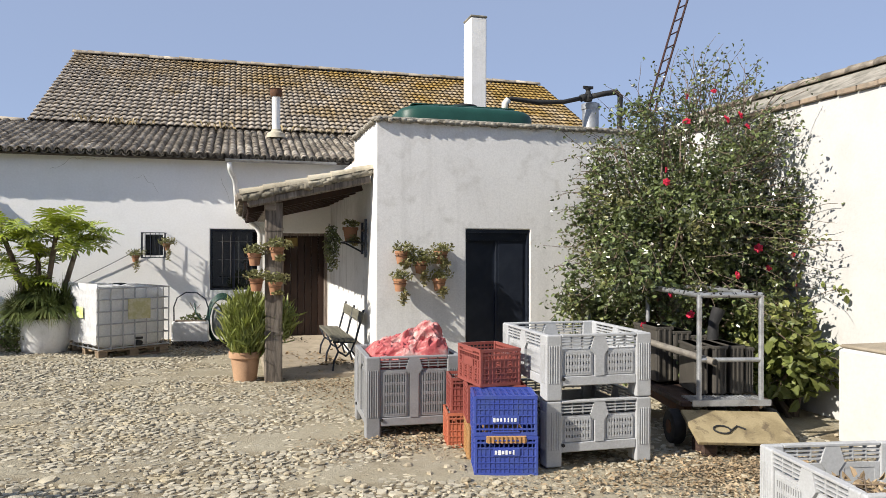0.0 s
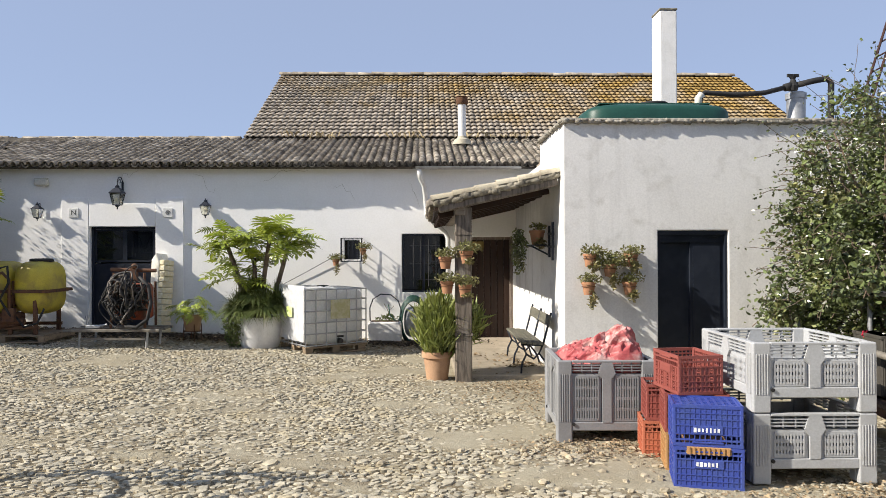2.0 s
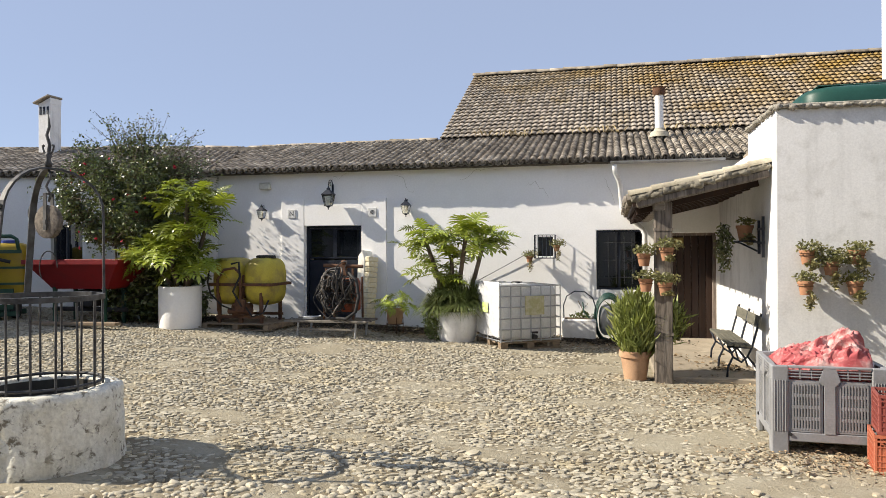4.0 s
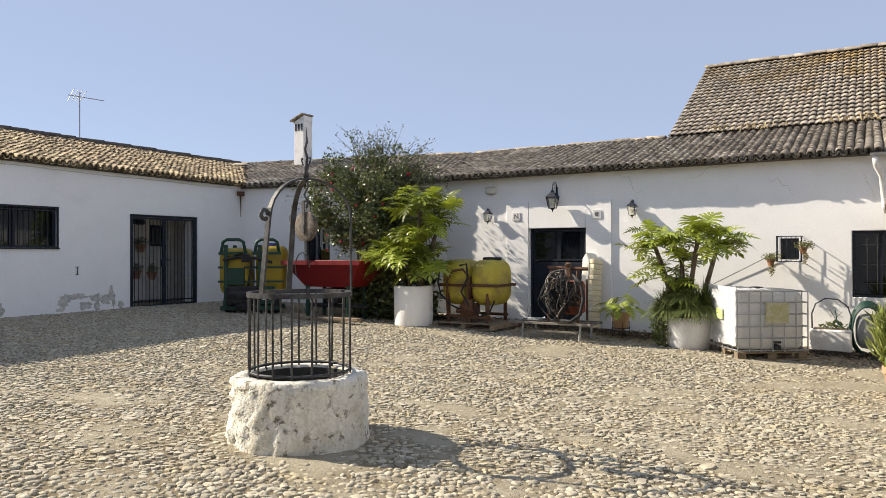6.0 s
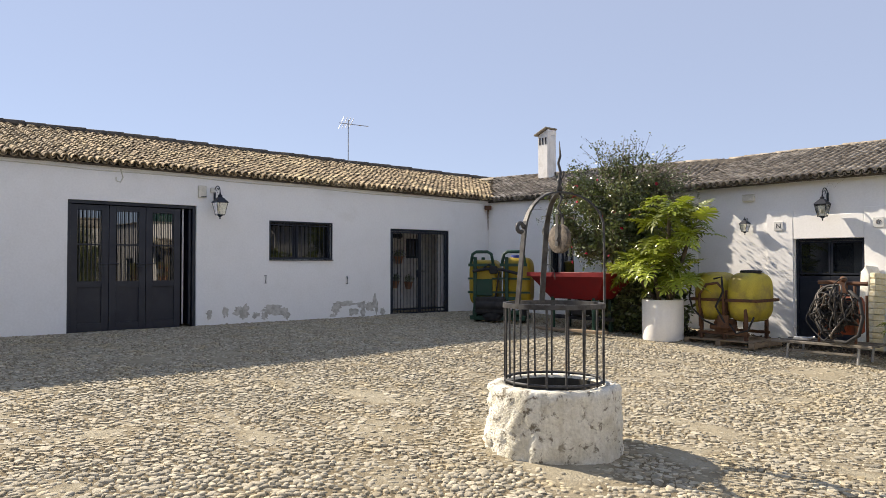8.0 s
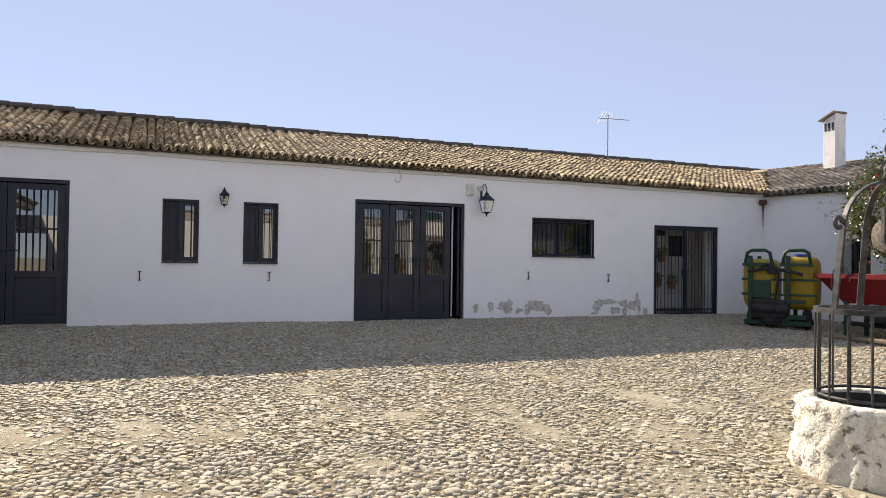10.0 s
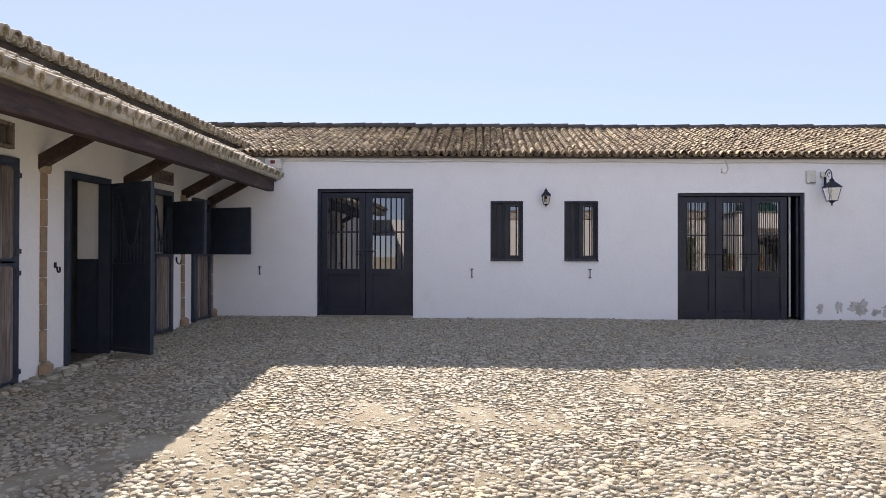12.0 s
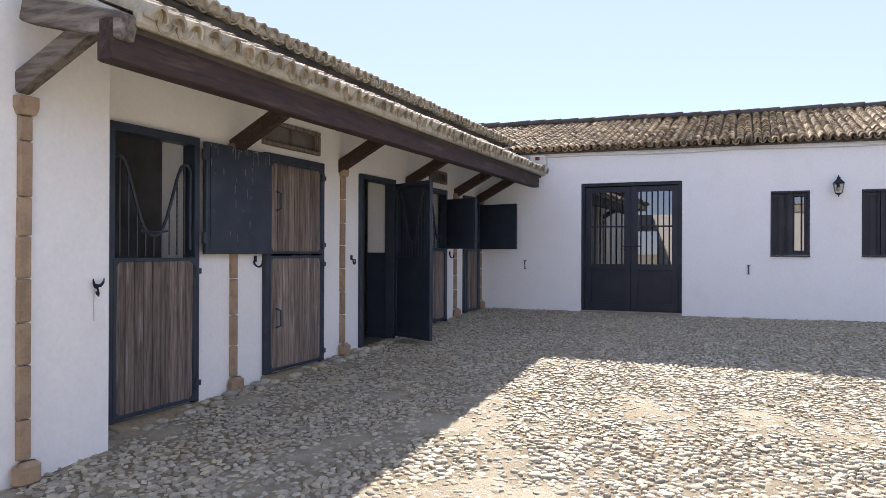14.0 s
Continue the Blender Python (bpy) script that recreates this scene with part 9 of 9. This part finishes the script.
def spreader():
    x, y = -8.75, 11.45
    z = ground_h(x, y)
    t = thing("fertiliser_spreader", "red hopper of a fertiliser spreader on dark legs", "spreader", "", Matrix.Translation((x, y, z)))
    hop = Mesher()
    a, b, h0, h1 = (0.95, 0.50), (0.55, 0.25), 1.12, 0.62
    vs = [(sx * w_, sy * d_, h) for (w_, d_), h in ((a, h0), (b, h1)) for sx, sy in ((-1, -1), (1, -1), (1, 1), (-1, 1))]
    vi = [(sx * (w_ - 0.02), sy * (d_ - 0.02), h) for (w_, d_), h in ((a, h0), (b, h1 + 0.02)) for sx, sy in ((-1, -1), (1, -1), (1, 1), (-1, 1))]
    hop.add(vs + vi, [(0, 1, 5, 4), (1, 2, 6, 5), (2, 3, 7, 6), (3, 0, 4, 7), (4, 5, 6, 7), (8, 12, 13, 9), (9, 13, 14, 10), (10, 14, 15, 11), (11, 15, 12, 8), (15, 14, 13, 12), (0, 8, 9, 1), (1, 9, 10, 2), (2, 10, 11, 3), (3, 11, 8, 0)])
    hop.box((0, -0.505, 1.09), (1.92, 0.02, 0.08)).box((0, 0.505, 1.09), (1.92, 0.02, 0.08))
    part("hopper", hop, "red_paint", t)
    for px in (-0.5, 0.5):
        for py in (-0.25, 0.25):
            part("leg", Mesher().box((px, py, 0.32), (0.06, 0.06, 0.66), ch=0.005), "green_paint", t)
    part("axle", Mesher().tube([(-0.75, 0, 0.25), (0.75, 0, 0.25)], 0.04, 8).box((0, 0, 0.45), (0.3, 0.3, 0.3), ch=0.02), "black_rubber", t)
    part("plank", Mesher().box((0.2, -0.62, 0.06), (1.6, 0.16, 0.05), rz=4, ch=0.006), "pallet", t)
    part("wire_loop", Mesher().tube([(-0.35 + 0.18 * math.cos(a), -0.57, 1.0 + 0.28 * math.sin(a)) for a in [k * 0.35 for k in range(12)]], 0.010, 5), "black_rubber", t)


spreader()

# ---- small fittings on the walls ----
for px, pz, sx in ((-6.60, 2.96, 0.26),):
    v_ = thing("wall_vent", "small yellowed plastic light box on the north wall", "wall light")
    part("body", Mesher().box((px, YN - 0.05, pz), (0.24, 0.10, 0.13), ch=0.025), "white_plastic", v_)
    part("cap", Mesher().box((px, YN - 0.05, pz + 0.07), (0.22, 0.09, 0.02), ch=0.006), "white_plastic", v_)
ac = thing("alarm_box", "white box with a red square under the eave", "alarm box", "", Matrix.Translation((XW + 0.07, -3.74, 3.25)))
part("body", Mesher().box((0, 0, 0), (0.13, 0.30, 0.19), ch=0.015), "white_plastic", ac)
part("badge", Mesher().box((0.067, 0.0, 0.03), (0.004, 0.08, 0.06)), "red_paint", ac)
for py, pz, s_ in ((5.42, 2.99, (0.05, 0.15, 0.22)), (5.62, 3.03, (0.05, 0.09, 0.09))):
    bx = thing("junction_box", "white junction box on the west wall", "junction box", "junction boxes")
    part("body", Mesher().box((XW + 0.026, py, pz), s_, ch=0.008), "white_plastic", bx)
    if py < 5.5:
        part("grille", Mesher().box((XW + 0.054, py + 0.02, pz - 0.09), (0.004, 0.10, 0.012)), "dark_metal", bx)
ck = thing("cable_loop", "white cable loop under the west eave", "cable")
part("cable", Mesher().tube([(XW + 0.015, 4.02, 3.28), (XW + 0.02, 4.06, 3.14), (XW + 0.015, 4.02, 3.06), (XW + 0.015, 3.95, 3.08), (XW + 0.015, 3.95, 3.14)], 0.012, 6), "white_plastic", ck)
for py, pz in ((-0.28, 1.36), (1.74, 1.36), (6.68, 1.40), (8.52, 1.36), (-4.0, 1.40)):
    r_ = thing("wall_ring", "small rusty iron tie bar on the west wall", "tie bar", "tie bars")
    part("bar", Mesher().tube([(XW + 0.02, py, pz - 0.07), (XW + 0.03, py, pz + 0.06)], 0.008, 5).box((XW + 0.012, py, pz + 0.065), (0.024, 0.05, 0.012)).box((XW + 0.012, py, pz - 0.075), (0.024, 0.04, 0.012)), "dark_metal", r_)


def peel_patch(mb, y, z, w, h, seed):
    rng = random.Random(seed)
    n = 44
    pts = []
    for k in range(n):
        a = 2 * math.pi * k / n
        r = 1 + 0.6 * noise.noise(Vector((math.cos(a) * 1.7, math.sin(a) * 1.7, seed * 3.1))) + 0.5 * noise.noise(Vector((math.cos(a) * 5, math.sin(a) * 5, seed * 1.7)))
        pts.append((XW + 0.002 + 0.0009 * (seed % 6), y + w / 2 * r * math.cos(a), z + h / 2 * r * math.sin(a)))
    mb.add(pts + [(XW - 0.002, q[1], q[2]) for q in pts], [tuple(range(n)), tuple(range(2 * n - 1, n - 1, -1))] + [(i, n + i, n + (i + 1) % n, (i + 1) % n) for i in range(n)])


peel = Mesher()
for k, (y, z, w, h) in enumerate(((5.58, 0.78, 0.12, 0.14), (5.88, 0.80, 0.10, 0.20), (6.22, 0.79, 0.30, 0.26), (6.48, 0.72, 0.14, 0.12), (6.85, 0.80, 0.55, 0.16), (6.66, 0.70, 0.14, 0.12), (7.12, 0.72, 0.16, 0.20),
                                  (8.28, 0.80, 0.22, 0.24), (8.48, 0.87, 0.48, 0.11), (8.70, 0.70, 0.22, 0.14), (8.88, 0.83, 0.26, 0.13), (8.93, 0.70, 0.13, 0.30), (9.12, 0.79, 0.22, 0.20), (9.22, 0.92, 0.09, 0.26), (9.28, 0.74, 0.08, 0.26), (9.45, 0.66, 0.12, 0.16), (8.2, 0.64, 0.18, 0.07))):
    peel_patch(peel, y, z, w, h, k + 2)
dsp = thing("drain_spout", "dark rusty drain spout in the corner of the eaves", "drain spout")
part("spout", Mesher().box((-12.44, 12.52, 3.06), (0.16, 0.14, 0.10), rz=40, ch=0.01), "rust", dsp)
part("drip_chain", Mesher().tube([(-12.47, 12.55, 3.02), (-12.48, 12.56, 2.80), (-12.475, 12.555, 2.52)], [0.018, 0.012, 0.006], 6), "rust", dsp)
ec = thing("eave_cable", "thin grey cable clipped along the west wall under the eave", "cable")
part("cable", Mesher().tube([(XW + 0.012, -3.6 + 0.8 * k, 3.305 - 0.0088 * 0.8 * k + 0.012 * math.sin(k * 1.9)) for k in range(21)], 0.008, 5), "white_plastic", ec)
st = thing("stay_wire", "thin wire running from the window cage down behind the plant", "wire")
part("wire", Mesher().tube([(-1.12, 13.88, 1.68), (-1.7, 13.89, 1.36), (-2.28, 13.90, 1.05)], 0.006, 5), "dark_metal", st)
crack = Mesher()
rng = random.Random(31)
for x0, z0, n_, dx, dz in ((-3.9, 3.12, 9, 0.10, -0.045), (-2.6, 2.98, 12, 0.11, 0.010), (-1.3, 2.85, 8, 0.09, -0.02), (-5.2, 3.05, 7, 0.10, 0.02), (0.1, 2.95, 6, 0.08, -0.05)):
    p = [Vector((x0, YN - 0.002, z0))]
    for _ in range(n_):
        p.append(p[-1] + Vector((dx * rng.uniform(0.2, 0.9), 0, dz + rng.gauss(0, 0.055))))
    crack.tube(p, [0.0015 + 0.0015 * math.sin(math.pi * k / n_) for k in range(n_ + 1)], 4)
structure(part("plaster_crack", crack, "peel"), "fine cracks in the plaster under the north eave", "crack")
structure(part("peeled_plaster", peel, "peel"), "patches of peeled plaster low on the west wall", "plaster")

# ---- litter ----
def litter(name, label, spots, count, size, mat, seed, category="leaf litter"):
    rng = random.Random(seed)
    v, f = [], []
    for _ in range(count):
        cx, cy, rx, ry = rng.choice(spots)
        x, y = rng.gauss(cx, rx), rng.gauss(cy, ry)
        if 0.75 < x < 2.05 and 9.85 < y < 13.8:
            z = 0.075
        else:
            z = ground_h(x, y) + 0.02
        k, s_ = len(v), size * rng.uniform(0.5, 1.4)
        a = rng.uniform(0, 6.3)
        d, e = Vector((math.cos(a), math.sin(a), 0)), Vector((-math.sin(a), math.cos(a), 0))
        o = Vector((x, y, z + rng.uniform(0, 0.012)))
        v += [tuple(o - d * s_ * 0.5), tuple(o + e * s_ * 0.28 + Vector((0, 0, rng.uniform(0, .4) * s_))), tuple(o + d * s_ * 0.5 + Vector((0, 0, rng.uniform(0, .3) * s_))), tuple(o - e * s_ * 0.28 + Vector((0, 0, rng.uniform(0, .4) * s_)))]
        f += [(k, k + 1, k + 2), (k, k + 2, k + 3)]
    ob = bulk(name, v, f, mat, None, "stuff", False)
    return tagged(ob, label, category)


litter("leaf_litter", "dry brown leaves strewn on the earth round the bins", ((3.4, 5.15, 0.7, 0.22), (2.0, 6.5, 0.45, 0.22), (4.3, 5.1, 0.5, 0.2), (3.8, 5.0, 0.5, 0.2), (1.9, 8.4, 0.6, 0.5), (1.6, 9.3, 0.4, 0.3), (4.2, 4.6, 0.5, 0.3), (4.7, 4.9, 0.4, 0.3)), 7000, 0.035, "dry_leaf", 3)
litter("porch_leaves", "dry leaves blown onto the porch floor", ((1.75, 10.6, 0.10, 0.12), (1.5, 11.2, 0.25, 0.5)), 130, 0.07, "dry_leaf", 4)
litter("wall_foot_litter", "dry leaves and stalks along the foot of the north wall", ((-3.2, 12.9, 0.5, 0.25), (-5.4, 12.8, 0.8, 0.3), (-8.4, 11.9, 0.9, 0.3), (0.2, 12.9, 0.5, 0.4), (-1.0, 13.0, 0.6, 0.3), (-4.4, 12.7, 0.5, 0.4)), 2200, 0.05, "dry_leaf", 5)
# dark crumbs added where the objects' shadows fall along the wall
litter("wall_foot_mould", "dark soil crumbs deepening the shade along the foot of the north wall", ((-3.4, 13.25, 0.5, 0.22), (-5.0, 13.2, 0.6, 0.24), (-6.4, 13.1, 0.5, 0.28), (-2.4, 13.3, 0.5, 0.22), (0.0, 13.3, 0.5, 0.22), (-7.6, 12.7, 0.6, 0.3)), 12000, 0.055, "shade_soil", 6)


def tufts(name, label, spots, count, length, mat, seed, zf, category="weeds"):
    rng = random.Random(seed)
    v, f = [], []
    for _ in range(count):
        x, y = rng.choice(spots)
        x, y = x + rng.gauss(0, 0.16), y + rng.gauss(0, 0.05)
        o = Vector((x, y, zf(x, y)))
        L = length * rng.uniform(0.4, 1.2)
        d = Vector((rng.gauss(0, .35), rng.gauss(0, .35), 1)).normalized()
        s_ = Vector((rng.gauss(0, 1), rng.gauss(0, 1), 0)).normalized() * 0.006
        k = len(v)
        v += [tuple(o - s_), tuple(o + s_), tuple(o + d * L * 0.6 + s_ * 0.7), tuple(o + d * L + Vector((rng.gauss(0, .04), rng.gauss(0, .04), -0.02)))]
        f += [(k, k + 1, k + 2), (k, k + 2, k + 3)]
    return tagged(bulk(name, v, f, mat, None, "stuff", False), label, category)


rng = random.Random(77)
tufts("roof_weeds", "dry straw-coloured weeds growing where the two roofs meet", [(rng.uniform(-2.6, 2.6), 16.2 + rng.uniform(-.25, .1)) for _ in range(34)], 110, 0.18, "straw", 6, lambda x, y: 3.28 + (y - 13.65) * 0.308 + 0.09)

# ---- rubble by the bins ----
def rubble():
    rng = random.Random(18)
    mb = Mesher()
    for _ in range(230):
        x, y = (rng.gauss(3.6, 0.9), rng.gauss(5.1, 0.3)) if rng.random() < 0.6 else (rng.gauss(1.9, 0.6), rng.gauss(6.3, 0.5))
        if 2.65 < x < 3.6 and y > 5.35:
            continue
        s_ = rng.uniform(0.02, 0.07)
        mb.blob((x, y, ground_h(x, y) + s_ * 0.25), (s_ * 1.3, s_, s_ * 0.7), rz=rng.uniform(0, 180), seg=6, rings=4, wob=0.5)
    return tagged(part("rubble", mb, "clod", kind="stuff"), "lumps of earth and small stones by the bins", "rubble")


M["clod"] = material("dry_earth_clod", (0.40, 0.345, 0.245), (0.32, 0.27, 0.19), rough=0.95, scale=9, fine=80, bump=0.5, vary=0.25, island=True)
rubble()


def threshold_stones():
    """Larger rounded stones bedded along the foot of the stable wall."""
    rng = random.Random(52)
    mb = Mesher()
    x = -3.95
    while x > -8.6:
        for row in range(2):
            s_ = rng.uniform(0.07, 0.15) * (1.0 - 0.25 * row)
            px, py = x + rng.uniform(-.04, .04), YS + 0.07 + 0.13 * row + rng.uniform(-.02, .03)
            mb.blob((px, py, ground_h(px, py) + 0.010), (s_ * 1.35, s_ * 0.95, 0.055), rz=rng.uniform(-40, 40), seg=12, rings=7, wob=0.35, power=2.4)
        x -= rng.uniform(0.11, 0.20)
    return tagged(part("edge_stones", mb, "stone", kind="stuff", smooth=True), "large rounded stones bedded along the foot of the stable wall", "stones")


threshold_stones()

# ---- cobbles ----
def stone_mesh(x, y, z, L, W, H, ang, tilt, wob, rings):
    """Rounded stones, one block of vertices each: rings of (width, height) up to a crown."""
    n, seg = wob.shape
    a = np.arange(seg) * 2 * np.pi / seg
    vs = np.zeros((n, seg * len(rings) + 1, 3))
    ca, sa = np.cos(ang)[:, None], np.sin(ang)[:, None]
    for k, (r, h) in enumerate(rings):
        px, py = L[:, None] * r * wob * np.cos(a), W[:, None] * r * wob * np.sin(a)
        q = slice(k * seg, (k + 1) * seg)
        vs[:, q, 0] = x[:, None] + px * ca - py * sa
        vs[:, q, 1] = y[:, None] + px * sa + py * ca
        vs[:, q, 2] = z[:, None] + H[:, None] * h + (px * tilt[:, :1] + py * tilt[:, 1:]) * (k > 0)
    vs[:, -1, 0], vs[:, -1, 1], vs[:, -1, 2] = x, y, z + H
    last = (len(rings) - 1) * seg
    quads = [(b * seg + k, b * seg + (k + 1) % seg, (b + 1) * seg + (k + 1) % seg, (b + 1) * seg + k) for b in range(len(rings) - 1) for k in range(seg)]
    tris = [(last + k, last + (k + 1) % seg, last + seg) for k in range(seg)]
    return vs, quads, tris


def stone_field(vs, quads, tris):
    nv, m = vs.shape[1], len(vs)
    base = (np.arange(m) * nv)[:, None, None]
    q, t = (np.array(quads)[None] + base).reshape(-1, 4), (np.array(tris)[None] + base).reshape(-1, 3)
    me = bpy.data.meshes.new("cobbles")
    me.vertices.add(m * nv)
    me.vertices.foreach_set("co", vs.reshape(-1))
    loops = np.concatenate([q.ravel(), t.ravel()])
    me.loops.add(len(loops))
    me.loops.foreach_set("vertex_index", loops.astype(np.int32))
    me.polygons.add(len(q) + len(t))
    me.polygons.foreach_set("loop_start", np.concatenate([np.arange(len(q)) * 4, len(q) * 4 + np.arange(len(t)) * 3]).astype(np.int32))
    me.update(calc_edges=True)
    me.materials.append(M["stone"])
    me.shade_smooth()
    me.set_sharp_from_angle(angle=radians(50))
    ob = new("cobbles", me)
    ob.parent = ground
    ob["kind"] = "stuff"


def cobbles():
    rs = np.random.RandomState(4)
    cw, cd = 0.063, 0.046
    ix, iy = np.meshgrid(np.arange(int(18.6 / cw)), np.arange(int(18.9 / cd)))
    x = (-12.50 + (ix + 0.5 * (iy % 2) + rs.uniform(-0.33, 0.33, ix.shape)) * cw).ravel()
    y = (-4.85 + (iy + rs.uniform(-0.33, 0.33, ix.shape)) * cd).ravel()
    keep = ((x + 3.735) ** 2 + (y - 4.78) ** 2 > 0.57 ** 2) & ~((x > 0.7) & (x < 2.1) & (y > 9.75))
    keep &= ~((x > 2.0) & (y > 9.3)) & ~((x > -3.75) & (y < -4.45)) & (x < 5.45)
    keep &= y < np.where(x > -7.7, 13.9, 13.9 + (x + 7.7) * 0.271)
    x, y = x[keep], y[keep]
    m = np.array([bare(float(a), float(b)) for a, b in zip(x, y)])
    n = len(x)
    head = rs.uniform(-0.009, 0.004, n) + 0.008 * (rs.rand(n) < 0.12)
    keep = head > -0.015 + 0.015 * np.clip(m, 0, 1.2) + 0.001
    x, y, head = x[keep], y[keep], head[keep]
    n = len(x)
    z = np.array([datum(float(a), float(b)) for a, b in zip(x, y)]) - 0.024
    H = head + 0.024
    size = 0.0325 * np.exp(rs.normal(0, 0.26, n))
    W = size * rs.uniform(0.55, 0.88, n)
    ang = rs.normal(0.3, 0.75, n)
    tilt = rs.uniform(-0.15, 0.15, (n, 2))
    wob = rs.uniform(0.74, 1.18, (n, 8))
    d = np.hypot(x, y)
    full = ((1.0, 0.20), (0.93, 0.72), (0.66, 0.95))
    plain = ((1.0, 0.15), (0.84, 0.86))
    near = np.argsort(np.hypot(x + 2.3, y - 2.6))[:300]
    own = np.zeros(n, bool)
    own[near] = True
    for pick, rings, seg in (((d < 5.4) & ~own, full, 8), ((d >= 5.4) & (d < 9.0) & ~own, plain, 7), ((d >= 9.0) & ~own, plain, 5)):
        stone_field(*stone_mesh(x[pick], y[pick], z[pick], size[pick], W[pick], H[pick], ang[pick], tilt[pick], wob[pick][:, :seg], rings))
    # the stones that the walk passes nearest, each on its own
    vs, quads, tris = stone_mesh(x[near] * 0, y[near] * 0, z[near] * 0, size[near], W[near], H[near], ang[near], tilt[near], wob[near], full)
    for i, v in zip(near, vs):
        m1 = bpy.data.meshes.new("cobble")
        m1.from_pydata([tuple(p) for p in v], [], quads + tris)
        m1.materials.append(M["stone_part"])
        m1.shade_smooth()
        o = new("cobble", m1)
        o.parent, o.matrix_basis = ground, Matrix.Translation((x[i], y[i], z[i]))


cobbles()
